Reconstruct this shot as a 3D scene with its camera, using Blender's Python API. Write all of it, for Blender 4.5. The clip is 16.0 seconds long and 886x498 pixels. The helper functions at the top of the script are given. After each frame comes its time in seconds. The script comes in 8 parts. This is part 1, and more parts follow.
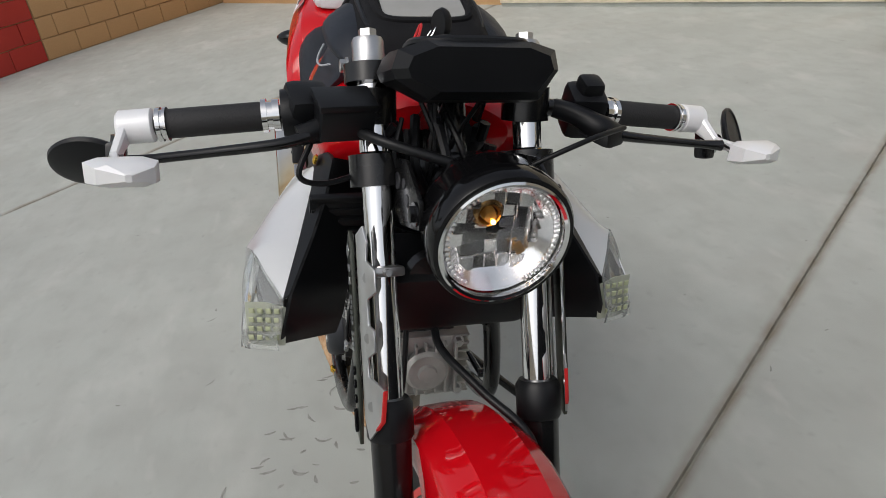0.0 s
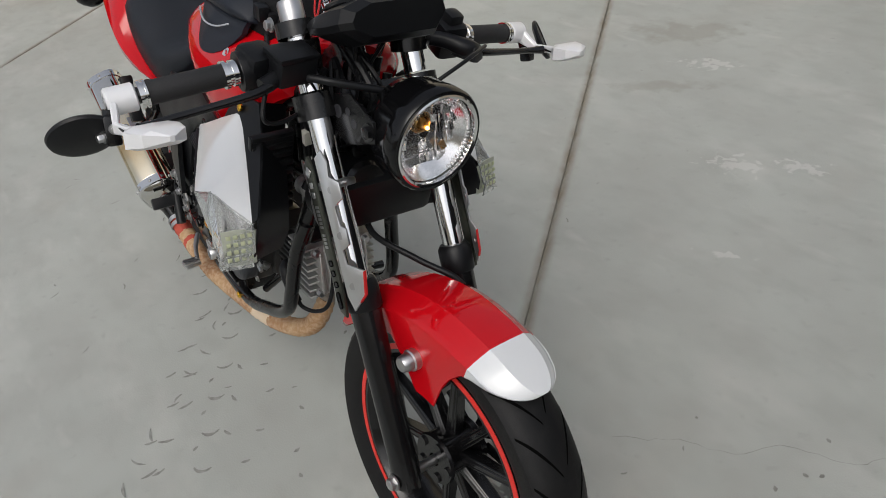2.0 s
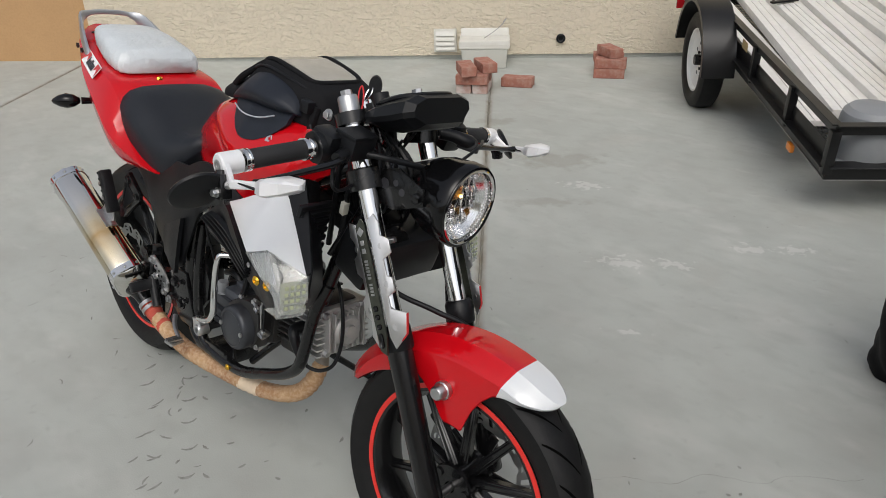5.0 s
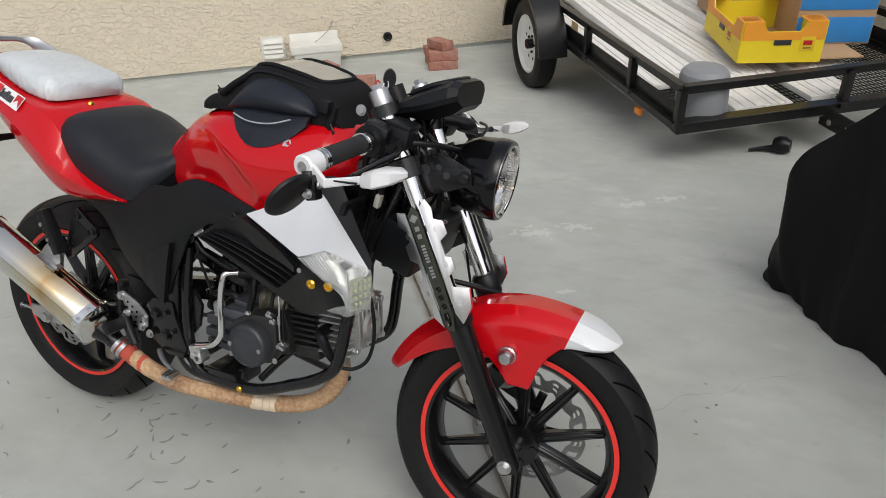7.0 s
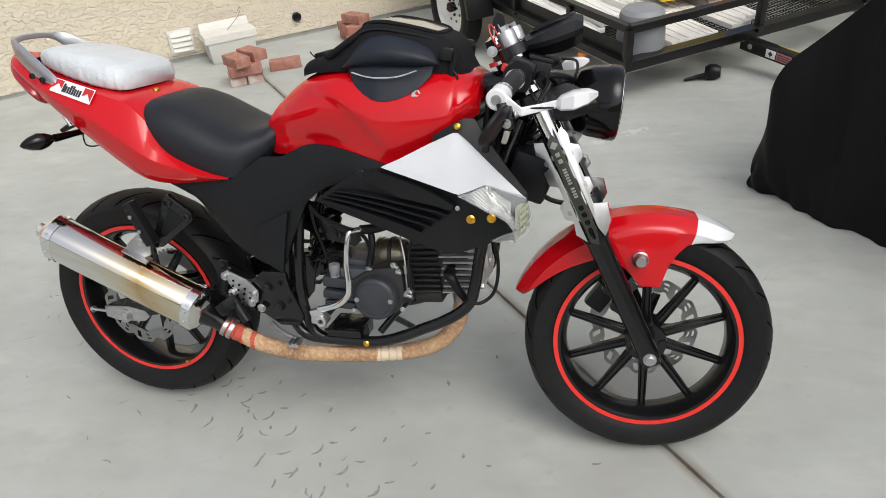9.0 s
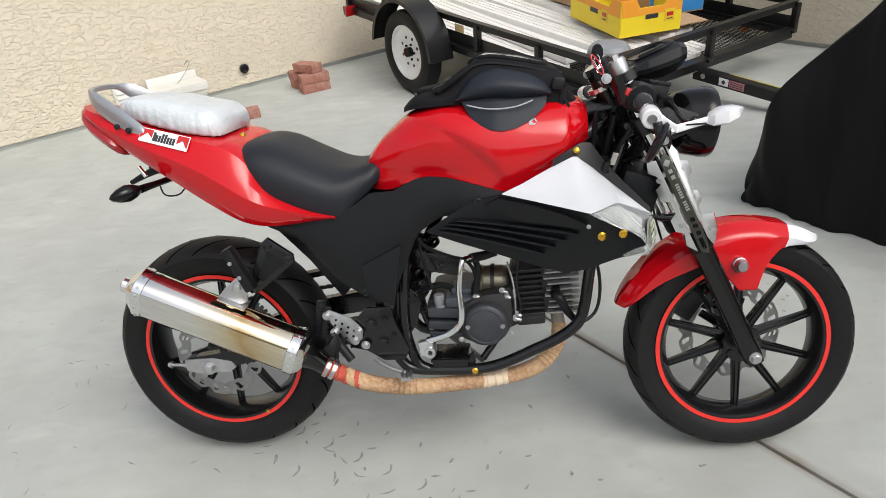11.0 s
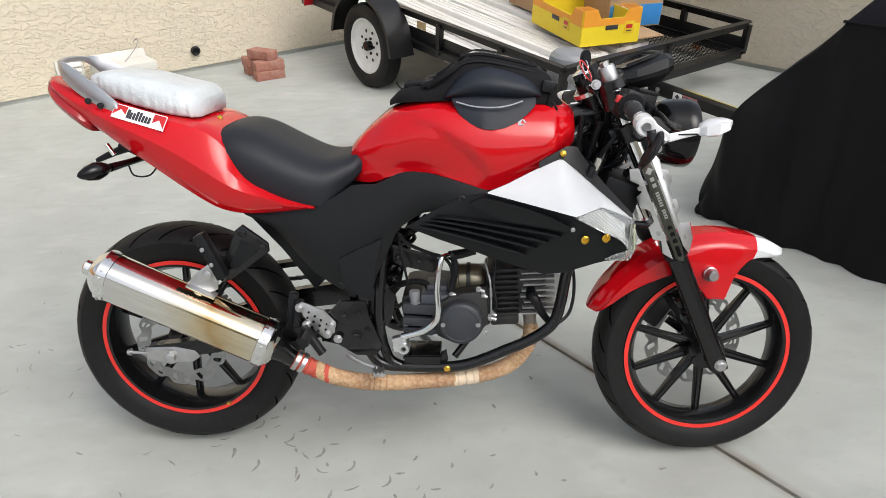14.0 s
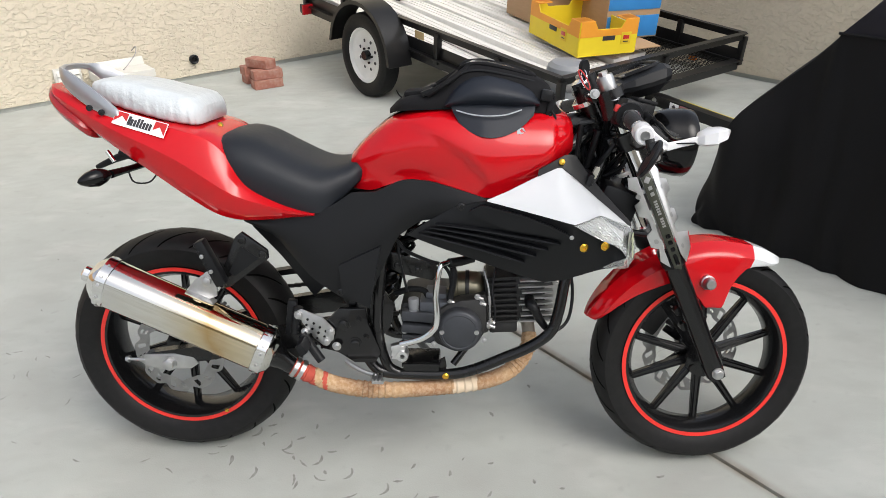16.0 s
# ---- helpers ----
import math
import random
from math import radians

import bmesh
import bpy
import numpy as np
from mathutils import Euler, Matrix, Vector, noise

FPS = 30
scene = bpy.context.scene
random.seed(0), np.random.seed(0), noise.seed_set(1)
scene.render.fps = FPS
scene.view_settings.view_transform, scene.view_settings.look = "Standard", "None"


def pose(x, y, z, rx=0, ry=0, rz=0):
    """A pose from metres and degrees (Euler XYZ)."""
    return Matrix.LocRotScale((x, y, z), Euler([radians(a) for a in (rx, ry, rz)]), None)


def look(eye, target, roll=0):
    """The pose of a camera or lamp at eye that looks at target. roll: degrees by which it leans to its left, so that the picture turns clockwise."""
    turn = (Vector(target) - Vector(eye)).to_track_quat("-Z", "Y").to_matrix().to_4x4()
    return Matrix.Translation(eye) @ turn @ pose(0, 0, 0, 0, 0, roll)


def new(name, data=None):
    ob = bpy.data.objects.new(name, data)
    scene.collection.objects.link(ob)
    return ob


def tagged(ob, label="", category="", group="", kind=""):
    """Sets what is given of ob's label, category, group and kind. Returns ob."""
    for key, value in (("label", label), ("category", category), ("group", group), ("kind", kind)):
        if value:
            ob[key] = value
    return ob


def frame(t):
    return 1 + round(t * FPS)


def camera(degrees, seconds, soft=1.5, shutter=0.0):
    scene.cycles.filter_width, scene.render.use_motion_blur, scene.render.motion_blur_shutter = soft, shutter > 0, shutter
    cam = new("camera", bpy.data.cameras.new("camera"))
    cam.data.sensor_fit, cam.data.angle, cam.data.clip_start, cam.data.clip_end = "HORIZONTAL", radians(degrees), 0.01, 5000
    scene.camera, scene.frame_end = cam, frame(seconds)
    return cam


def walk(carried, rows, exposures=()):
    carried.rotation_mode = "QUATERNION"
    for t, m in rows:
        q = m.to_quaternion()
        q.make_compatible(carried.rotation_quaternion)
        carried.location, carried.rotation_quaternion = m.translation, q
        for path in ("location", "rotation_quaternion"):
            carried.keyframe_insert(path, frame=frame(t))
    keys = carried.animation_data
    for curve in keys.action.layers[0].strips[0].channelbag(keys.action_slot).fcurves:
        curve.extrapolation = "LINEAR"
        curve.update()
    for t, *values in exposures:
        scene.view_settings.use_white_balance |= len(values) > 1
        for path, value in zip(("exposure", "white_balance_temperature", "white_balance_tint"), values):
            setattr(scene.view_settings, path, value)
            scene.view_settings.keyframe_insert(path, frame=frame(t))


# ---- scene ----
cam = camera(61.89, 16.0, soft=0.5)
PATH = [
    (0, (1.2416, 0.0032, 1.2134), (-0.5082, 0.2880, 0.2874), -8.61),
    (0.5, (1.2825, -0.0678, 1.2663), (-0.3976, 0.3432, 0.2620), -9.19),
    (1, (1.3051, -0.2055, 1.2970), (-0.2687, 0.4116, 0.2281), -10.22),
    (1.5, (1.3513, -0.3058, 1.3483), (-0.1006, 0.4628, 0.2076), -9.56),
    (2, (1.3949, -0.3287, 1.3638), (0.0015, 0.4843, 0.1816), -9.37),
    (2.5, (1.3939, -0.3966, 1.3719), (0.0787, 0.5154, 0.1725), -8.53),
    (3, (1.3879, -0.5133, 1.3934), (0.2339, 0.5693, 0.1702), -9.31),
    (3.5, (1.3928, -0.5922, 1.4043), (0.2686, 0.5755, 0.2327), -8.16),
    (4, (1.4137, -0.6274, 1.4100), (0.1424, 0.5615, 0.4250), -3.25),
    (4.2, (1.4299, -0.6411, 1.4049), (0.1120, 0.5256, 0.4551), -1.83),
    (6.3, (1.2192, -1.0443, 1.4208), (0.2473, 0.4631, 0.5359), -3.58),
    (6.5, (1.1747, -1.0639, 1.4267), (0.2214, 0.4557, 0.5423), -3.83),
    (7, (1.0618, -1.1132, 1.4122), (0.2597, 0.4715, 0.4928), -3.31),
    (7.5, (0.9351, -1.2564, 1.4098), (0.3348, 0.3850, 0.4375), -3.20),
    (8, (0.8072, -1.3936, 1.4134), (0.2328, 0.2108, 0.3664), -5.43),
    (8.5, (0.6892, -1.4376, 1.4098), (0.2030, 0.2077, 0.3819), -4.34),
    (9, (0.5865, -1.4376, 1.4202), (0.0987, 0.2287, 0.4274), -7.09),
    (9.5, (0.4763, -1.4594, 1.4194), (0.0792, 0.2243, 0.4156), -5.12),
    (10, (0.3360, -1.5380, 1.4400), (0.0855, 0.1920, 0.4683), -5.89),
    (10.2, (0.2913, -1.5732, 1.4512), (0.0235, 0.1653, 0.4994), -6.96),
    (12.3, (-0.0629, -1.5734, 1.4590), (-0.0860, 0.2065, 0.5471), -2.90),
    (12.5, (-0.0609, -1.5761, 1.4521), (-0.0449, 0.1950, 0.5232), -1.09),
    (13, (-0.0011, -1.5748, 1.4602), (-0.0086, 0.2069, 0.5516), -0.82),
    (13.5, (0.0052, -1.5700, 1.4580), (-0.0502, 0.2049, 0.5378), -1.82),
    (14, (0.0027, -1.5715, 1.4551), (-0.0560, 0.1982, 0.5252), -1.99),
    (14.5, (0.0003, -1.5797, 1.4587), (-0.0276, 0.2002, 0.5471), -1.11),
    (15, (-0.0046, -1.5785, 1.4577), (-0.0482, 0.2155, 0.5747), -1.58),
    (15.5, (-0.0058, -1.5784, 1.4550), (-0.0445, 0.2100, 0.5605), -1.11),
    (16, (-0.0043, -1.5795, 1.4543), (-0.0521, 0.2022, 0.5468), -1.61),
]
walk(cam, [(t, look(eye, target, roll)) for t, eye, target, roll in PATH],
     exposures=[(0, 0.0), (1.5, -0.06), (3.5, -0.09), (4.2, 0.02), (6.5, 0.08), (8, 0.32), (9, 0.42), (10.2, 0.49), (12.5, 0.58), (16, 0.58)])

# world and sun: bright, hazy sky in the open shade of a yard
world = bpy.data.worlds.new("world")
scene.world = world
world.use_nodes = True
wn = world.node_tree
sky = wn.nodes.new("ShaderNodeTexSky")
sky.sky_type = "NISHITA"
sky.sun_disc = False
sky.sun_elevation, sky.sun_rotation = radians(51), radians(135)
sky.air_density, sky.dust_density, sky.ozone_density = 1.0, 4.0, 1.0
soft_sky = wn.nodes.new("ShaderNodeHueSaturation")
soft_sky.inputs["Saturation"].default_value = 0.4
wn.links.new(sky.outputs[0], soft_sky.inputs["Color"])
wn.links.new(soft_sky.outputs[0], wn.nodes["Background"].inputs[0])
wn.nodes["Background"].inputs[1].default_value = 0.15

sun = new("sun", bpy.data.lights.new("sun", "SUN"))
sun.data.energy, sun.data.angle, sun.data.color = 0.5, radians(40), (1.0, 0.98, 0.94)
sun.matrix_world = look((4, -4, 7), (0, 0, 0))

# ---- materials ----
def shader(name, color, rough=0.5, metal=0.0, coat=0.0, second=None, scale=8.0, mix=0.5, bump=0.0, bump_scale=200.0, detail=6.0,
           rough_var=0.0, fine=None, fine_scale=300.0, fine_mix=0.3, specular=0.5, transmission=0.0, stretch=None, distance=0.001):
    """Principled material in real-world (object) size: a base colour, broad patches, fine grain and relief."""
    m = bpy.data.materials.new(name)
    m.use_nodes = True
    nt = m.node_tree
    b = nt.nodes["Principled BSDF"]
    link = nt.links.new
    b.inputs["Roughness"].default_value, b.inputs["Metallic"].default_value = rough, metal
    b.inputs["Coat Weight"].default_value, b.inputs["Coat Roughness"].default_value = coat, 0.025
    b.inputs["Specular IOR Level"].default_value = specular
    b.inputs["Transmission Weight"].default_value = transmission
    b.inputs["Base Color"].default_value = (*color, 1)
    tc = nt.nodes.new("ShaderNodeTexCoord")
    co = tc.outputs["Object"]
    if stretch:
        mp = nt.nodes.new("ShaderNodeMapping")
        mp.inputs["Scale"].default_value = stretch
        link(co, mp.inputs[0])
        co = mp.outputs[0]

    def tex(s, d=detail):
        n = nt.nodes.new("ShaderNodeTexNoise")
        n.inputs["Scale"].default_value, n.inputs["Detail"].default_value = s, d
        link(co, n.inputs["Vector"])
        return n.outputs["Fac"]

    def ramp(fac, lo, hi):
        r = nt.nodes.new("ShaderNodeMapRange")
        r.inputs[1].default_value, r.inputs[2].default_value = lo, hi
        link(fac, r.inputs[0])
        return r.outputs[0]

    def blend(fac, a, c, amount):
        x = nt.nodes.new("ShaderNodeMix")
        x.data_type = "RGBA"
        k = nt.nodes.new("ShaderNodeMath")
        k.operation, k.inputs[1].default_value = "MULTIPLY", amount
        link(fac, k.inputs[0])
        link(k.outputs[0], x.inputs[0])
        for sock, val in ((x.inputs[6], a), (x.inputs[7], c)):
            if isinstance(val, tuple):
                sock.default_value = (*val, 1)
            else:
                link(val, sock)
        return x.outputs[2]

    col = color
    if second:
        f = tex(scale)
        col = blend(ramp(f, 0.35, 0.65), col, second, mix)
        if rough_var:
            r = nt.nodes.new("ShaderNodeMapRange")
            r.inputs[3].default_value, r.inputs[4].default_value = rough - rough_var, rough + rough_var
            link(f, r.inputs[0])
            link(r.outputs[0], b.inputs["Roughness"])
    if fine:
        col = blend(ramp(tex(fine_scale, 3), 0.4, 0.7), col, fine, fine_mix)
    if not isinstance(col, tuple):
        link(col, b.inputs["Base Color"])
    if bump:
        bp = nt.nodes.new("ShaderNodeBump")
        bp.inputs["Strength"].default_value, bp.inputs["Distance"].default_value = bump, distance
        link(tex(bump_scale, 4), bp.inputs["Height"])
        link(bp.outputs[0], b.inputs["Normal"])
    return m


RED = shader("red_paint", (0.54, 0.0035, 0.008), 0.5, coat=1.0, specular=0.0, second=(0.49, 0.0035, 0.009), scale=5, mix=0.4)
WHITE_PAINT = shader("white_paint", (0.70, 0.715, 0.725), 0.25, coat=0.6, second=(0.65, 0.665, 0.675), scale=9, mix=0.5)
BLACK_PLASTIC = shader("black_plastic", (0.0058, 0.0062, 0.0072), 0.40, specular=0.27, second=(0.0088, 0.0094, 0.0106), scale=14, rough_var=0.08, bump=0.15, bump_scale=900)
BLACK_GLOSS = shader("black_gloss", (0.004, 0.004, 0.0045), 0.12, specular=0.25, coat=0.15)
BLACK_STEEL = shader("black_steel", (0.004, 0.004, 0.0045), 0.26, coat=0.2, specular=0.4, second=(0.008, 0.008, 0.008), scale=20, rough_var=0.1)
BLACK_ALLOY = shader("black_alloy", (0.004, 0.004, 0.0045), 0.26, coat=0.2, specular=0.4, second=(0.008, 0.008, 0.0085), scale=30)
RUBBER = shader("tyre_rubber", (0.0068, 0.0068, 0.0072), 0.55, specular=0.24, second=(0.0105, 0.0102, 0.0098), scale=9, mix=0.5, bump=0.3, bump_scale=500, fine=(0.018, 0.0175, 0.017), fine_scale=60)
GRIP = shader("grip_rubber", (0.013, 0.013, 0.014), 0.7, bump=0.8, bump_scale=420)
CHROME = shader("chrome", (0.78, 0.78, 0.78), 0.07, 1.0)
STEEL = shader("polished_steel", (0.68, 0.67, 0.64), 0.085, 1.0, second=(0.6, 0.56, 0.48), scale=7, mix=0.5, rough_var=0.05)
ZINC = shader("zinc_steel", (0.55, 0.55, 0.55), 0.35, 1.0, second=(0.4, 0.4, 0.4), scale=40)
ALLOY = shader("cast_alloy", (0.42, 0.42, 0.42), 0.45, 1.0, second=(0.28, 0.28, 0.29), scale=40, bump=0.3, bump_scale=600)
ENGINE_GREY = shader("engine_grey", (0.052, 0.056, 0.064), 0.42, 0.4, second=(0.036, 0.038, 0.043), scale=30, bump=0.2, bump_scale=500)
ENGINE_BLACK = shader("engine_black", (0.014, 0.014, 0.014), 0.5, second=(0.03, 0.029, 0.027), scale=40, bump=0.2, bump_scale=500)
GOLD = shader("gold_anodised", (0.85, 0.5, 0.06), 0.25, 1.0)
VINYL = shader("black_vinyl", (0.0095, 0.0115, 0.0155), 0.48, specular=0.36, second=(0.0125, 0.015, 0.020), scale=10, bump=0.5, bump_scale=1100, rough_var=0.06)
WHITE_VINYL = shader("white_plastic_film", (0.60, 0.635, 0.65), 0.30, second=(0.52, 0.555, 0.57), scale=22, bump=0.9, bump_scale=38, distance=0.006)
FABRIC = shader("black_nylon", (0.006, 0.006, 0.007), 0.8, specular=0.2, second=(0.010, 0.010, 0.011), scale=30, bump=0.6, bump_scale=900)
FABRIC_NAVY = shader("coated_nylon", (0.009, 0.012, 0.019), 0.48, specular=0.35, second=(0.015, 0.018, 0.025), scale=16, bump=0.4, bump_scale=900)
SILVER_PAINT = shader("silver_paint", (0.45, 0.46, 0.48), 0.32, 0.7, coat=0.3)
RED_PLASTIC = shader("red_plastic", (0.5, 0.02, 0.02), 0.35)
RED_LENS = shader("dark_red_lens", (0.34, 0.006, 0.010), 0.1, coat=0.6)
AMBER = shader("amber_plastic", (0.75, 0.22, 0.02), 0.2)
GLASS = shader("clear_glass", (1, 1, 1), 0.02, transmission=1.0)
CLEAR = shader("clear_plastic", (0.93, 0.95, 0.93), 0.06, transmission=0.85)
LED_GREEN = shader("led_board", (0.44, 0.47, 0.30), 0.35, second=(0.36, 0.39, 0.24), scale=60)
WRAP = shader("heat_wrap", (0.47, 0.30, 0.155), 0.9, second=(0.30, 0.15, 0.075), scale=9, mix=0.9, bump=0.9, bump_scale=500, fine=(0.66, 0.5, 0.34), fine_scale=120, fine_mix=0.5)
WRAP_RED = shader("heat_wrap_red", (0.5, 0.08, 0.05), 0.8, second=(0.36, 0.06, 0.04), scale=40, bump=0.8, bump_scale=400)
WRAP_PALE = shader("heat_wrap_pale", (0.68, 0.56, 0.42), 0.9, second=(0.6, 0.46, 0.3), scale=30, bump=0.8, bump_scale=400)
LABEL_WHITE = shader("label_white", (0.8, 0.8, 0.8), 0.4)
LABEL_DARK = shader("label_dark", (0.03, 0.03, 0.035), 0.5)
REFLECTOR = shader("reflector", (0.94, 0.94, 0.95), 0.16, 1.0)
PIPING = shader("reflective_piping", (0.4, 0.42, 0.45), 0.4)
ALU = shader("brushed_alloy", (0.68, 0.68, 0.68), 0.30, 0.95, second=(0.60, 0.60, 0.60), scale=30, rough_var=0.08)


def heat_tinted():
    """Polished steel browned by heat near its hot end."""
    m = shader("heat_tinted_steel", (0.70, 0.69, 0.67), 0.075, 1.0)
    nt = m.node_tree
    b = nt.nodes["Principled BSDF"]
    tc = nt.nodes.new("ShaderNodeTexCoord")
    sep = nt.nodes.new("ShaderNodeSeparateXYZ")
    n = nt.nodes.new("ShaderNodeTexNoise")
    n.inputs["Scale"].default_value = 14
    wob = nt.nodes.new("ShaderNodeMath")
    wob.operation, wob.inputs[1].default_value = "MULTIPLY_ADD", 0.09
    ramp = nt.nodes.new("ShaderNodeValToRGB")
    e = ramp.color_ramp.elements
    e[0].position, e[0].color = 0.0, (0.70, 0.69, 0.67, 1)
    e[1].position, e[1].color = 1.0, (0.69, 0.66, 0.58, 1)
    for pos, col in ((0.30, (0.70, 0.68, 0.63, 1)), (0.52, (0.66, 0.56, 0.38, 1)), (0.63, (0.54, 0.37, 0.18, 1)), (0.76, (0.66, 0.57, 0.40, 1))):
        k = e.new(pos)
        k.color = col
    rng = nt.nodes.new("ShaderNodeMapRange")
    rng.inputs[1].default_value, rng.inputs[2].default_value = -0.72, -0.36
    link = nt.links.new
    link(tc.outputs["Object"], sep.inputs[0])
    link(tc.outputs["Object"], n.inputs["Vector"])
    link(n.outputs["Fac"], wob.inputs[0])
    link(sep.outputs["X"], wob.inputs[2])
    link(wob.outputs[0], rng.inputs[0])
    link(rng.outputs[0], ramp.inputs[0])
    link(ramp.outputs[0], b.inputs["Base Color"])
    return m


TINTED = heat_tinted()

# ---- shape helpers ----
def finish(bm, name, material, angle=38, smooth=True):
    me = bpy.data.meshes.new(name)
    bmesh.ops.recalc_face_normals(bm, faces=bm.faces[:])
    bm.to_mesh(me)
    bm.free()
    for m in (material if isinstance(material, (list, tuple)) else [material]):
        me.materials.append(m)
    if smooth:
        me.polygons.foreach_set("use_smooth", [True] * len(me.polygons))
        me.set_sharp_from_angle(angle=radians(angle))
    return me


def part(name, bm, material, parent=None, label="", m=None, angle=38):
    """One mesh object under a thing or a part; m moves the mesh first."""
    if m is not None:
        bm.transform(m)
    ob = new(name, finish(bm, name, material, angle))
    if parent is not None:
        ob.parent = parent
    if label:
        tagged(ob, label)
    return ob


def thing(name, label, category, m=Matrix(), group="", kind=""):
    ob = new(name)
    ob.empty_display_size = 0.1
    ob.matrix_basis = m
    return tagged(ob, label, category, group, kind)


def smooth_line(pts, n=8, closed=False):
    """Catmull-Rom curve through points, n steps a span."""
    p = [Vector(q) for q in pts]
    k = len(p)
    out = []
    for i in range(k if closed else k - 1):
        a, b, c, d = (p[(i - 1) % k], p[i], p[(i + 1) % k], p[(i + 2) % k]) if closed else (p[max(i - 1, 0)], p[i], p[i + 1], p[min(i + 2, k - 1)])
        for j in range(n):
            t = j / n
            out.append(0.5 * (2 * b + (c - a) * t + (2 * a - 5 * b + 4 * c - d) * t * t + (3 * b - a - 3 * c + d) * t ** 3))
    if not closed:
        out.append(p[-1])
    return out


def rings_mesh(bm, rings, caps=True, closed=True):
    """Skin a row of rings of equal count."""
    vs = [[bm.verts.new(q) for q in r] for r in rings]
    n = len(vs[0])
    for a, b in zip(vs, vs[1:]):
        for i in range(n if closed else n - 1):
            j = (i + 1) % n
            bm.faces.new((a[i], a[j], b[j], b[i]))
    if caps:
        bm.faces.new(vs[0])
        bm.faces.new(vs[-1])
    return bm


def tube(pts, r, seg=10, curve=0, bm=None, ripple=0.0, every=0.02):
    """A round bar along points; r a number or one for each point; curve: steps a span."""
    bm = bm or bmesh.new()
    rad = r if isinstance(r, (list, tuple)) else [r] * len(pts)
    if curve:
        line = smooth_line(pts, curve)
        rr = []
        for i in range(len(line)):
            f = i / curve
            k = min(int(f), len(rad) - 2)
            rr.append(rad[k] + (rad[k + 1] - rad[k]) * (f - k))
    else:
        line, rr = [Vector(p) for p in pts], list(rad)
    rings = []
    up = Vector((0.13, 0.31, 0.94))
    run = 0.0
    for i, p in enumerate(line):
        d = (line[min(i + 1, len(line) - 1)] - line[max(i - 1, 0)]).normalized()
        side = d.cross(up)
        if side.length < 0.05:
            side = d.cross(Vector((1, 0.2, 0)))
        side.normalize()
        up = side.cross(d)
        if i:
            run += (p - line[i - 1]).length
        q = rr[i] * (1 + ripple * (2 * (((run + 0.3 * every * math.sin(run * 67)) / every) % 1) - 1) * (0.7 + 0.5 * math.sin(run * 31))) if ripple else rr[i]
        rings.append([p + q * (math.cos(a) * side + math.sin(a) * up) for a in (2 * math.pi * j / seg for j in range(seg))])
    return rings_mesh(bm, rings)


def rod(a, b, r, seg=12, bm=None):
    return tube([a, b], r, seg, bm=bm)


def lathe(profile, seg=32, bm=None, m=None, close=False):
    """Turn (radius, y) pairs about the y axis; close joins the last to the first."""
    bm = bm or bmesh.new()
    ring = []
    for k in range(seg):
        a = 2 * math.pi * k / seg
        ring.append([bm.verts.new((max(r, 1e-5) * math.cos(a), y, max(r, 1e-5) * math.sin(a))) for r, y in profile])
    n = len(profile)
    for k in range(seg):
        a, b = ring[k], ring[(k + 1) % seg]
        for i in range(n if close else n - 1):
            j = (i + 1) % n
            bm.faces.new((a[i], a[j], b[j], b[i]))
    if m is not None:
        bmesh.ops.transform(bm, matrix=m, verts=[v for r in ring for v in r])
    return bm


def aim(a, b):
    """A pose whose y axis runs from a to b, with its origin in a."""
    d = (Vector(b) - Vector(a)).normalized()
    q = Vector((0, 1, 0)).rotation_difference(d)
    return Matrix.Translation(a) @ q.to_matrix().to_4x4()


def box(size, at=(0, 0, 0), bevel=0.0, turn=(0, 0, 0), bm=None, seg=2, taper=None):
    """A box with rounded edges; taper scales its top in x and y."""
    own = bmesh.new()
    bmesh.ops.create_cube(own, size=1)
    for v in own.verts:
        if taper and v.co.z > 0:
            v.co.x *= taper[0]
            v.co.y *= taper[1]
        v.co = Vector((v.co.x * size[0], v.co.y * size[1], v.co.z * size[2]))
    if bevel:
        bmesh.ops.bevel(own, geom=own.edges[:], offset=bevel, segments=seg, affect="EDGES", profile=0.6)
    own.transform(pose(*at, *turn))
    return merge(bm, own)


def merge(bm, own):
    if bm is None:
        return own
    tmp = bpy.data.meshes.new("tmp")
    own.to_mesh(tmp)
    own.free()
    bm.from_mesh(tmp)
    bpy.data.meshes.remove(tmp)
    return bm


def plate(pts, thick, bm=None, m=None, bevel=0.0, holes=()):
    """A flat plate in the x-z plane (points x, z), thick in y, centred on y = 0."""
    own = bmesh.new()
    f = own.faces.new([own.verts.new((x, -thick / 2, z)) for x, z in pts])
    ext = bmesh.ops.extrude_face_region(own, geom=[f])
    bmesh.ops.translate(own, vec=(0, thick, 0), verts=[v for v in ext["geom"] if isinstance(v, bmesh.types.BMVert)])
    if bevel:
        bmesh.ops.recalc_face_normals(own, faces=own.faces[:])
        bmesh.ops.bevel(own, geom=own.edges[:], offset=bevel, segments=2, affect="EDGES", profile=0.6)
    if m is not None:
        own.transform(m)
    return merge(bm, own)


def along(pts, n):
    """n points evenly spread over a polyline of (x, z)."""
    p = [Vector(q) for q in pts]
    run = [0.0]
    for a, b in zip(p, p[1:]):
        run.append(run[-1] + (b - a).length)
    out, k = [], 0
    for i in range(n):
        s = run[-1] * i / (n - 1)
        while k < len(p) - 2 and run[k + 1] < s:
            k += 1
        out.append(p[k].lerp(p[k + 1], (s - run[k]) / max(run[k + 1] - run[k], 1e-9)))
    return out


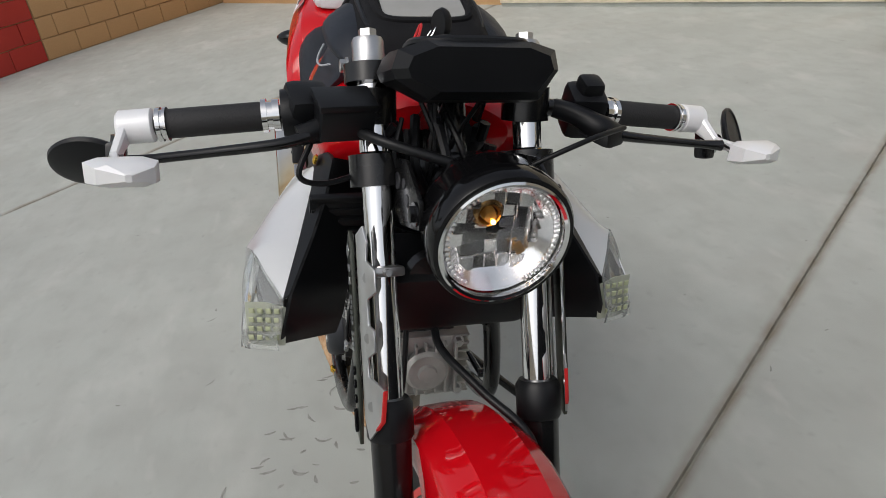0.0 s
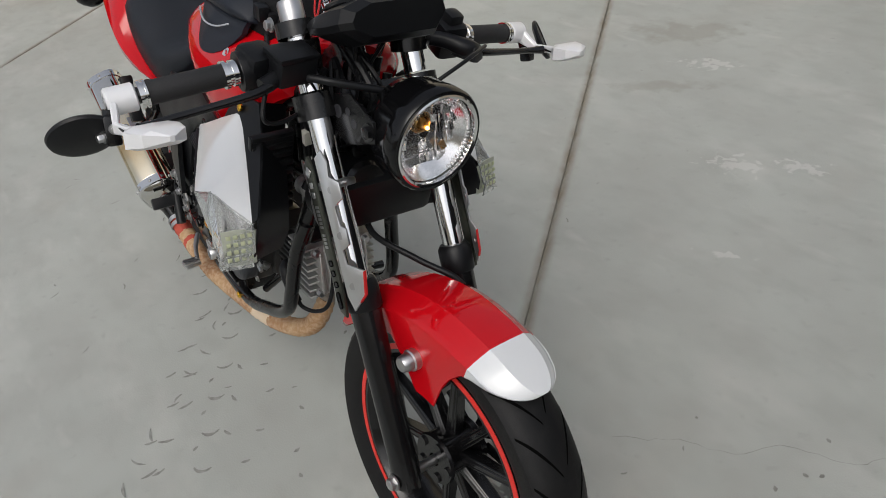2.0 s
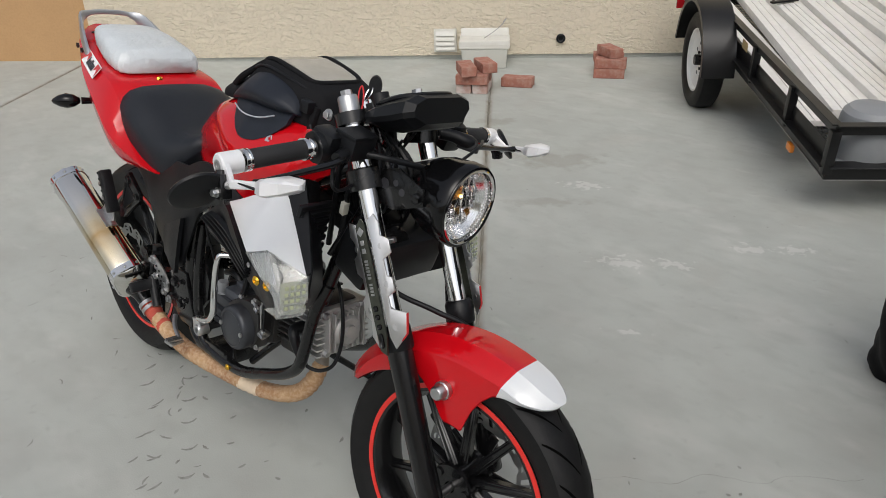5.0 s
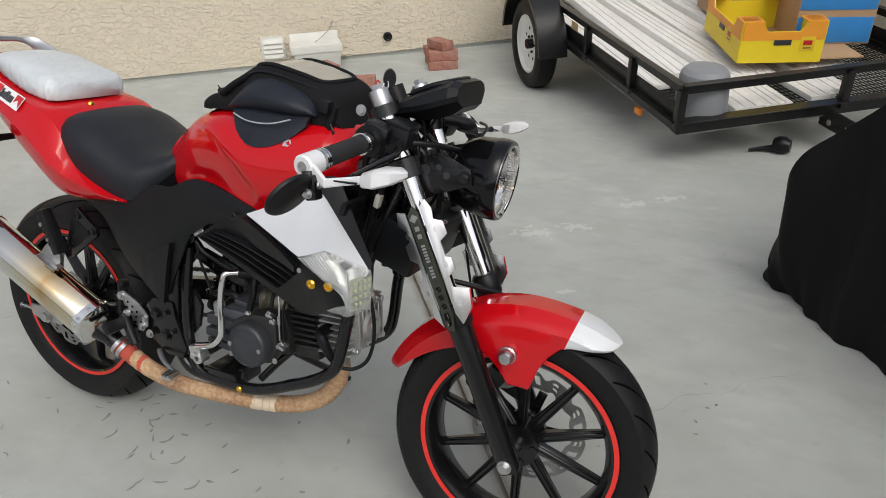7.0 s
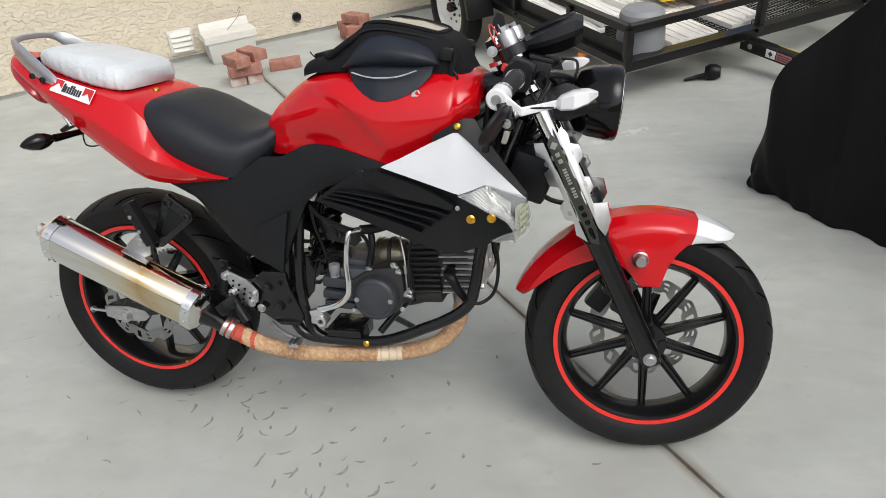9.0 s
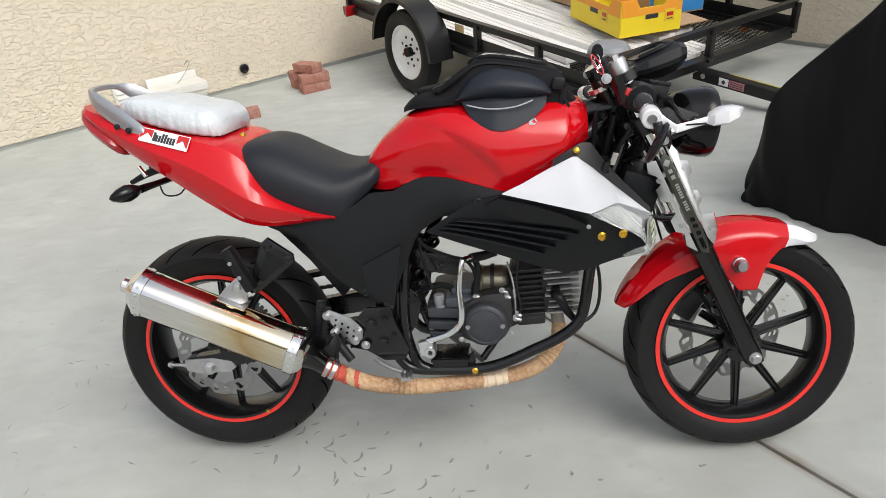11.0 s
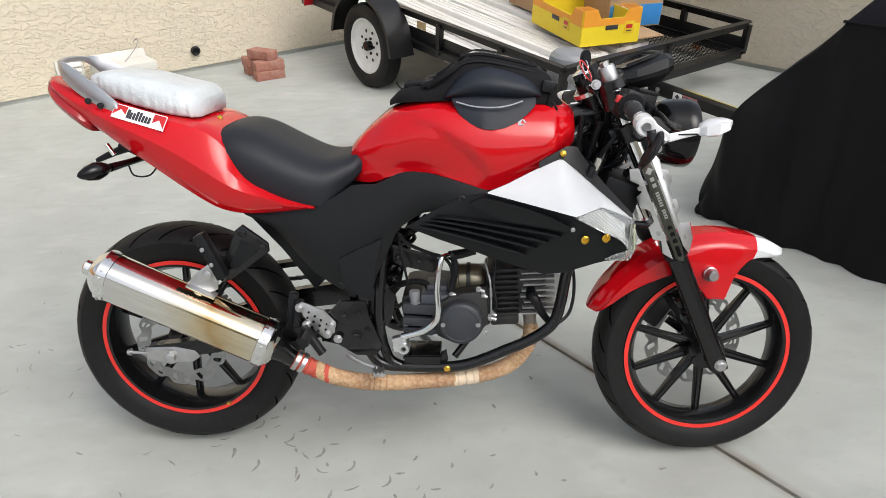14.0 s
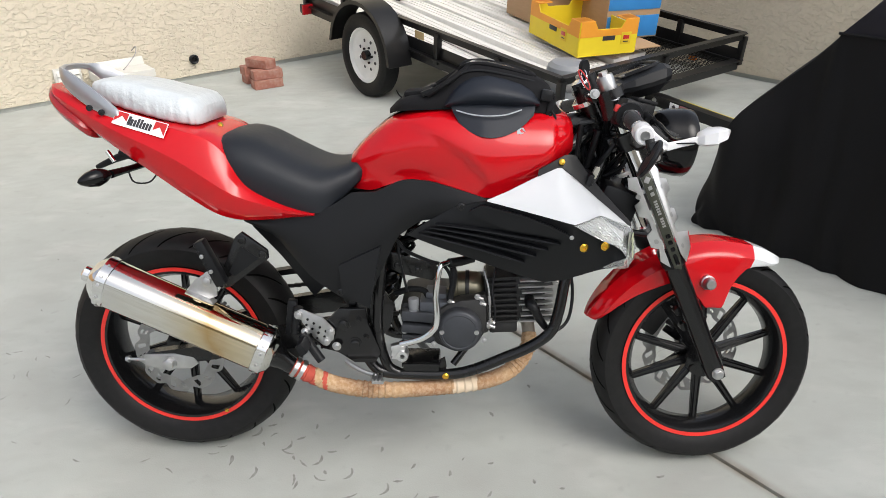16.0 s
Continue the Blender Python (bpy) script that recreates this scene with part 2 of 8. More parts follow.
def sheet(top, low, yfun, thick=0.004, cols=20, rows=6, bm=None, swell=0.0):
    """A moulded panel between two lines of (x, z), yfun giving its depth, or of (x, y, z). Swell rounds it outwards (towards -y)."""
    bm = bm or bmesh.new()
    a, b = along(top, cols), along(low, cols)
    front, back = [], []
    for j in range(rows + 1):
        f = j / rows
        line = [p.lerp(q, f) for p, q in zip(a, b)]
        fr, bk = [], []
        for i, p in enumerate(line):
            if len(p) == 3:
                q = p + Vector((0, -swell * math.sin(math.pi * f) * math.sin(math.pi * i / (cols - 1)), 0))
                fr.append(bm.verts.new(q))
                bk.append(bm.verts.new(q + Vector((0, thick, 0))))
                continue
            y = yfun(p.x, p.y) - swell * math.sin(math.pi * f) * (0.6 + 0.4 * math.sin(math.pi * i / (cols - 1)))
            fr.append(bm.verts.new((p.x, y, p.y)))
            bk.append(bm.verts.new((p.x, y + thick, p.y)))
        front.append(fr)
        back.append(bk)
    for g in (front, back):
        for r, s in zip(g, g[1:]):
            for i in range(cols - 1):
                bm.faces.new((r[i], r[i + 1], s[i + 1], s[i]))
    edge = [(j, 0) for j in range(rows + 1)] + [(rows, i) for i in range(1, cols)] + [(j, cols - 1) for j in range(rows - 1, -1, -1)] + [(0, i) for i in range(cols - 2, 0, -1)]
    for (j, i), (k, l) in zip(edge, edge[1:] + edge[:1]):
        bm.faces.new((front[j][i], front[k][l], back[k][l], back[j][i]))
    return bm


def lerp_table(rows, x):
    """Straight-line look-up in rows of (x, values...)."""
    if x <= rows[0][0]:
        return rows[0][1:]
    for a, b in zip(rows, rows[1:]):
        if x <= b[0]:
            f = (x - a[0]) / (b[0] - a[0])
            return tuple(p + (q - p) * f for p, q in zip(a[1:], b[1:]))
    return rows[-1][1:]


def smooth_table(rows, n):
    """The rows as a smooth curve, n steps a span."""
    k = len(rows)
    out = []
    for i in range(k - 1):
        a, b, c, d = rows[max(i - 1, 0)], rows[i], rows[i + 1], rows[min(i + 2, k - 1)]
        for j in range(n):
            t = j / n
            out.append(tuple(0.5 * (2 * q + (r - p) * t + (2 * p - 5 * q + 4 * r - s) * t * t + (3 * q - p - 3 * r + s) * t ** 3) for p, q, r, s in zip(a, b, c, d)))
    out.append(tuple(rows[-1]))
    return out


def flipped(bm):
    """The mirror image across y = 0 of a bmesh."""
    own = bm.copy()
    own.transform(Matrix.Diagonal((1, -1, 1, 1)))
    bmesh.ops.reverse_faces(own, faces=own.faces[:])
    return own


def islands(bm):
    """The separate pieces of a bmesh; pieces that touch stay together."""
    seen, groups = set(), []
    for v0 in bm.verts:
        if v0 in seen:
            continue
        stack, own = [v0], []
        seen.add(v0)
        while stack:
            v = stack.pop()
            own.append(v)
            for ed in v.link_edges:
                o = ed.other_vert(v)
                if o not in seen:
                    seen.add(o)
                    stack.append(o)
        lo = [min(v.co[i] for v in own) - 0.0004 for i in range(3)]
        hi = [max(v.co[i] for v in own) + 0.0004 for i in range(3)]
        groups.append([lo, hi, own])
    joined = True
    while joined:
        joined = False
        for i in range(len(groups)):
            for j in range(i + 1, len(groups)):
                a, b = groups[i], groups[j]
                if all(a[0][k] <= b[1][k] and b[0][k] <= a[1][k] for k in range(3)):
                    groups[i] = [[min(p, q) for p, q in zip(a[0], b[0])], [max(p, q) for p, q in zip(a[1], b[1])], a[2] + b[2]]
                    del groups[j]
                    joined = True
                    break
            if joined:
                break
    out = []
    for lo, hi, own in groups:
        g = bmesh.new()
        new_v = {v: g.verts.new(v.co) for v in own}
        for fc in {fc for v in own for fc in v.link_faces}:
            q = g.faces.new([new_v[v] for v in fc.verts])
            q.material_index = fc.material_index
        out.append(g)
    return out


def pieces(name, bm, material, parent, label="", m=None, angle=38):
    """Each separate piece of a bmesh becomes a part of its own."""
    for g in islands(bm):
        part(name, g, material, parent, label, m, angle)
    bm.free()


def both_pieces(name, bm, material, parent, label="", m=None, angle=38):
    other = flipped(bm)
    pieces(name, bm, material, parent, label, m, angle)
    pieces(name, other, material, parent, label, m, angle)


def both(name, bm, material, parent, label="", m=None, angle=38):
    """The part on the right side and its mirror image on the left."""
    other = flipped(bm)
    a = part(name, bm, material, parent, label, m, angle)
    b = part(name, other, material, parent, label, m, angle)
    return a, b


def bolt(at, to, r=0.007, h=0.006, bm=None, washer=True):
    """A hexagon bolt head at a point, facing towards another."""
    m = aim(at, to)
    bm = bm or bmesh.new()
    if washer:
        lathe([(0, 0), (r * 1.35, 0), (r * 1.35, h * 0.25), (0, h * 0.25)], 16, bm, m)
    lathe([(0, h * 0.2), (r, h * 0.2), (r, h * 0.9), (r * 0.85, h), (0, h)], 6, bm, m)
    return bm

# ---- the yard ----
YARD = pose(0, 0, 0, 0, 0, 38.9)      # x along the house wall, y towards it


STAINS = ((-1.45, 2.72, 0.20, 0.10, 38), (-0.76, 2.40, 0.32, 0.16, 38), (-0.45, 1.90, 0.26, 0.06, 38))
JOINTS = ((-2.79, -0.046), (0.533, 0.0))      # place across the yard, drift along it
SCUFFS = ((0.117, 1.582, 0.13, 0.10, 28), (0.284, 1.70, 0.12, 0.07, 28), (0.46, 2.03, 0.13, 0.06, 28), (0.60, 2.13, 0.15, 0.07, 28), (0.40, 1.17, 0.10, 0.02, 28), (-0.45, 2.17, 0.17, 0.08, 30))


def concrete():
    m = shader("concrete", (0.435, 0.458, 0.425), 0.85, second=(0.372, 0.391, 0.361), scale=1.3, mix=0.85, bump=0.25, bump_scale=240,
               fine=(0.31, 0.30, 0.275), fine_scale=5, fine_mix=0.25, distance=0.0015)
    nt = m.node_tree
    b = nt.nodes["Principled BSDF"]
    tc = nt.nodes.new("ShaderNodeTexCoord")
    first = b.inputs["Base Color"].links[0].from_socket
    # fine sand grain, and pale scuffs drawn out by the trowel
    for scale, lo, hi, colour, amount, stretch in ((420, 0.45, 0.75, (0.325, 0.315, 0.292), 0.48, (1, 1, 1)),
                                                   (2.2, 0.54, 0.8, (0.56, 0.567, 0.534), 0.5, (1, 1.6, 1)),
                                                   (1.3, 0.60, 0.78, (0.35, 0.326, 0.286), 0.45, (1.6, 1, 1)),
                                                   (26, 0.62, 0.8, (0.25, 0.24, 0.225), 0.36, (1, 1, 1)),
                                                   (7, 0.48, 0.72, (0.325, 0.33, 0.302), 0.42, (1, 1.7, 1)),
                                                   (5.5, 0.62, 0.74, (0.54, 0.545, 0.513), 0.30, (0.7, 1.8, 1))):
        mp = nt.nodes.new("ShaderNodeMapping")
        mp.inputs["Scale"].default_value = stretch
        mp.inputs["Location"].default_value = (scale, 3.1, 0)
        nt.links.new(tc.outputs["Object"], mp.inputs[0])
        n = nt.nodes.new("ShaderNodeTexNoise")
        n.inputs["Scale"].default_value, n.inputs["Detail"].default_value = scale, 5
        nt.links.new(mp.outputs[0], n.inputs["Vector"])
        r = nt.nodes.new("ShaderNodeMapRange")
        r.inputs[1].default_value, r.inputs[2].default_value, r.inputs[4].default_value = lo, hi, amount
        nt.links.new(n.outputs["Fac"], r.inputs[0])
        x = nt.nodes.new("ShaderNodeMix")
        x.data_type = "RGBA"
        nt.links.new(r.outputs[0], x.inputs[0])
        nt.links.new(first, x.inputs[6])
        x.inputs[7].default_value = (*colour, 1)
        first = x.outputs[2]
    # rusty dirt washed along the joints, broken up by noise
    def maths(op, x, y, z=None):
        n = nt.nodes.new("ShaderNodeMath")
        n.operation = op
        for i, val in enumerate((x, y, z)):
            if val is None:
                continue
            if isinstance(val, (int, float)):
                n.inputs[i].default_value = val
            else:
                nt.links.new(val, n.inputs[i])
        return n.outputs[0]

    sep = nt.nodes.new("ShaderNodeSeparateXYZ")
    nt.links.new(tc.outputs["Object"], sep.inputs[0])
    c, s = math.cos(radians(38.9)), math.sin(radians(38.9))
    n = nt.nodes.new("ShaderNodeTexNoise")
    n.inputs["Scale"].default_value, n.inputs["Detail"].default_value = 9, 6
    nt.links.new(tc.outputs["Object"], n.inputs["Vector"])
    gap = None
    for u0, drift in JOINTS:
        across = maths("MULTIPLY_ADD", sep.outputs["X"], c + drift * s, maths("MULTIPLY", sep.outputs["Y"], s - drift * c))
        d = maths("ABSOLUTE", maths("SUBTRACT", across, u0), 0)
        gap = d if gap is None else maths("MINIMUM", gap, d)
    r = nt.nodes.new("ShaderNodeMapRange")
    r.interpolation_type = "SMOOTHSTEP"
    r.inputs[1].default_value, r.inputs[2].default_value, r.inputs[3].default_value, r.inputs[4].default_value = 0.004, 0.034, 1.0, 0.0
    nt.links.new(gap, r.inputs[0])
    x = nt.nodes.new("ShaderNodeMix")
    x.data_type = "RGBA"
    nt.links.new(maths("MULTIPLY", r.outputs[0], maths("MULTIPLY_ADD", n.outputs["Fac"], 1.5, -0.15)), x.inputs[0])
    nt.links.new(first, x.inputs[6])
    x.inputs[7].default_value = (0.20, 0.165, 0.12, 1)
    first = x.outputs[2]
    # brown water stains with ragged rims near the joint
    n2 = nt.nodes.new("ShaderNodeTexNoise")
    n2.inputs["Scale"].default_value, n2.inputs["Detail"].default_value = 11.0, 8
    nt.links.new(tc.outputs["Object"], n2.inputs["Vector"])
    blot = None
    for cx, cy, wide, deep, turn in STAINS:
        mp = nt.nodes.new("ShaderNodeMapping")
        mp.vector_type = "TEXTURE"
        mp.inputs["Location"].default_value = (cx, cy, 0)
        mp.inputs["Rotation"].default_value = (0, 0, radians(turn))
        mp.inputs["Scale"].default_value = (wide, deep, 1)
        nt.links.new(tc.outputs["Object"], mp.inputs[0])
        ln = nt.nodes.new("ShaderNodeVectorMath")
        ln.operation = "LENGTH"
        nt.links.new(mp.outputs[0], ln.inputs[0])
        k = maths("SUBTRACT", maths("MULTIPLY_ADD", n2.outputs["Fac"], 2.4, -0.2), ln.outputs["Value"])
        blot = k if blot is None else maths("MAXIMUM", blot, k)
    r = nt.nodes.new("ShaderNodeMapRange")
    r.interpolation_type = "SMOOTHSTEP"
    r.inputs[1].default_value, r.inputs[2].default_value, r.inputs[3].default_value, r.inputs[4].default_value = 0.0, 0.7, 0.0, 0.42
    nt.links.new(blot, r.inputs[0])
    x = nt.nodes.new("ShaderNodeMix")
    x.data_type = "RGBA"
    nt.links.new(r.outputs[0], x.inputs[0])
    nt.links.new(first, x.inputs[6])
    x.inputs[7].default_value = (0.24, 0.225, 0.185, 1)
    first = x.outputs[2]
    # pale scuffed patches where the skin of the slab has flaked
    n3 = nt.nodes.new("ShaderNodeTexNoise")
    n3.inputs["Scale"].default_value, n3.inputs["Detail"].default_value, n3.inputs["Distortion"].default_value = 26.0, 7, 0.6
    nt.links.new(tc.outputs["Object"], n3.inputs["Vector"])
    blot = None
    for cx, cy, wide, deep, turn in SCUFFS:
        mp = nt.nodes.new("ShaderNodeMapping")
        mp.vector_type = "TEXTURE"
        mp.inputs["Location"].default_value = (cx, cy, 0)
        mp.inputs["Rotation"].default_value = (0, 0, radians(turn))
        mp.inputs["Scale"].default_value = (wide, deep, 1)
        nt.links.new(tc.outputs["Object"], mp.inputs[0])
        ln = nt.nodes.new("ShaderNodeVectorMath")
        ln.operation = "LENGTH"
        nt.links.new(mp.outputs[0], ln.inputs[0])
        k = maths("SUBTRACT", maths("MULTIPLY_ADD", n3.outputs["Fac"], 3.6, -1.3), ln.outputs["Value"])
        blot = k if blot is None else maths("MAXIMUM", blot, k)
    r = nt.nodes.new("ShaderNodeMapRange")
    r.interpolation_type = "SMOOTHSTEP"
    r.inputs[1].default_value, r.inputs[2].default_value, r.inputs[3].default_value, r.inputs[4].default_value = -0.05, 0.35, 0.0, 0.5
    nt.links.new(blot, r.inputs[0])
    x = nt.nodes.new("ShaderNodeMix")
    x.data_type = "RGBA"
    nt.links.new(r.outputs[0], x.inputs[0])
    nt.links.new(first, x.inputs[6])
    x.inputs[7].default_value = (0.60, 0.605, 0.575, 1)
    first = x.outputs[2]
    nt.links.new(first, b.inputs["Base Color"])
    return m


def stucco(name, colour, second):
    m = shader(name, colour, 0.9, second=second, scale=1.2, mix=0.6, fine=tuple(c * 0.8 for c in colour), fine_scale=40, fine_mix=0.35)
    nt = m.node_tree
    b = nt.nodes["Principled BSDF"]
    tc = nt.nodes.new("ShaderNodeTexCoord")
    mp = nt.nodes.new("ShaderNodeMapping")
    mp.inputs["Scale"].default_value = (1.0, 1.0, 2.1)
    n = nt.nodes.new("ShaderNodeTexNoise")
    n.inputs["Scale"].default_value, n.inputs["Detail"].default_value, n.inputs["Distortion"].default_value = 17, 3.5, 0.7
    r = nt.nodes.new("ShaderNodeMapRange")
    r.interpolation_type = "SMOOTHSTEP"
    r.inputs[1].default_value, r.inputs[2].default_value = 0.44, 0.54
    g = nt.nodes.new("ShaderNodeTexNoise")
    g.inputs["Scale"].default_value = 160
    a = nt.nodes.new("ShaderNodeMath")
    a.operation, a.inputs[1].default_value = "MULTIPLY_ADD", 0.18
    bp = nt.nodes.new("ShaderNodeBump")
    bp.inputs["Strength"].default_value, bp.inputs["Distance"].default_value = 0.75, 0.008
    link = nt.links.new
    link(tc.outputs["Object"], mp.inputs[0])
    link(mp.outputs[0], n.inputs["Vector"])
    link(tc.outputs["Object"], g.inputs["Vector"])
    link(n.outputs["Fac"], r.inputs[0])
    link(g.outputs["Fac"], a.inputs[0])
    link(r.outputs[0], a.inputs[2])
    link(a.outputs[0], bp.inputs["Height"])
    link(bp.outputs[0], b.inputs["Normal"])
    return m


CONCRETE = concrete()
STUCCO = stucco("cream_stucco", (0.66, 0.59, 0.46), (0.60, 0.54, 0.43))
BLOCK = shader("tan_block", (0.50, 0.31, 0.15), 0.9, second=(0.44, 0.27, 0.13), scale=3, bump=0.6, bump_scale=180, fine=(0.38, 0.23, 0.11), fine_scale=60)
RED_WALL = shader("red_painted_block", (0.42, 0.028, 0.02), 0.7, second=(0.36, 0.024, 0.018), scale=4, bump=0.5, bump_scale=160)
MORTAR = shader("mortar", (0.36, 0.23, 0.12), 0.95, second=(0.30, 0.19, 0.1), scale=10, bump=0.5, bump_scale=200)


def ground():
    """One sheet of concrete with tooled joints sunk into it."""
    bm = bmesh.new()
    cols = [(-400, 0, 0)]
    for u0, drift in JOINTS:
        cols += [(u0 + du, dz, drift) for du, dz in ((-0.013, 0), (-0.006, -0.004), (-0.0045, -0.016), (0.0045, -0.016), (0.006, -0.004), (0.013, 0))]
    cols += [(400, 0, 0)]
    vs = [-400, -40, -12, -6, -3, -1, 1, 3, 6, 12, 40, 400]
    grid = [[bm.verts.new((a + drift * max(-12, min(12, v)), v, z)) for a, z, drift in cols] for v in vs]
    for r, s in zip(grid, grid[1:]):
        for i in range(len(cols) - 1):
            bm.faces.new((r[i], r[i + 1], s[i + 1], s[i]))
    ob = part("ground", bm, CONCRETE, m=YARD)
    tagged(ob, "pale grey trowelled concrete yard with tooled joints and tyre marks", "ground", kind="structure")


def wall(name, label, material, a, b, thick, height, foot=0.0, side=1):
    """An upright wall from a to b in yard coordinates, its face on that line."""
    a, b = Vector(a), Vector(b)
    d = (b - a).normalized()
    n = Vector((-d.y, d.x)) * side
    bm = bmesh.new()
    bmesh.ops.create_cube(bm, size=1)
    c = (a + b) / 2 + n * thick / 2
    bm.transform(pose(c.x, c.y, (height + foot) / 2, 0, 0, math.degrees(math.atan2(d.y, d.x))) @ Matrix.Diagonal(((b - a).length, thick, height - foot, 1)))
    ob = part(name, bm, material, m=YARD)
    return tagged(ob, label, "wall", kind="structure")


def block_wall(name, label, a, b, height, colours, side=1):
    """A wall of large concrete blocks in running bond, each block with its own edges."""
    a, b = Vector(a), Vector(b)
    d = (b - a).normalized()
    n = Vector((-d.y, d.x)) * side
    core = wall(name, label, MORTAR, a + n * 0.012, b + n * 0.012, 0.18, height, 0.0, side)
    length, long, high = (b - a).length, 0.4, 0.2
    bm = box((long - 0.008, 0.03, high - 0.008), bevel=0.005, seg=1)
    me = finish(bm, "block", colours[0])
    turn = math.degrees(math.atan2(d.y, d.x))
    row = 0
    while row * high < height - 0.01:
        s = -0.2 * (row % 2)
        while s < length:
            c0, c1 = max(s, 0), min(s + long, length)
            if c1 - c0 > 0.05:
                p = a + d * (c0 + c1) / 2 + n * 0.015
                ob = new("block", me)
                ob.parent = core
                ob.matrix_basis = YARD @ pose(p.x, p.y, (row + 0.5) * high, 0, 0, turn) @ Matrix.Diagonal(((c1 - c0) / long, 1, 1, 1))
            s += long
        row += 1
    return core


ground()
wall("wall_north", "cream stucco house wall with rough trowelled texture", STUCCO, (-2.9, 4.77), (4.5, 4.77), 0.22, 3.4, 0.035)
wall("foundation_north", "grey concrete footing below the stucco", CONCRETE, (-2.9, 4.79), (4.5, 4.79), 0.18, 0.035)
wall("wall_east", "cream stucco wall with rough trowelled texture", STUCCO, (4.25, 4.77), (4.25, -5.6), 0.22, 1.8, 0.035)
wall("foundation_east", "grey concrete footing below the stucco", CONCRETE, (4.27, 4.77), (4.27, -5.6), 0.18, 0.035)
# out-of-view wall, added to darken low reflections and limit light from the south
wall("wall_south", "plain cream stucco wall out of view, added to shape light and reflections", STUCCO, (4.47, -5.6), (-6.2, -5.6), 0.22, 1.8)

# ---- the motorcycle: x ahead, z up, right side at -y; it leans on its side stand ----
BIKE = pose(-0.0459, 0.0404, 0.0101, -9.52, 1.05, -1.88) @ Matrix.Scale(1.0383, 4)
bike = thing("motorcycle", "red, white and black naked sports motorcycle leaning on its side stand", "motorcycle", BIKE)
HEAD_AXIS = Vector((-0.412, 0, 0.911)).normalized()
HEAD = Vector((0.628, 0, 0.275))
STEER = Matrix.Translation(HEAD) @ Matrix.Rotation(radians(6.5), 4, HEAD_AXIS) @ Matrix.Translation(-HEAD)
FX, FZ, FR = 0.643, 0.283, 0.281      # front axle, tyre radius
RX, RZ, RR = -0.674, 0.302, 0.299     # rear axle, tyre radius


def fork_at(z):
    return 0.641 - (z - 0.286) * 0.446


def torus_tyre(r, half, rim, seg=96):
    """Tyre: rounded tread, sidewalls with a bead, hollow inside."""
    prof = []
    for k in range(13):
        a = -1.25 + 2.5 * k / 12
        prof.append((r - half * 0.62 * (1 - math.cos(a)) * 1.05, half * math.sin(a) / math.sin(1.25)))
    prof = [(rim, -half * 0.70), (rim + 0.012, -half * 0.86), (rim + 0.03, -half * 0.97)] + prof + [(rim + 0.03, half * 0.97), (rim + 0.012, half * 0.86), (rim, half * 0.70)]
    return lathe(prof, seg, close=True)


def tread_grooves(r, half, count):
    """Dark slanted tread cuts: slim raised lips around sunk grooves of the tyre."""
    bm = bmesh.new()
    for k in range(count):
        a0 = 2 * math.pi * k / count
        for side in (-1, 1):
            line = []
            for j in range(7):
                f = j / 6
                phi = side * (0.12 + 1.0 * f)
                rr = r - half * 0.62 * (1 - math.cos(phi)) * 1.05 + 0.0010
                aa = a0 + side * 0.02 + 0.40 * f * (1 - 0.30 * f)
                line.append((rr, half * math.sin(phi) / math.sin(1.25), aa, 0.0030 * (0.45 + math.sin(math.pi * (0.10 + 0.80 * f)))))
            prev = None
            for rr, y, aa, w in line:
                d = w / rr
                pair = [bm.verts.new((rr * math.cos(aa + s * d), y, rr * math.sin(aa + s * d))) for s in (-1, 1)]
                if prev:
                    bm.faces.new((prev[0], prev[1], pair[1], pair[0]))
                prev = pair
    return bm


GROOVE = shader("tread_groove", (0.002, 0.002, 0.002), 0.95, specular=0.05)


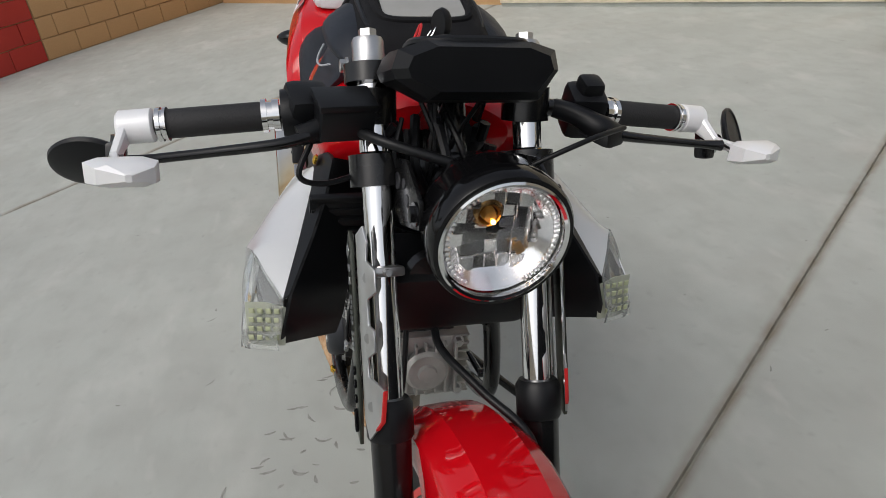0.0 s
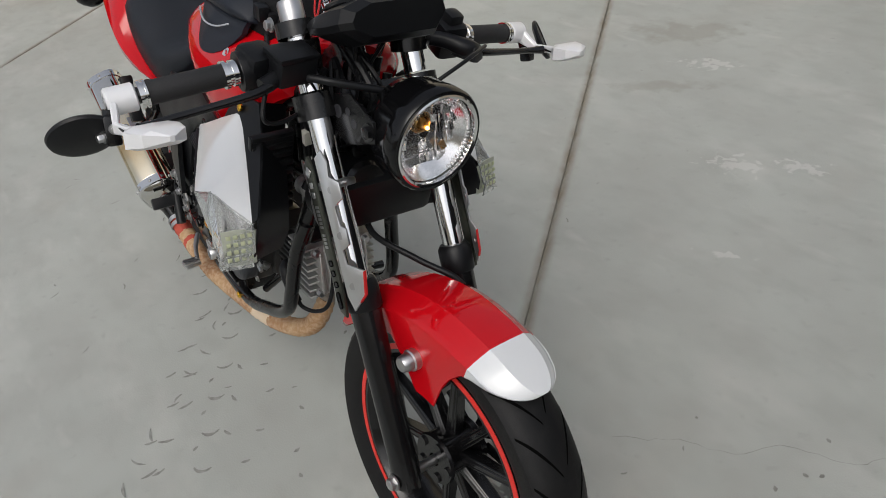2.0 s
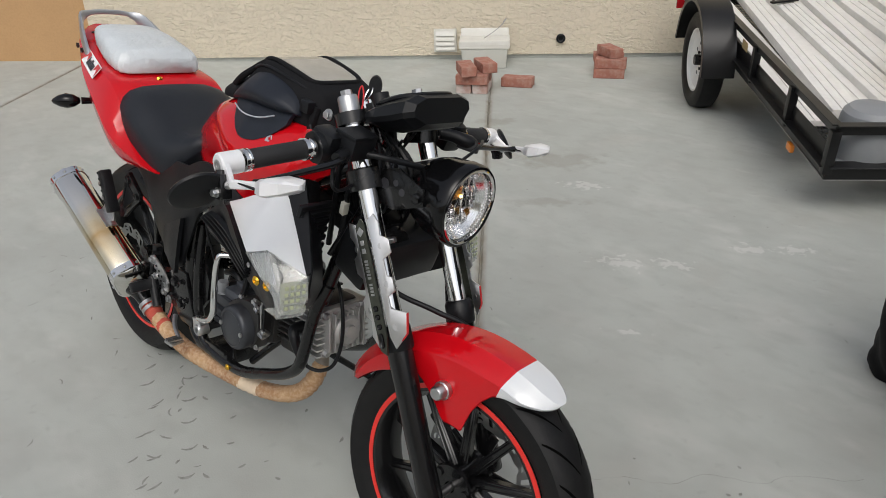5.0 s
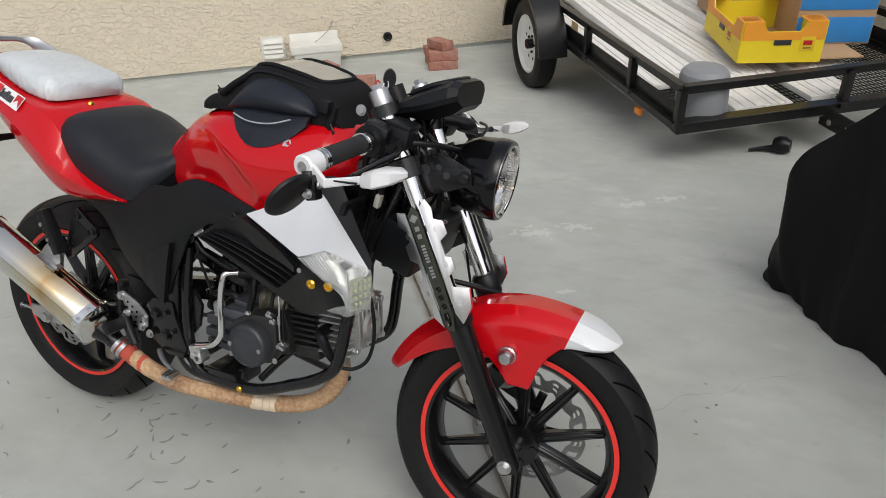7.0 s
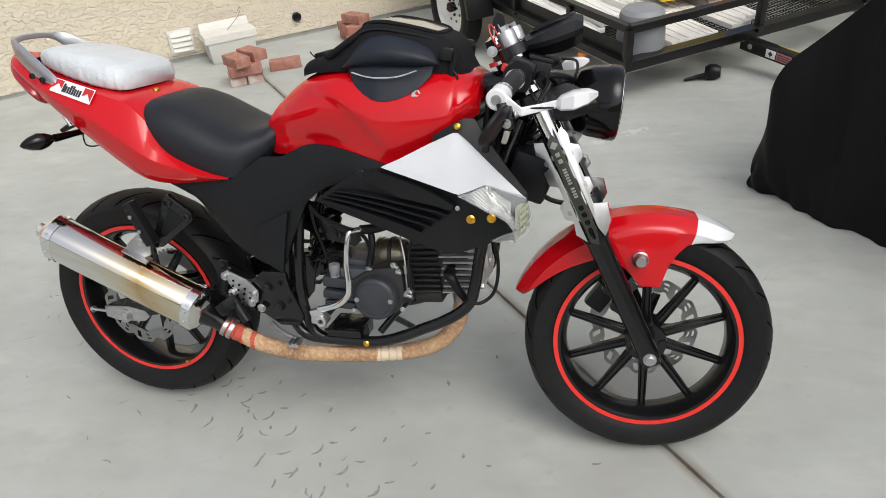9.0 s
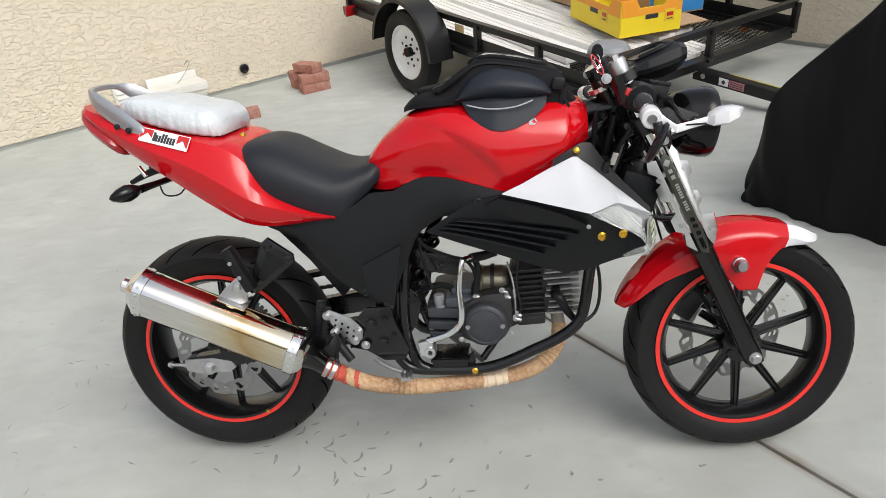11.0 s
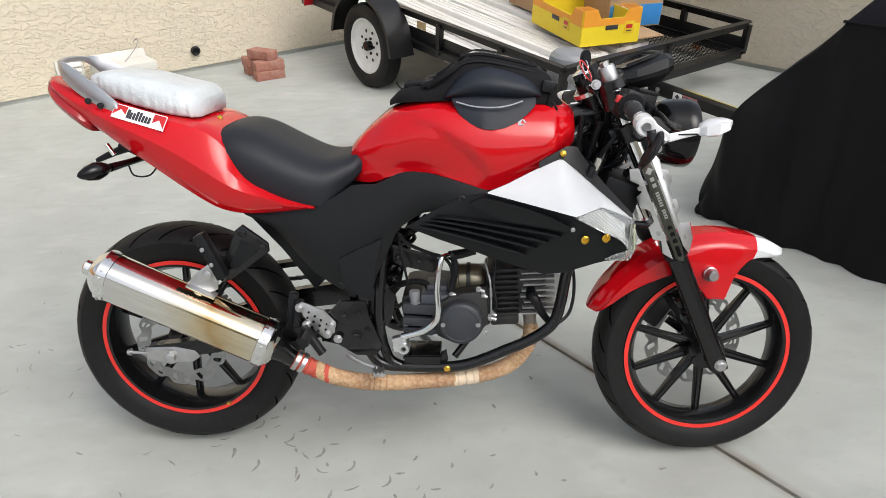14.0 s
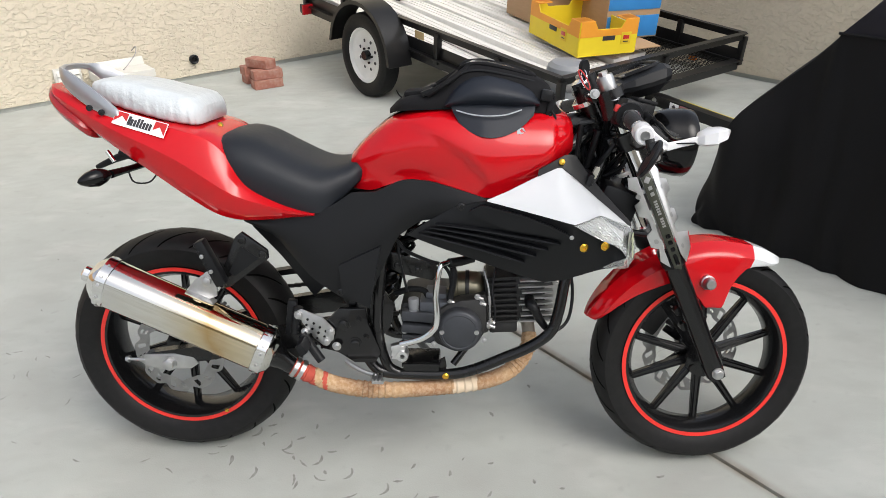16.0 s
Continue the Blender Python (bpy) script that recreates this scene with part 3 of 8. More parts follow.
def wheel(name, at, r, half, rim, width, m, label, spokes=10, hub=0.04):
    """Cast wheel: rim barrel with flanges, paired spokes, hub; tyre, red pinstripe, brake disc."""
    place = m @ Matrix.Translation(at)
    prof = [(rim - 0.012, -width), (rim + 0.006, -width), (rim + 0.007, -width + 0.006), (rim - 0.004, -width + 0.010), (rim - 0.016, -width * 0.45), (rim - 0.016, width * 0.45),
            (rim - 0.004, width - 0.010), (rim + 0.007, width - 0.006), (rim + 0.006, width), (rim - 0.012, width), (rim - 0.026, width * 0.5), (rim - 0.026, -width * 0.5)]
    bm = lathe(prof, 96, close=True)
    w = part(name, bm, BLACK_ALLOY, bike, label, place)
    part("tyre", torus_tyre(r, half, rim + 0.001), RUBBER, w, "worn black sport tyre with slanted grooves", place)
    tagged(part("tread", tread_grooves(r, half, 22), GROOVE, w, "", place), "slanted tread grooves", kind="stuff")
    for s in (-1, 1):
        stripe = lathe([(rim - 0.0055, s * (width + 0.0012)), (rim + 0.0045, s * (width + 0.0012)), (rim + 0.0045, s * (width - 0.001)), (rim - 0.0055, s * (width - 0.001))], 96, close=True)
        part("rim_stripe", stripe, STRIPE, w, "bright red rim tape", place)
    hubm = lathe([(0.012, -hub), (0.046, -hub), (0.048, -hub + 0.006), (0.032, -hub * 0.4), (0.028, 0), (0.03, hub * 0.5), (0.048, hub - 0.012), (0.048, hub), (0.012, hub)], 32)
    for k in range(5):
        a = 2 * math.pi * k / 5
        rod((0.036 * math.cos(a), -hub - 0.004, 0.036 * math.sin(a)), (0.036 * math.cos(a), hub, 0.036 * math.sin(a)), 0.009, 10, hubm)
    part("hub", hubm, BLACK_ALLOY, w, "", place)
    for k in range(spokes):
        a = 2 * math.pi * (k + 0.5) / spokes
        own = bmesh.new()
        # a tapered I-beam, wider in depth at the hub
        for s in (-1, 1):
            box((rim - 0.046, 0.012, 0.0045), ((rim + 0.01) / 2, 0, s * 0.0072), 0.0015, bm=own, seg=1)
        box((rim - 0.046, 0.022, 0.012), ((rim + 0.01) / 2, 0.004, 0), 0.003, bm=own, seg=1)
        for v in own.verts:
            f = (v.co.x - 0.03) / (rim - 0.05)
            v.co.y *= 1.5 - 0.6 * f
            v.co.z *= 1.25 - 0.35 * f
        own.transform(Matrix.Rotation(-a, 4, "Y"))
        part("spoke", own, BLACK_ALLOY, w, "", place)
    return w, place


def wave_disc(r, inner, thick, at_y, waves=10, slots=True):
    """A petal brake disc with slanted slots cut through it."""
    bm = bmesh.new()
    n = waves * 12
    fr = (0.0, 0.26, 0.42, 0.60, 0.76, 1.0)
    rings = []
    for q in fr:
        ring = []
        for k in range(n):
            a = 2 * math.pi * k / n
            ro = r - 0.10 * r * max(0.0, math.cos(waves * a)) ** 2
            ri = inner + 0.06 * r * max(0.0, math.cos(waves * a + 1.2)) ** 2
            rad, b = ri + (ro - ri) * q, a + 0.13 * (q - 0.5)
            ring.append(bm.verts.new((rad * math.cos(b), at_y, rad * math.sin(b))))
        rings.append(ring)
    for j, (p, q) in enumerate(zip(rings, rings[1:])):
        for k in range(n):
            if slots and ((k % 12 in (3, 4) and j in (1, 2, 3)) or (k % 12 in (8, 9) and j in (1, 3))):
                continue
            i = (k + 1) % n
            bm.faces.new((p[k], p[i], q[i], q[k]))
    bmesh.ops.solidify(bm, geom=bm.faces[:], thickness=thick)
    return bm


STRIPE = shader("rim_tape_red", (0.72, 0.03, 0.022), 0.4)

# front wheel
front, FM = wheel("front_wheel", (FX, 0, FZ), FR, 0.052, 0.2075, 0.042, STEER, "black ten-spoke cast front wheel")
disc = part("brake_disc", wave_disc(0.130, 0.092, 0.004, 0.058), ZINC, front, "polished wave-edged brake disc", FM)
carrier = bmesh.new()
for k in range(5):
    a = 2 * math.pi * k / 5
    box((0.06, 0.006, 0.02), (0.062, 0.053, 0), 0.002, bm=carrier)
    carrier.transform(Matrix.Rotation(2 * math.pi / 5, 4, "Y"))
part("disc_carrier", carrier, BLACK_ALLOY, front, "", FM)
drop = box((0.05, 0.035, 0.085), (-0.098, 0.072, 0.075), 0.01, (0, 35, 0))
box((0.07, 0.02, 0.03), (-0.060, 0.085, 0.070), 0.006, (0, 25, 0), bm=drop)
part("brake_caliper", drop, ENGINE_BLACK, bike, "black front brake caliper", FM)
axle = lathe([(0, -0.128), (0.009, -0.128), (0.009, 0.12), (0, 0.12)], 16)
bolt((0, -0.123, 0), (0, -0.2, 0), 0.011, 0.012, axle)
part("front_axle", axle, ZINC, bike, "zinc axle bolt", FM)

# fork legs
def leg():
    bm = bmesh.new()
    ax = lambda z, dy=0.0: (fork_at(z), -0.098 + dy, z)
    tube([ax(0.268), ax(0.29), ax(0.33), ax(0.50), ax(0.555), ax(0.565)], [0.022, 0.025, 0.0235, 0.0240, 0.025, 0.025], 20, bm=bm)
    box((0.04, 0.03, 0.05), (FX, -0.100, FZ), 0.008, (0, -24, 0), bm=bm)
    return bm


both("fork_slider", leg(), BLACK_ALLOY, bike, "black fork slider", STEER)
seal = tube([(fork_at(z), -0.098, z) for z in (0.552, 0.556, 0.59, 0.597)], [0.027, 0.029, 0.029, 0.024], 20)
both("dust_seal", seal, BLACK_PLASTIC, bike, "", STEER)
stan = tube([(fork_at(z), -0.098, z) for z in (0.58, 0.83)], 0.0185, 20)
tube([(fork_at(z), -0.098, z) for z in (0.865, 0.955)], 0.0185, 20, bm=stan)
both("fork_tube", stan, CHROME, bike, "chrome fork tube", STEER)
riser = tube([(fork_at(z), -0.100, z) for z in (0.940, 0.943, 0.982, 0.986)], [0.0175, 0.0190, 0.0190, 0.0170], 24)
tube([(fork_at(z), -0.100, z) for z in (0.986, 0.995)], 0.011, 6, bm=riser)
both("fork_cap", riser, ZINC, bike, "machined alloy fork cap", STEER)


def clamp(z, front_reach, material, name, thick=0.026):
    """Triple clamp: two rings joined by a bridge."""
    bm = bmesh.new()
    turn = (0, -24.3, 0)
    for s in (-1, 1):
        tube([(fork_at(z - thick / 2), s * 0.099, z - thick / 2), (fork_at(z + thick / 2), s * 0.099, z + thick / 2)], 0.031, 20, bm=bm)
    box((0.05, 0.19, thick), (fork_at(z) - 0.018, 0, z - 0.005), 0.006, turn, bm=bm)
    part(name, bm, material, bike, "", STEER)


clamp(0.845, 0, BLACK_STEEL, "lower_triple_clamp", 0.034)
clamp(0.948, 0, BLACK_STEEL, "upper_triple_clamp", 0.020)
pinch = bolt((fork_at(0.948) - 0.04, -0.118, 0.948), (fork_at(0.948) - 0.05, -0.3, 0.95), 0.008, 0.01)
both("pinch_bolt", pinch, ZINC, bike, "", STEER)
stem = rod((fork_at(0.96) - 0.035, 0, 0.965), (fork_at(0.80) - 0.035, 0, 0.80), 0.026, 20)
part("head_tube", stem, BLACK_STEEL, bike)
nut = lathe([(0, 0), (0.027, 0), (0.027, 0.014), (0.012, 0.020), (0, 0.020)], 6, m=aim((fork_at(0.957) - 0.035, 0, 0.957), (fork_at(1.1) - 0.035, 0, 1.1)))
part("stem_nut", nut, CHROME, bike, "", STEER)
collar = lathe([(0.026, -0.006), (0.037, -0.005), (0.037, 0.005), (0.026, 0.006)], 28, m=aim((fork_at(0.925) - 0.035, 0, 0.925), (fork_at(1.1) - 0.035, 0, 1.1)), close=True)
part("stem_collar", collar, CHROME, bike, "polished steering stem collar", STEER)
lock = rod((0.33, 0, 0.955), (0.315, 0, 0.985), 0.02, 16)
part("ignition_switch", lock, BLACK_PLASTIC, bike, "", STEER)
keyhead = lathe([(0, -0.006), (0.017, -0.006), (0.019, 0), (0.017, 0.006), (0, 0.006)], 20, m=pose(0.308, -0.004, 1.000, 0, 0, 30) @ Matrix.Diagonal((0.7, 1, 1.1, 1)))
box((0.004, 0.004, 0.03), (0.313, -0.003, 0.994), bm=keyhead)
part("key", keyhead, BLACK_PLASTIC, bike, "black key in the ignition", STEER)
ring = tube([(0.305 + 0.006 * math.cos(a), -0.018 + 0.008 * math.sin(a), 0.984 + 0.013 * math.sin(a)) for a in (2 * math.pi * k / 16 for k in range(17))], 0.0014, 6)
part("key_ring", ring, CHROME, bike, "steel key ring", STEER)
ring = tube([(0.302 + 0.007 * math.cos(a) - 0.010 * math.sin(a), -0.035 + 0.010 * math.sin(a), 0.975 + 0.022 * math.sin(a)) for a in (2 * math.pi * k / 16 for k in range(17))], 0.0018, 6)
part("key_ring", ring, RED_PLASTIC, bike, "thin red key ring", STEER)

# fork guards with cut edges
def guard():
    out = bmesh.new()
    base = Vector((fork_at(0.60), -0.130, 0.60))
    up = Vector((-0.446, 0, 1)).normalized()
    fwd = Vector((up.z, 0, -up.x))
    mat = Matrix(((fwd.x, 0, up.x, base.x), (fwd.y, 1, up.y, base.y), (fwd.z, 0, up.z, base.z), (0, 0, 0, 1)))
    return mat


GM = guard()
spine = plate([(-0.011, -0.045), (0.004, -0.055), (0.011, -0.02), (0.011, 0.185), (0.004, 0.200), (-0.011, 0.185), (-0.012, 0.02)], 0.005, bevel=0.001, m=GM @ Matrix.Translation((0, -0.004, 0)))
DARK_PLATE = shader("dark_anodised_plate", (0.10, 0.105, 0.085), 0.32, 0.85, second=(0.06, 0.062, 0.052), scale=40)
wing_front = plate([(0.013, 0.195), (0.024, 0.205), (0.030, 0.185), (0.027, 0.165), (0.040, 0.155), (0.040, 0.13), (0.026, 0.12), (0.026, 0.09), (0.034, 0.085), (0.034, 0.06), (0.022, 0.052), (0.022, 0.03),
                    (0.046, 0.018), (0.040, -0.02), (0.018, -0.045), (0.012, -0.02)], 0.003, m=GM, bevel=0.0006)
wing_back = plate([(-0.014, 0.19), (-0.030, 0.195), (-0.036, 0.17), (-0.024, 0.155), (-0.024, 0.135), (-0.036, 0.128), (-0.036, 0.10), (-0.022, 0.09), (-0.022, 0.06), (-0.035, 0.05), (-0.035, 0.02),
                   (-0.022, 0.01), (-0.028, -0.02), (-0.014, -0.042), (-0.014, 0.02)], 0.003, m=GM, bevel=0.0006)
def bent(bm, x0, degrees):
    """Fold the part of a guard beyond x0 round the fork leg."""
    bm.transform(GM.inverted())
    c, n = math.cos(radians(degrees)), math.sin(radians(degrees))
    for v in bm.verts:
        k = v.co.x - x0
        if k * x0 > 0:
            v.co.x, v.co.y = x0 + k * c - v.co.y * n * (1 if x0 > 0 else -1) * 0.2, v.co.y + abs(k) * n
    bm.transform(GM)


for wing in (wing_front, wing_back):
    wing.transform(GM @ Matrix.Diagonal((1.22, 1, 1, 1)) @ GM.inverted())
bent(wing_front, 0.014, 24)
bent(wing_back, -0.016, 16)
marks = bmesh.new()
for z, w, h in ((0.176, 0.012, 0.014), (0.156, 0.009, 0.009), (0.141, 0.009, 0.009)):
    box((w, 0.0015, h), (0, -0.0075, z), 0.0005, (0, 45 if h > 0.01 else 0, 0), bm=marks, seg=1)
for k in range(11):
    if k != 6:
        box((0.008, 0.0012, 0.0042), (0, -0.0074, 0.122 - k * 0.0062), bm=marks)
marks.transform(GM)
slots = bmesh.new()
for z in (0.034, 0.018, 0.0):
    box((0.010, 0.0012, 0.010), (0, -0.0074, z), 0.002, bm=slots, seg=1)
box((0.009, 0.0012, 0.028), (-0.001, -0.0074, -0.026), 0.003, bm=slots, seg=1)
slots.transform(GM)
clip = bmesh.new()
for z, x in ((0.145, 0.033), (0.075, 0.03), (0.145, -0.03), (0.03, -0.028), (-0.005, 0.03)):
    rod(GM @ Vector((x, -0.004, z)), GM @ Vector((x, 0.0, z)), 0.006, 12, clip)
band = bmesh.new()
for z in (0.15,):
    box((0.046, 0.048, 0.012), (0.006, 0.030, z), 0.004, bm=band)
    rod((0.03, 0.03, z), (0.046, 0.03, z), 0.004, 8, band)
band.transform(GM)
edge = plate([(0.0465, 0.018), (0.0405, -0.02), (0.030, -0.032), (0.030, -0.030), (0.039, -0.019), (0.0447, 0.016)], 0.0045, m=GM)
edge.transform(GM @ Matrix.Diagonal((1.22, 1, 1, 1)) @ GM.inverted())
bent(edge, 0.014, 24)
bent(clip, 0.013, 30)
bent(clip, -0.014, 22)
for name, bmx, mat, lab in (("fork_guard", spine, DARK_PLATE, "dark anodised fork guard plate"), ("guard_wing", wing_front, ALU, "polished notched guard edge"), ("guard_wing", wing_back, ALU, "polished notched guard edge"),
                            ("guard_mark", marks, ZINC, "pale engraved lettering bars"), ("guard_slot", slots, BLACK_GLOSS, ""), ("guard_rivet", clip, ZINC, ""), ("guard_clamp", band, ZINC, ""), ("guard_edge", edge, RED_PLASTIC, "red guard edge")):
    (both_pieces if name in ("guard_mark", "guard_slot", "guard_rivet", "guard_clamp") else both)(name, bmx, mat, bike, lab, STEER)

# front mudguard
def fender():
    low = [(46, 0.309), (47, 0.305), (50, 0.298), (58, 0.285), (67, 0.272), (72, 0.260), (76, 0.238), (79, 0.203), (81, 0.158), (82, 0.152), (98, 0.154), (104, 0.19), (113, 0.240), (125, 0.250), (140, 0.270), (152, 0.288), (159, 0.302)]
    top = [(46, 0.316), (60, 0.316), (80, 0.311), (100, 0.311), (120, 0.313), (140, 0.318), (155, 0.321), (159, 0.321)]
    wide = [(46, 0.030), (48, 0.050), (53, 0.061), (62, 0.067), (75, 0.069), (100, 0.071), (130, 0.066), (150, 0.054), (156, 0.042), (159, 0.024)]
    bm = bmesh.new()
    rings = []
    angles = [46, 46.1, 46.3, 46.6, 47, 47.5, 48.2, 49, 50, 51.2, 52.5, 54, 55.5, 57, 58.5, 60, 61.5, 63, 64.5, 66, 68, 70, 71.5, 72.3, 73, 73.6, 75, 76.5, 78, 79, 80, 81, 82, 86, 90, 94, 97, 99, 101, 104, 107, 110, 113, 118, 124, 130, 136, 142, 147, 151, 154, 156, 157.5, 158.5, 159]
    for deg in angles:
        rl, rt, hw = lerp_table(low, deg)[0], lerp_table(top, deg)[0], lerp_table(wide, deg)[0]
        if deg < 64:
            hw = 0.004 + 0.063 * math.sqrt(max(0.0, 1 - ((64 - deg) / 18.02) ** 2))
        crown = min(0.030, max(rt - rl, 0.006))
        sec = []
        for k in range(7):
            f = k / 6
            flat = (0, 0.26, 0.50, 0.56, 0.72, 0.86, 0.96)[k]
            fall = (0, 0.015, 0.05, 0.16, 0.38, 0.62, 0.86)[k]
            sec.append((hw * flat, rt - crown * fall))
        r0 = sec[-1][1]
        # a crease, then the skirt
        for f in (0.06, 0.35, 0.7, 1.0):
            sec.append((hw * (1.0 if f < 0.3 else 1.0 - 0.03 * f), r0 + (min(rl, r0 - 0.002) - r0) * f))
        full = [(-y, r) for y, r in reversed(sec[1:])] + sec
        inner = [(y * 0.96, r - 0.004) for y, r in reversed(full)]
        a = math.radians(deg if deg > 75 else 75 - (75 - deg) * 0.71)
        rings.append([(FX - 0.003 + r * math.cos(a), y, FZ + r * math.sin(a)) for y, r in full + inner])
    rings_mesh(bm, rings)
    for f in bm.faces:
        c = f.calc_center_median()
        f.material_index = 1 if math.degrees(math.atan2(c.z - FZ, c.x - FX)) < 72.5 else 0
    return bm


fend = part("front_mudguard", fender(), [RED, WHITE_PAINT], bike, "glossy red front mudguard with a white tip", STEER, 32)
stud = tube([(0.617, -0.066, 0.500), (0.617, -0.080, 0.500), (0.617, -0.082, 0.500), (0.617, -0.096, 0.500), (0.617, -0.099, 0.500)], [0.018, 0.018, 0.0155, 0.0135, 0.011], 20)
both("mudguard_bolt", stud, ZINC, bike, "chunky silver alloy stud", STEER)
screw = bmesh.new()
for z in (0.43, 0.39):
    lathe([(0, 0), (0.011, 0), (0.011, 0.02), (0.006, 0.022), (0, 0.022)], 12, screw, pose(fork_at(z) - 0.028, -0.085, z))
both_pieces("fork_lug", screw, BLACK_ALLOY, bike, "", STEER)

# headlight
HL = STEER @ Matrix.Translation((0.553, 0, 0.827)) @ pose(0, 0, 0, 0, 6, 0) @ pose(0, 0, 0, 0, 0, -90) @ Matrix.Scale(0.91, 4)
bucket = lathe([(0, -0.105), (0.045, -0.103), (0.072, -0.085), (0.083, -0.055), (0.087, -0.02), (0.0885, -0.016), (0.0885, 0.006), (0.085, 0.012), (0.078, 0.012), (0.077, 0.002), (0.081, -0.004), (0.081, -0.03), (0.0, -0.03)], 64)
light = part("headlight", bucket, BLACK_GLOSS, bike, "round headlight in a glossy black bucket", HL)
bezel = lathe([(0.079, 0.004), (0.080, 0.0135), (0.0775, 0.015), (0.074, 0.013), (0.074, 0.004)], 64, close=True)
part("bezel", bezel, CHROME, light, "thin chrome bezel", HL)
refl = bmesh.new()
n = 72
rings = []
for r, y in ((0.073, 0.0), (0.066, -0.006), (0.058, -0.016), (0.045, -0.026), (0.03, -0.033), (0.014, -0.036)):
    rings.append([(r * math.cos(2 * math.pi * k / n), y, r * math.sin(2 * math.pi * k / n)) for k in range(n)])
rings_mesh(refl, rings, caps=False)
part("reflector", refl, REFLECTOR, light, "mirror-bright reflector", HL)
facet = bmesh.new()
rnd = random.Random(5)
for i in range(7):
    for j in range(6):
        x, z = -0.049 + 0.0163 * i, -0.043 + 0.0165 * j
        if x * x + z * z < 0.055 ** 2 and not (abs(x) < 0.014 and abs(z - 0.015) < 0.014):
            depth = -0.016 - 0.016 * (1 - (x * x + z * z) / 0.055 ** 2)
            box((0.0166, 0.003, 0.0168), (x, depth, z), 0.0004, (10 + rnd.uniform(-9, 9), 0, rnd.uniform(-10, 10)), bm=facet, seg=1)
pieces("reflector_facet", facet, REFLECTOR, light, "", HL)
led = bmesh.new()
for k in range(64):
    a = 2 * math.pi * k / 64
    if abs(math.sin(a)) < 0.86:
        box((0.0075, 0.005, 0.004), (0.067 * math.cos(a), 0.003, 0.067 * math.sin(a)), 0.0008, (0, -math.degrees(a), 0), bm=led, seg=1)
pieces("led", led, REFLECTOR, light, "small unlit LED", HL)
bulb = lathe([(0, -0.034), (0.009, -0.032), (0.009, -0.018), (0.007, -0.012), (0, -0.010)], 16, m=pose(0.012, 0, 0.022))
part("bulb", bulb, shader("amber_bulb", (0.85, 0.45, 0.12), 0.1, 0.6), light, "amber bulb", HL)
socket = lathe([(0, -0.03), (0.017, -0.03), (0.019, -0.022), (0.014, -0.016), (0.011, -0.019)], 20, m=pose(0.012, 0, 0.022))
part("bulb_shield", socket, shader("bronze", (0.5, 0.3, 0.12), 0.2, 1.0), light, "", HL)
FILAMENT = bpy.data.materials.new("glowing_filament")
FILAMENT.use_nodes = True
FILAMENT.node_tree.nodes["Principled BSDF"].inputs["Emission Color"].default_value = (1.0, 0.55, 0.15, 1)
FILAMENT.node_tree.nodes["Principled BSDF"].inputs["Emission Strength"].default_value = 9
fil = lathe([(0, -0.003), (0.0025, -0.002), (0.003, 0), (0.0025, 0.002), (0, 0.003)], 12, m=pose(0.010, -0.008, 0.018))
part("filament", fil, FILAMENT, light, "glowing warm filament", HL)
# an amber reflection in the bowl, made as a small coloured plate
amber = box((0.011, 0.003, 0.015), (-0.03, -0.012, -0.022), 0.001, (15, 30, 0))
part("side_bulb", amber, shader("bronze_reflex", (0.55, 0.28, 0.06), 0.15, 0.8), light, "small amber plate standing in for a reflection in the bowl", HL)
lens = lathe([(0.0, 0.021), (0.025, 0.0205), (0.05, 0.0175), (0.066, 0.0135), (0.0755, 0.0095), (0.0755, 0.0075), (0.066, 0.0115), (0.05, 0.0155), (0.025, 0.0185), (0.0, 0.019)], 64)
glass = part("lens", lens, GLASS, light, "clear domed lens", HL)
glass.visible_shadow = False
brace = plate([(0.385, 0.815), (0.40, 0.865), (0.455, 0.880), (0.515, 0.855), (0.52, 0.825), (0.45, 0.80)], 0.005, bevel=0.001, m=Matrix.Translation((0, -0.078, 0)))
both("headlight_bracket", brace, BLACK_STEEL, bike, "", STEER)
holes = bmesh.new()
for x, z, r in ((0.425, 0.845, 0.010), (0.452, 0.852, 0.006), (0.468, 0.838, 0.007)):
    lathe([(0, -0.0815), (r, -0.0815), (r * 1.1, -0.079), (0, -0.079)], 14, holes, pose(x, 0, z))
both_pieces("bracket_hole", holes, LABEL_DARK, bike, "", STEER)
hb = bolt((0.505, -0.081, 0.838), (0.505, -1, 0.838), 0.010, 0.008)
both("headlight_bolt", hb, BLACK_ALLOY, bike, "", STEER)

# instrument cluster
clu = bmesh.new()
secs = [(0.350, 0.066, 0.950, 0.962), (0.364, 0.088, 0.944, 0.977), (0.400, 0.097, 0.940, 0.994), (0.440, 0.100, 0.946, 1.010), (0.468, 0.098, 0.957, 1.019), (0.484, 0.084, 0.970, 1.016)]
rings = []
for x, hw, lo, hi in secs:
    mid = lo + (hi - lo) * 0.52
    rings.append([(x, -hw * 0.62, hi), (x, hw * 0.62, hi), (x, hw * 0.92, hi - 0.008), (x, hw, mid), (x, hw * 0.97, mid - 0.004), (x, hw * 0.80, lo), (x, -hw * 0.55, lo), (x, -hw * 0.95, mid - 0.010), (x, -hw, mid), (x, -hw * 0.94, hi - 0.010)])
rings_mesh(clu, rings)
CLM = STEER @ Matrix.Translation((0.0, -0.012, -0.006)) @ Matrix.Diagonal((1, 0.95, 1, 1))
gauge = part("instrument_panel", clu, BLACK_PLASTIC, bike, "black faceted plastic instrument housing", CLM, 12)
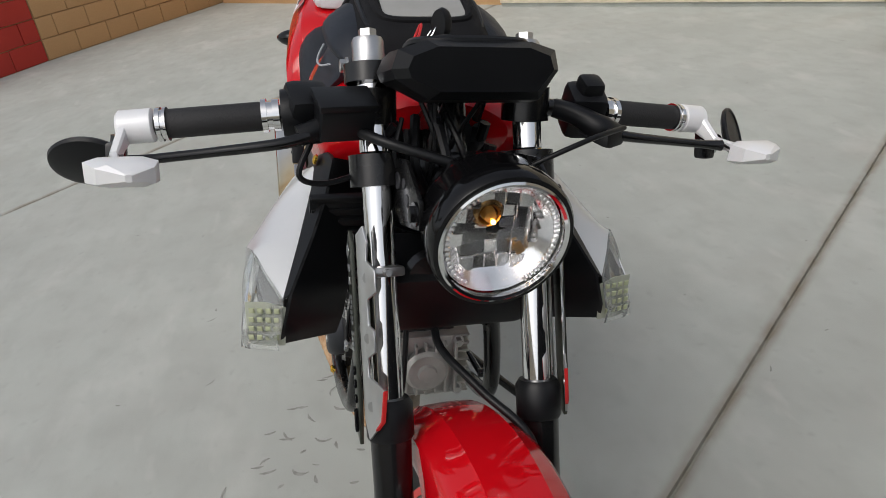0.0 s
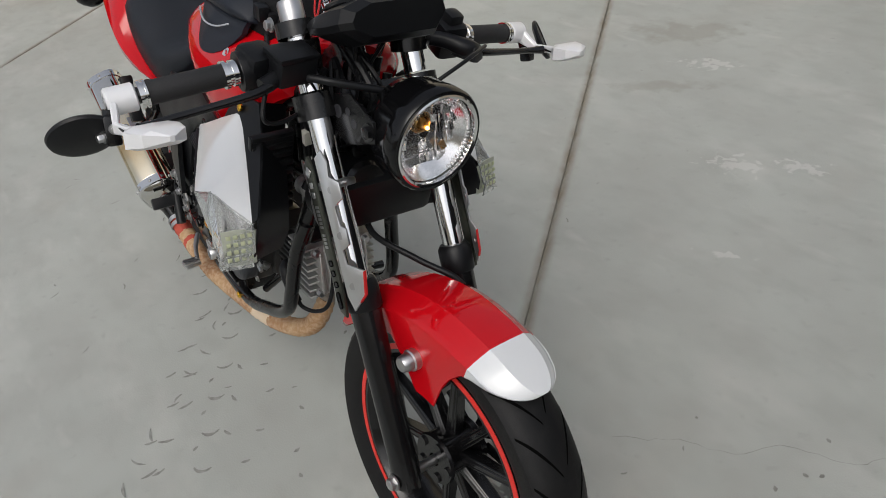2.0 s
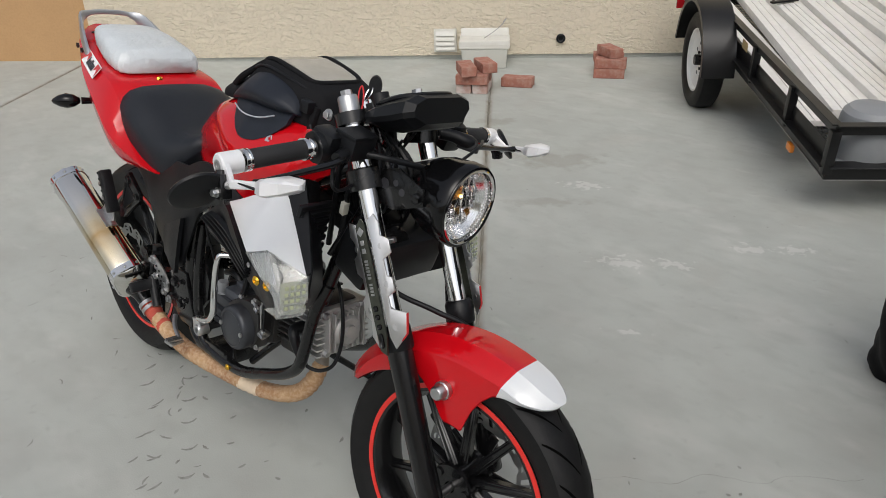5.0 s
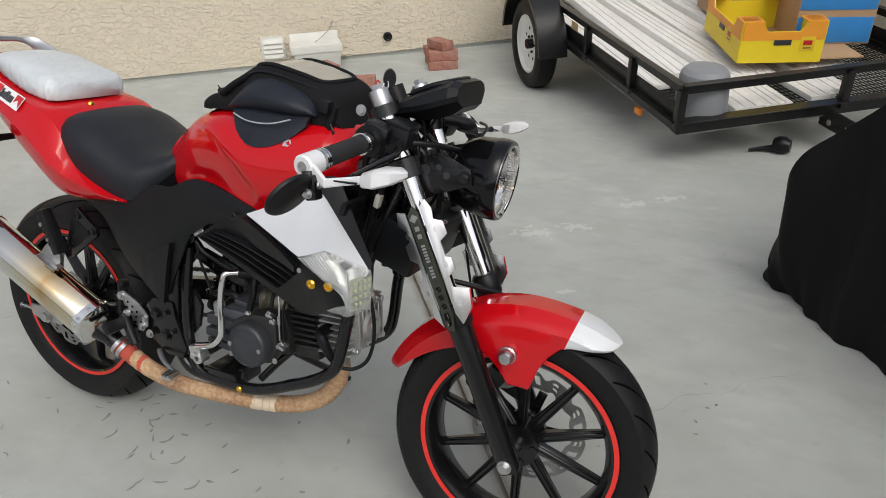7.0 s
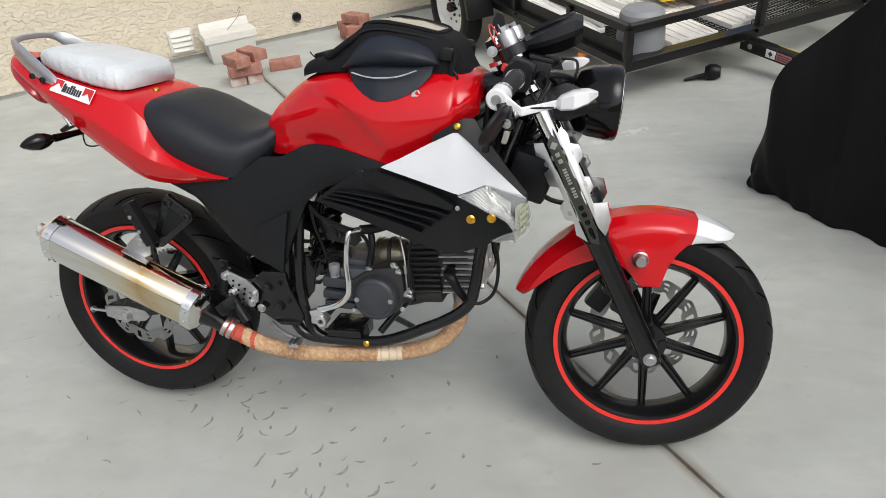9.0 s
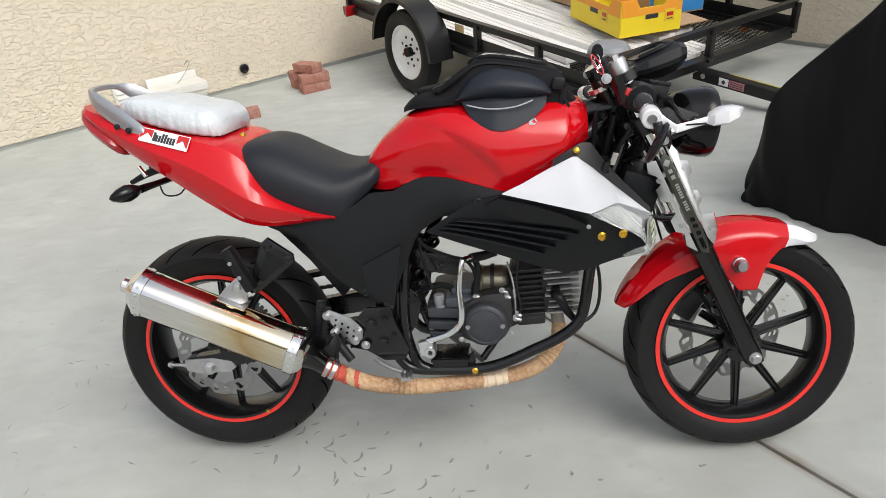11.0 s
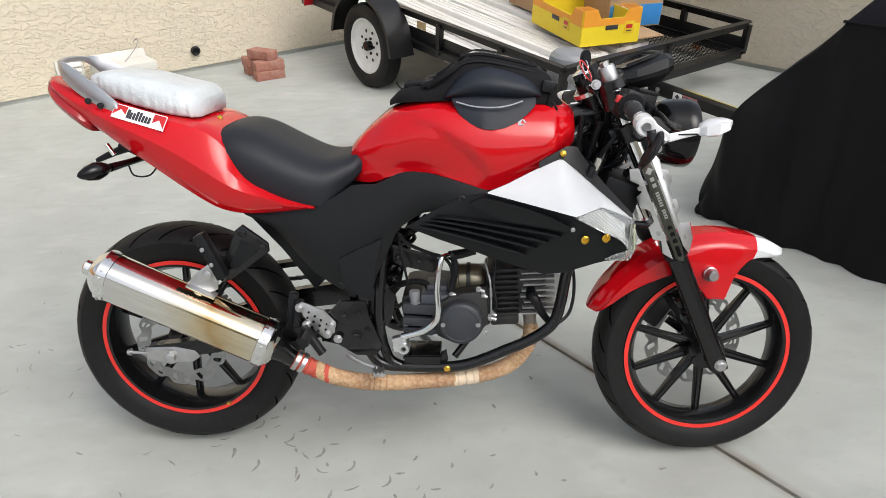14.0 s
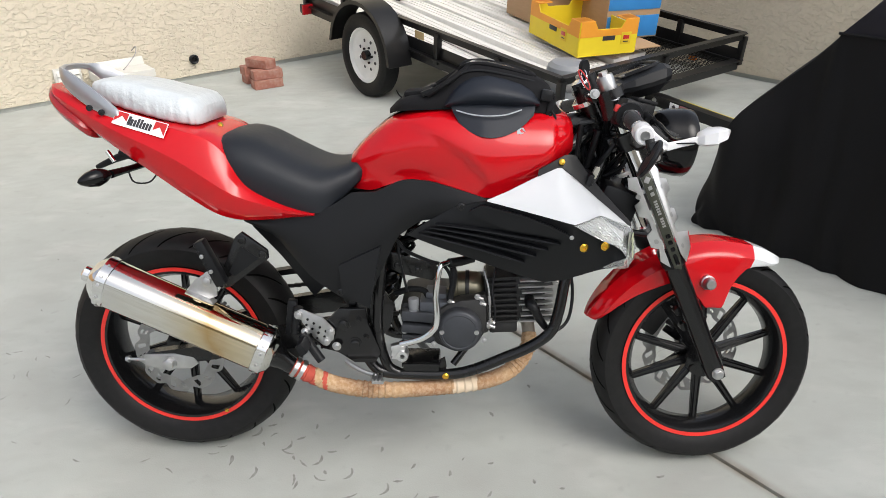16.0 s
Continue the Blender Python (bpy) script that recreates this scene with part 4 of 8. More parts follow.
face = box((0.075, 0.13, 0.004), (0.412, 0, 0.9985), 0.002, (0, -20, 0))
part("dial", face, BLACK_GLOSS, gauge, "dark glossy dial window", CLM)
hood = tube([(0.385, -0.060, 0.990), (0.430, -0.066, 1.008), (0.460, -0.048, 1.017), (0.464, 0, 1.019), (0.460, 0.048, 1.017), (0.430, 0.066, 1.008), (0.385, 0.060, 0.990)], 0.005, 8, 5)
part("dial_hood", hood, BLACK_PLASTIC, gauge, "", CLM)
stay = bmesh.new()
for s in (-1, 1):
    tube([(0.40, s * 0.03, 0.965), (0.385, s * 0.03, 0.93), (0.37, s * 0.03, 0.90)], 0.006, 8, bm=stay)
pieces("panel_stay", stay, BLACK_STEEL, bike, "", STEER)

# handlebars: one clip-on a side, with switchgear, lever and white lever guard
def bar_side(right):
    s = -1 if right else 1
    A, B = Vector((0.372, s * 0.118, 0.915)), Vector((0.340, s * 0.360, 0.887))
    d = (B - A).normalized()
    at = lambda f: A + (B - A) * f
    bar = part("handlebar", rod(A, B, 0.011, 16), BLACK_STEEL, bike, "", STEER)
    ring = tube([(fork_at(0.915) + 0.0, s * 0.099, 0.895), (fork_at(0.935), s * 0.099, 0.935)], 0.030, 20)
    part("bar_clamp", ring, BLACK_STEEL, bike, "", STEER)
    g0, g1 = 0.44, 0.86
    part("grip", tube([at(g0), at(g0 + 0.01), at(g1 - 0.01), at(g1)], [0.0155, 0.0165, 0.0165, 0.0155], 24), GRIP, bar, "ribbed black rubber grip", STEER)
    collars = tube([at(g0 - 0.08), at(g0 - 0.05), at(g0 - 0.049), at(g0 - 0.025), at(g0 - 0.024), at(g0)], [0.0185, 0.0185, 0.016, 0.016, 0.0195, 0.0195], 24)
    tube([at(g1), at(g1 + 0.012), at(g1 + 0.013), at(g1 + 0.025), at(g1 + 0.026), at(g1 + 0.045)], [0.019, 0.019, 0.0165, 0.0165, 0.019, 0.019], 24, bm=collars)
    pieces("grip_collar", collars, CHROME, bar, "machined alloy collar", STEER)
    pod = box((0.05, 0.05, 0.062), at(0.24), 0.012, (0, 20, -8 * s))
    if right:
        lathe([(0, -0.012), (0.028, -0.012), (0.03, 0), (0.026, 0.014), (0, 0.016)], 28, pod, aim(at(0.30), at(0.2)) @ pose(0.0, 0, 0.0))
        part("switch_pod", pod, BLACK_PLASTIC, bar, "black throttle and switch housing", STEER)
        kill = box((0.012, 0.012, 0.016), at(0.30) + Vector((-0.026, 0, 0.016)), 0.003, (0, 20, 0))
        part("kill_switch", kill, RED_PLASTIC, bar, "red kill switch", STEER)
        res = box((0.042, 0.062, 0.038), at(0.09) + Vector((0.030, 0, 0.0)), 0.004, (0, 14, -6 * s))
        box((0.046, 0.066, 0.008), at(0.09) + Vector((0.034, 0, 0.022)), 0.002, (0, 14, -6 * s), bm=res)
        tube([at(0.05) + Vector((0.01, 0, 0)), at(0.14) + Vector((0.035, 0, -0.004)), at(0.3) + Vector((0.045, 0, -0.012))], 0.012, 12, bm=res)
        part("brake_reservoir", res, BLACK_PLASTIC, bike, "square black brake fluid reservoir", STEER)
    else:
        box((0.03, 0.03, 0.03), at(0.24) + Vector((0.01, 0, 0.03)), 0.008, (0, 20, 0), bm=pod)
        part("switch_pod", pod, BLACK_PLASTIC, bar, "black switch housing", STEER)
        perch = tube([at(0.06), at(0.14) + Vector((0.03, 0, 0)), at(0.24) + Vector((0.055, 0, -0.008)), at(0.36) + Vector((0.05, 0, -0.012))], [0.012, 0.013, 0.017, 0.010], 12, curve=4)
        boot = box((0.052, 0.046, 0.026), at(0.26) + Vector((0.052, 0, -0.010)), 0.009, (0, 10, 30), taper=(0.6, 0.7))
        part("lever_boot", boot, BLACK_PLASTIC, bike, "rubber lever boot", STEER)
        part("clutch_perch", perch, BLACK_PLASTIC, bike, "", STEER)
    lev = [at(0.26) + Vector((0.048, 0, -0.012)), at(0.4) + Vector((0.060, 0, -0.014)), at(0.7) + Vector((0.062, 0, -0.016)), at(0.92) + Vector((0.066, 0, -0.016)), at(1.02) + Vector((0.074, 0, -0.014))]
    blade = tube(lev, [0.008, 0.0065, 0.0055, 0.0055, 0.0075], 10, curve=6)
    part("brake_lever" if right else "clutch_lever", blade, BLACK_ALLOY, bike, "slim black hand lever", STEER)
    # white bar-end guard
    e = B
    gd = tube([e - d * 0.020, e - d * 0.018, e + d * 0.016, e + d * 0.019], [0.016, 0.019, 0.019, 0.016], 24)
    hub = part("lever_guard", gd, WHITE_GUARD, bike, "white alloy lever guard on the bar end", STEER)
    out = Vector((0, s, 0))
    tip = Vector((0.507, s * 0.358, 0.890))
    p0, p1, p2, p3 = e + Vector((0.01, s * 0.012, -0.004)), e + Vector((0.040, s * 0.022, -0.022)), Vector((0.438, s * 0.374, 0.876)), Vector((0.446, s * 0.372, 0.878))
    arm = bmesh.new()
    ring_pts = []
    for p, w, h in ((p0, 0.005, 0.014), (p0.lerp(p1, 0.5), 0.005, 0.010), (p1, 0.0045, 0.0075), (p1.lerp(p2, 0.5), 0.004, 0.0065), (p2, 0.004, 0.0065), (p3, 0.020, 0.012), (p3.lerp(tip, 0.35), 0.034, 0.0150), (p3.lerp(tip, 0.75), 0.026, 0.0115), (tip, 0.003, 0.004)):
        ring_pts.append([(p.x, p.y + a * w, p.z + b * h) for a, b in ((-1, -0.7), (-0.6, -1), (0.6, -1), (1, -0.7), (1, 0.7), (0.6, 1), (-0.6, 1), (-1, 0.7))])
    rings_mesh(arm, ring_pts)
    part("guard_blade", arm, WHITE_GUARD, hub, "white blade with a faceted tip", STEER, 25)
    slot = box((0.045, 0.013, 0.003), p1.lerp(p2, 0.55), 0.001, (0, 0, 0))
    part("blade_slot", slot, BLACK_PLASTIC, hub, "", STEER)
    endb = lathe([(0, 0.0), (0.009, 0.0), (0.009, 0.002), (0.005, 0.002), (0.005, 0.0008), (0, 0.0008)], 16, m=aim(e + d * 0.0185, e + d * 0.2))
    part("end_bolt", endb, ZINC, hub, "", STEER)
    # bar-end mirror, folded down
    joint = e + Vector((0.012, s * 0.022, -0.034))
    mc = Vector((0.338, s * 0.414, 0.846)) if right else Vector((0.338, s * 0.440, 0.862))
    stalk = tube([e + Vector((0.006, s * 0.018, -0.008)), joint, joint.lerp(mc, 0.55)], [0.009, 0.010, 0.007], 10)
    bolt(joint + Vector((0, 0, -0.004)), joint + Vector((0.03, -s * 0.01, -0.02)), 0.006, 0.012, stalk)
    box((0.022, 0.020, 0.040), joint + Vector((0.006, 0, 0.002)), 0.005, (0, -14, 10 * s), bm=stalk)
    part("mirror_stalk", stalk, BLACK_ALLOY, bike, "", STEER)
    mbolts = bolt(joint + Vector((0.018, 0, 0.008)), joint + Vector((0.3, s * 0.04, 0.03)), 0.0055, 0.006)
    bolt(joint + Vector((0.004, s * 0.010, -0.006)), joint + Vector((0.03, s * 0.3, -0.02)), 0.006, 0.010, mbolts)
    pieces("clamp_bolt", mbolts, ZINC, bike, "", STEER)
    normal = Vector((-0.83, 0.20, 0.49)) if right else Vector((0.62, 0.62, 0.5))
    mm = aim(mc, mc + normal) @ Matrix.Diagonal((1, 1, 0.82, 1))
    shell = lathe([(0, -0.007), (0.034, -0.006), (0.044, -0.002), (0.046, 0.002), (0.044, 0.005), (0.041, 0.005), (0.039, 0.003), (0, 0.004)], 40, m=mm)
    part("mirror", shell, BLACK_PLASTIC, bike, "round black bar-end mirror", STEER)


WHITE_GUARD = shader("white_anodised", (0.80, 0.80, 0.81), 0.3, 0.1, coat=0.3)
bar_side(True)
bar_side(False)

# rear wheel
rear, RM = wheel("rear_wheel", (RX - 0.022, 0.026, RZ - 0.014), RR + 0.004, 0.072, 0.2145, 0.058, Matrix(), "black ten-spoke cast rear wheel", hub=0.055)
part("brake_disc", wave_disc(0.118, 0.080, 0.005, -0.082, 9), ZINC, rear, "polished wave-edged brake disc", RM)
sprocket = wave_disc(0.10, 0.05, 0.006, 0.085, 40, False)
part("sprocket", sprocket, ZINC, rear, "", RM)
valve = lathe([(0, 0), (0.006, 0), (0.006, 0.004), (0.003, 0.004), (0, 0.003)], 12, m=pose(0.105, -0.0735, -0.178, 90, 0, 0) @ pose(0, 0, 0, 0, 0, 0))
part("yellow_mark", valve, GOLD, rear, "small yellow paint mark", RM)

# ---- bodywork ----
front_parts = set(bike.children)
LAMP_BOARD = shader("lamp_board", (0.46, 0.48, 0.40), 0.4, second=(0.38, 0.40, 0.32), scale=90)
LAMP_BACK = shader("lamp_back", (0.62, 0.62, 0.60), 0.25, 0.6)
def shell(rows, profile, steps=5):
    """A symmetric body lofted along x. rows: (x, half width, top z, shoulder z, low z); profile: (fraction of half width, kind, fraction)."""
    rings = []
    for x, hw, zt, zs, zl in smooth_table(rows, steps):
        half = []
        for wy, kind, f in profile:
            z = zs + (zt - zs) * f if kind == "t" else zs + (zl - zs) * f
            half.append((hw * wy, z))
        rings.append([(x, -y, z) for y, z in half] + [(x, y, z) for y, z in reversed(half) if y > 1e-6])
    return rings_mesh(bmesh.new(), rings)


# fuel tank
TANK = [(-0.224, 0.070, 0.815, 0.790, 0.735), (-0.205, 0.092, 0.836, 0.800, 0.735), (-0.17, 0.110, 0.868, 0.815, 0.737), (-0.12, 0.130, 0.902, 0.832, 0.755), (-0.05, 0.150, 0.922, 0.850, 0.760),
        (0.03, 0.164, 0.930, 0.838, 0.742), (0.10, 0.166, 0.930, 0.828, 0.730), (0.17, 0.160, 0.926, 0.828, 0.760), (0.23, 0.150, 0.918, 0.834, 0.790), (0.265, 0.125, 0.905, 0.855, 0.815), (0.280, 0.105, 0.893, 0.855, 0.825)]
PROF = [(0, "t", 1.0), (0.2, "t", 0.995), (0.38, "t", 0.96), (0.52, "t", 0.90), (0.63, "t", 0.83), (0.72, "t", 0.74), (0.80, "t", 0.63), (0.87, "t", 0.50), (0.92, "t", 0.37), (0.96, "t", 0.24), (0.985, "t", 0.12), (1.0, "t", 0.0), (1.0, "l", 0.15), (0.99, "l", 0.3), (0.975, "l", 0.46), (0.95, "l", 0.62), (0.92, "l", 0.74), (0.885, "l", 0.85), (0.87, "l", 1.0)]
tank_bm = shell(TANK, PROF, 9)
for v in tank_bm.verts:
    # knee hollow behind an arched crease, and a fold near the steering head
    arch = lerp_table([(-0.22, 0.80), (-0.18, 0.858), (-0.13, 0.892), (-0.08, 0.896), (-0.02, 0.876), (0.04, 0.835), (0.08, 0.79), (0.10, 0.75)], v.co.x)[0]
    k = min(1.0, max(0.0, (arch - v.co.z) / 0.02)) * min(1.0, max(0.0, (v.co.z - 0.745) / 0.04)) * (1.0 if -0.22 < v.co.x < 0.10 else 0.0)
    v.co.y -= math.copysign(0.0105 * k * (3 - 2 * k) * k, v.co.y)
    n = min(1.0, max(0.0, (v.co.x - 0.235) / 0.008))
    v.co.y -= math.copysign(0.006 * n, v.co.y) if abs(v.co.y) > 0.05 else 0.0
tank = part("fuel_tank", tank_bm, RED, bike, "glossy red fuel tank", angle=40)
mark = bmesh.new()
plate([(0, 0.011), (0.006, 0.011), (0.012, 0.0), (0.008, 0.0)], 0.001, mark)
plate([(-0.011, 0.011), (0.002, 0.011), (-0.002, 0.004), (-0.006, 0.004), (0.0, -0.004), (0.007, -0.004), (0.004, -0.008), (-0.013, -0.008)], 0.001, mark)
mark.transform(Matrix.Scale(0.75, 4))
mark.transform(pose(0.162, -0.1415, 0.876, -34, 0, 2))
both_pieces("tank_emblem", mark, PIPING, bike, "small silver emblem")

# tail cowl
TAIL = [(-0.925, 0.030, 0.972, 0.966, 0.955), (-0.905, 0.064, 0.966, 0.954, 0.938), (-0.86, 0.094, 0.955, 0.934, 0.902), (-0.80, 0.117, 0.938, 0.906, 0.860), (-0.73, 0.144, 0.918, 0.877, 0.817),
        (-0.66, 0.163, 0.900, 0.850, 0.771), (-0.59, 0.176, 0.888, 0.818, 0.722), (-0.53, 0.184, 0.870, 0.782, 0.686), (-0.49, 0.186, 0.835, 0.756, 0.673), (-0.45, 0.185, 0.768, 0.736, 0.670),
        (-0.40, 0.180, 0.733, 0.720, 0.673), (-0.35, 0.170, 0.710, 0.703, 0.678), (-0.30, 0.156, 0.694, 0.691, 0.683)]
TPROF = [(0, "t", 1.0), (0.45, "t", 1.0), (0.68, "t", 0.97), (0.80, "t", 0.88), (0.93, "t", 0.46), (1.0, "t", 0.0), (0.985, "l", 0.25), (0.93, "l", 0.55), (0.92, "l", 0.62), (0.84, "l", 0.86), (0.68, "l", 1.0), (0.0, "l", 1.0)]
tail = part("tail_cowl", shell(TAIL, TPROF, 6), RED, bike, "glossy red tail cowl", angle=26)
rear_light = shell([(-0.93, 0.022, 0.972, 0.964, 0.954), (-0.915, 0.054, 0.968, 0.949, 0.930), (-0.875, 0.085, 0.945, 0.922, 0.900), (-0.82, 0.104, 0.915, 0.89, 0.864), (-0.80, 0.08, 0.88, 0.875, 0.858)], TPROF, 3)
rear_light.transform(Matrix.Translation((-0.006, 0, -0.008)))
part("tail_lamp", rear_light, RED_LENS, bike, "dark red tail lamp lens")
# sticker on the cowl: white field, red chevrons, dark bar of lettering
S0, S1, S2, S3 = (-0.735, -0.113, 0.921), (-0.612, -0.136, 0.892), (-0.618, -0.160, 0.864), (-0.741, -0.136, 0.895)


def on_label(fx, fy):
    t = Vector(S0).lerp(Vector(S1), fx)
    b = Vector(S3).lerp(Vector(S2), fx)
    return t.lerp(b, fy)


def label_patch(pts, lift):
    own = bmesh.new()
    vs = [own.verts.new(on_label(*p) + Vector((0, -lift, 0.2 * lift))) for p in pts]
    own.faces.new(vs)
    ext = bmesh.ops.extrude_face_region(own, geom=own.faces[:])
    bmesh.ops.translate(own, vec=(0, 0.0006, 0), verts=[v for v in ext["geom"] if isinstance(v, bmesh.types.BMVert)])
    return own


sticker = part("sticker", label_patch([(0, 0), (1, 0), (1, 1), (0, 1)], 0.0025), LABEL_WHITE, bike, "white sticker with red chevrons and a dark lettering bar")
for pts in ([(0.01, 0.05), (0.25, 0.05), (0.25, 0.62), (0.14, 0.30), (0.01, 0.80)], [(0.76, 0.05), (0.985, 0.05), (0.985, 0.85), (0.87, 0.36), (0.76, 0.66)]):
    part("chevron", label_patch(pts, 0.0035), RED_PLASTIC, sticker)
for k in range(8):
    x0 = 0.27 + 0.058 * k
    tall = k in (0, 3, 4)
    part("lettering_bar", label_patch([(x0, 0.18 if tall else 0.34), (x0 + (0.046 if k else 0.055), 0.18 if tall else 0.34), (x0 + (0.046 if k else 0.055), 0.80), (x0, 0.80)], 0.0035), LABEL_DARK, sticker)

# seats
SEAT = [(-0.530, 0.105, 0.852, 0.842, 0.828), (-0.512, 0.138, 0.863, 0.828, 0.795), (-0.478, 0.153, 0.868, 0.816, 0.757), (-0.43, 0.158, 0.856, 0.800, 0.730), (-0.37, 0.158, 0.825, 0.776, 0.712), (-0.31, 0.152, 0.797, 0.752, 0.694),
        (-0.27, 0.140, 0.790, 0.752, 0.697), (-0.235, 0.117, 0.796, 0.764, 0.725), (-0.21, 0.102, 0.804, 0.775, 0.748), (-0.196, 0.087, 0.800, 0.78, 0.762)]
SPROF = [(0, "t", 1.0), (0.3, "t", 0.99), (0.58, "t", 0.92), (0.80, "t", 0.70), (0.93, "t", 0.36), (1.0, "t", 0.0), (1.0, "l", 0.4), (0.985, "l", 0.8), (0.97, "l", 1.0)]
part("rider_seat", shell(SEAT, SPROF), VINYL, bike, "matt black vinyl rider seat", angle=60)
PAD = [(-0.818, 0.045, 0.970, 0.964, 0.952), (-0.808, 0.068, 0.981, 0.966, 0.948), (-0.77, 0.086, 0.987, 0.966, 0.934), (-0.70, 0.103, 0.979, 0.949, 0.914), (-0.64, 0.113, 0.963, 0.928, 0.899), (-0.59, 0.115, 0.951, 0.918, 0.890), (-0.570, 0.110, 0.942, 0.912, 0.887), (-0.557, 0.092, 0.924, 0.904, 0.886)]
pad = shell(PAD, [(0, "t", 1.0), (0.45, "t", 0.99), (0.75, "t", 0.90), (0.90, "t", 0.66), (0.97, "t", 0.30), (1.0, "t", -0.1), (1.0, "l", 0.4), (0.985, "l", 0.8), (0.95, "l", 1.0)], 10)
for v in pad.verts:
    k = max(0.0, 1 - (v.co.z - 0.88 + 0.35 * (v.co.x + 0.52)) / 0.05) if v.co.x < -0.55 else 0.0
    v.co += Vector((0, 1 if v.co.y > 0 else -1, 0)) * 0.0016 * min(k, 1.5) * math.sin(v.co.x * 420 + 3 * math.sin(v.co.x * 90))
part("passenger_seat", pad, WHITE_VINYL, bike, "passenger seat wrapped in wrinkled white film", angle=70)
sb = lathe([(0, 0), (0.008, 0), (0.009, 0.006), (0.005, 0.010), (0, 0.010)], 14, m=pose(-0.543, -0.018, 0.872, 0, 0, -90))
part("seat_bolt", sb, GOLD, bike, "gold bolt")

# grab rail
def rail():
    bm = bmesh.new()
    rings = []
    half = [(-0.730, 0.122, 0.908), (-0.775, 0.114, 0.936), (-0.825, 0.100, 0.968), (-0.864, 0.082, 0.997), (-0.880, 0.046, 1.008)]
    pts = smooth_line([(x, -y, z) for x, y, z in half] + [(-0.884, 0, 1.010)] + [(x, y, z) for x, y, z in reversed(half)], 5)
    n = len(pts)
    for i, p in enumerate(pts):
        f = abs(2 * i / (n - 1) - 1)
        h = 0.0065 + 0.015 * max(0, math.sin(math.pi * (f - 0.25) / 0.8)) if f > 0.25 else 0.0065
        if f > 0.97:
            h = 0.004
        d = (pts[min(i + 1, n - 1)] - pts[max(i - 1, 0)]).normalized()
        out = Vector((d.y, -d.x, 0)).normalized() if d.xy.length > 0.2 else Vector((0, 1, 0))
        up = d.cross(out).normalized()
        rings.append([p + out * a * 0.0055 + up * b * h for a, b in ((-1, -0.6), (-0.5, -1), (0.5, -1), (1, -0.6), (1, 0.6), (0.5, 1), (-0.5, 1), (-1, 0.6))])
    return rings_mesh(bm, rings)


grab = part("grab_rail", rail(), SILVER_PAINT, bike, "silver grey cast grab rail")
gb = bmesh.new()
for x, z in ((-0.792, 0.921), (-0.766, 0.911)):
    lathe([(0, 0), (0.007, 0), (0.007, 0.004), (0, 0.005)], 14, gb, aim((x, -0.124, z + 0.006), (x, -0.3, z)))
both_pieces("rail_bolt", gb, BLACK_STEEL, grab)
deck = box((0.06, 0.12, 0.006), (-0.84, 0, 0.958), 0.003, (0, -12, 0))
part("tail_deck", deck, BLACK_PLASTIC, bike)

# tail tidy and turn signals
tidy = tube([(-0.70, -0.0, 0.765), (-0.76, 0, 0.800), (-0.80, 0, 0.795), (-0.86, 0, 0.77)], [0.016, 0.012, 0.010, 0.006], 10, curve=4)
box((0.16, 0.05, 0.010), (-0.72, 0, 0.775), 0.003, (0, 28, 0), bm=tidy)
part("tail_bracket", tidy, BLACK_PLASTIC, bike, "slim black tail tidy")
bulbpin = rod((-0.80, -0.03, 0.79), (-0.815, -0.03, 0.815), 0.006, 10)
part("plate_lamp", bulbpin, CHROME, bike)
def signal():
    bm = bmesh.new()
    tube([(-0.745, -0.02, 0.792), (-0.765, -0.09, 0.790), (-0.780, -0.140, 0.789)], [0.008, 0.008, 0.010], 12, bm=bm)
    lathe([(0, -0.002), (0.010, 0.0), (0.020, 0.014), (0.0245, 0.032), (0.019, 0.052), (0.009, 0.068), (0, 0.074)], 20, bm, aim((-0.780, -0.145, 0.790), (-0.835, -0.215, 0.781)) @ Matrix.Diagonal((1, 1, 0.85, 1)))
    return bm


both("turn_signal", signal(), BLACK_GLOSS, bike, "smoked black tail turn signal", Matrix.Translation((0.022, 0, -0.008)))
wire = tube([(-0.77, -0.03, 0.775), (-0.75, -0.05, 0.745), (-0.71, -0.05, 0.745), (-0.69, -0.03, 0.775)], 0.0022, 6, curve=6)
part("signal_wire", wire, BLACK_PLASTIC, bike)

# black side covers
def cover_y(x, z):
    base = lerp_table([(-0.48, -0.118), (-0.35, -0.138), (-0.2, -0.142), (-0.05, -0.142), (0.1, -0.150)], x)[0]
    return base - 0.01 * max(0.0, (0.72 - z) / 0.2) * max(0.0, 1 - abs(x + 0.2) / 0.3)


side = sheet([(-0.475, 0.676), (-0.39, 0.684), (-0.303, 0.690), (-0.255, 0.712), (-0.212, 0.741), (-0.162, 0.741), (-0.11, 0.765), (-0.085, 0.771), (-0.035, 0.766), (0.04, 0.744), (0.100, 0.724)],
             [(-0.462, 0.664), (-0.396, 0.637), (-0.311, 0.535), (-0.262, 0.502), (-0.235, 0.487), (-0.205, 0.482), (-0.181, 0.480), (-0.165, 0.529), (-0.112, 0.640), (-0.06, 0.676), (0.05, 0.690)], cover_y, 0.006, 34, 10, swell=0.010)
both("side_cover", side, BLACK_PLASTIC, bike, "matt black moulded side cover", angle=30)
facet = sheet([(-0.247, 0.574), (-0.200, 0.598), (-0.149, 0.622)], [(-0.242, 0.508), (-0.208, 0.489), (-0.178, 0.474)], lambda x, z: cover_y(x, z) - 0.015 - 0.10 * max(0.0, x + 0.23), 0.010, 8, 6, swell=0.003)
both("cover_facet", facet, BLACK_PLASTIC, bike, "", angle=20)
fb = bmesh.new()
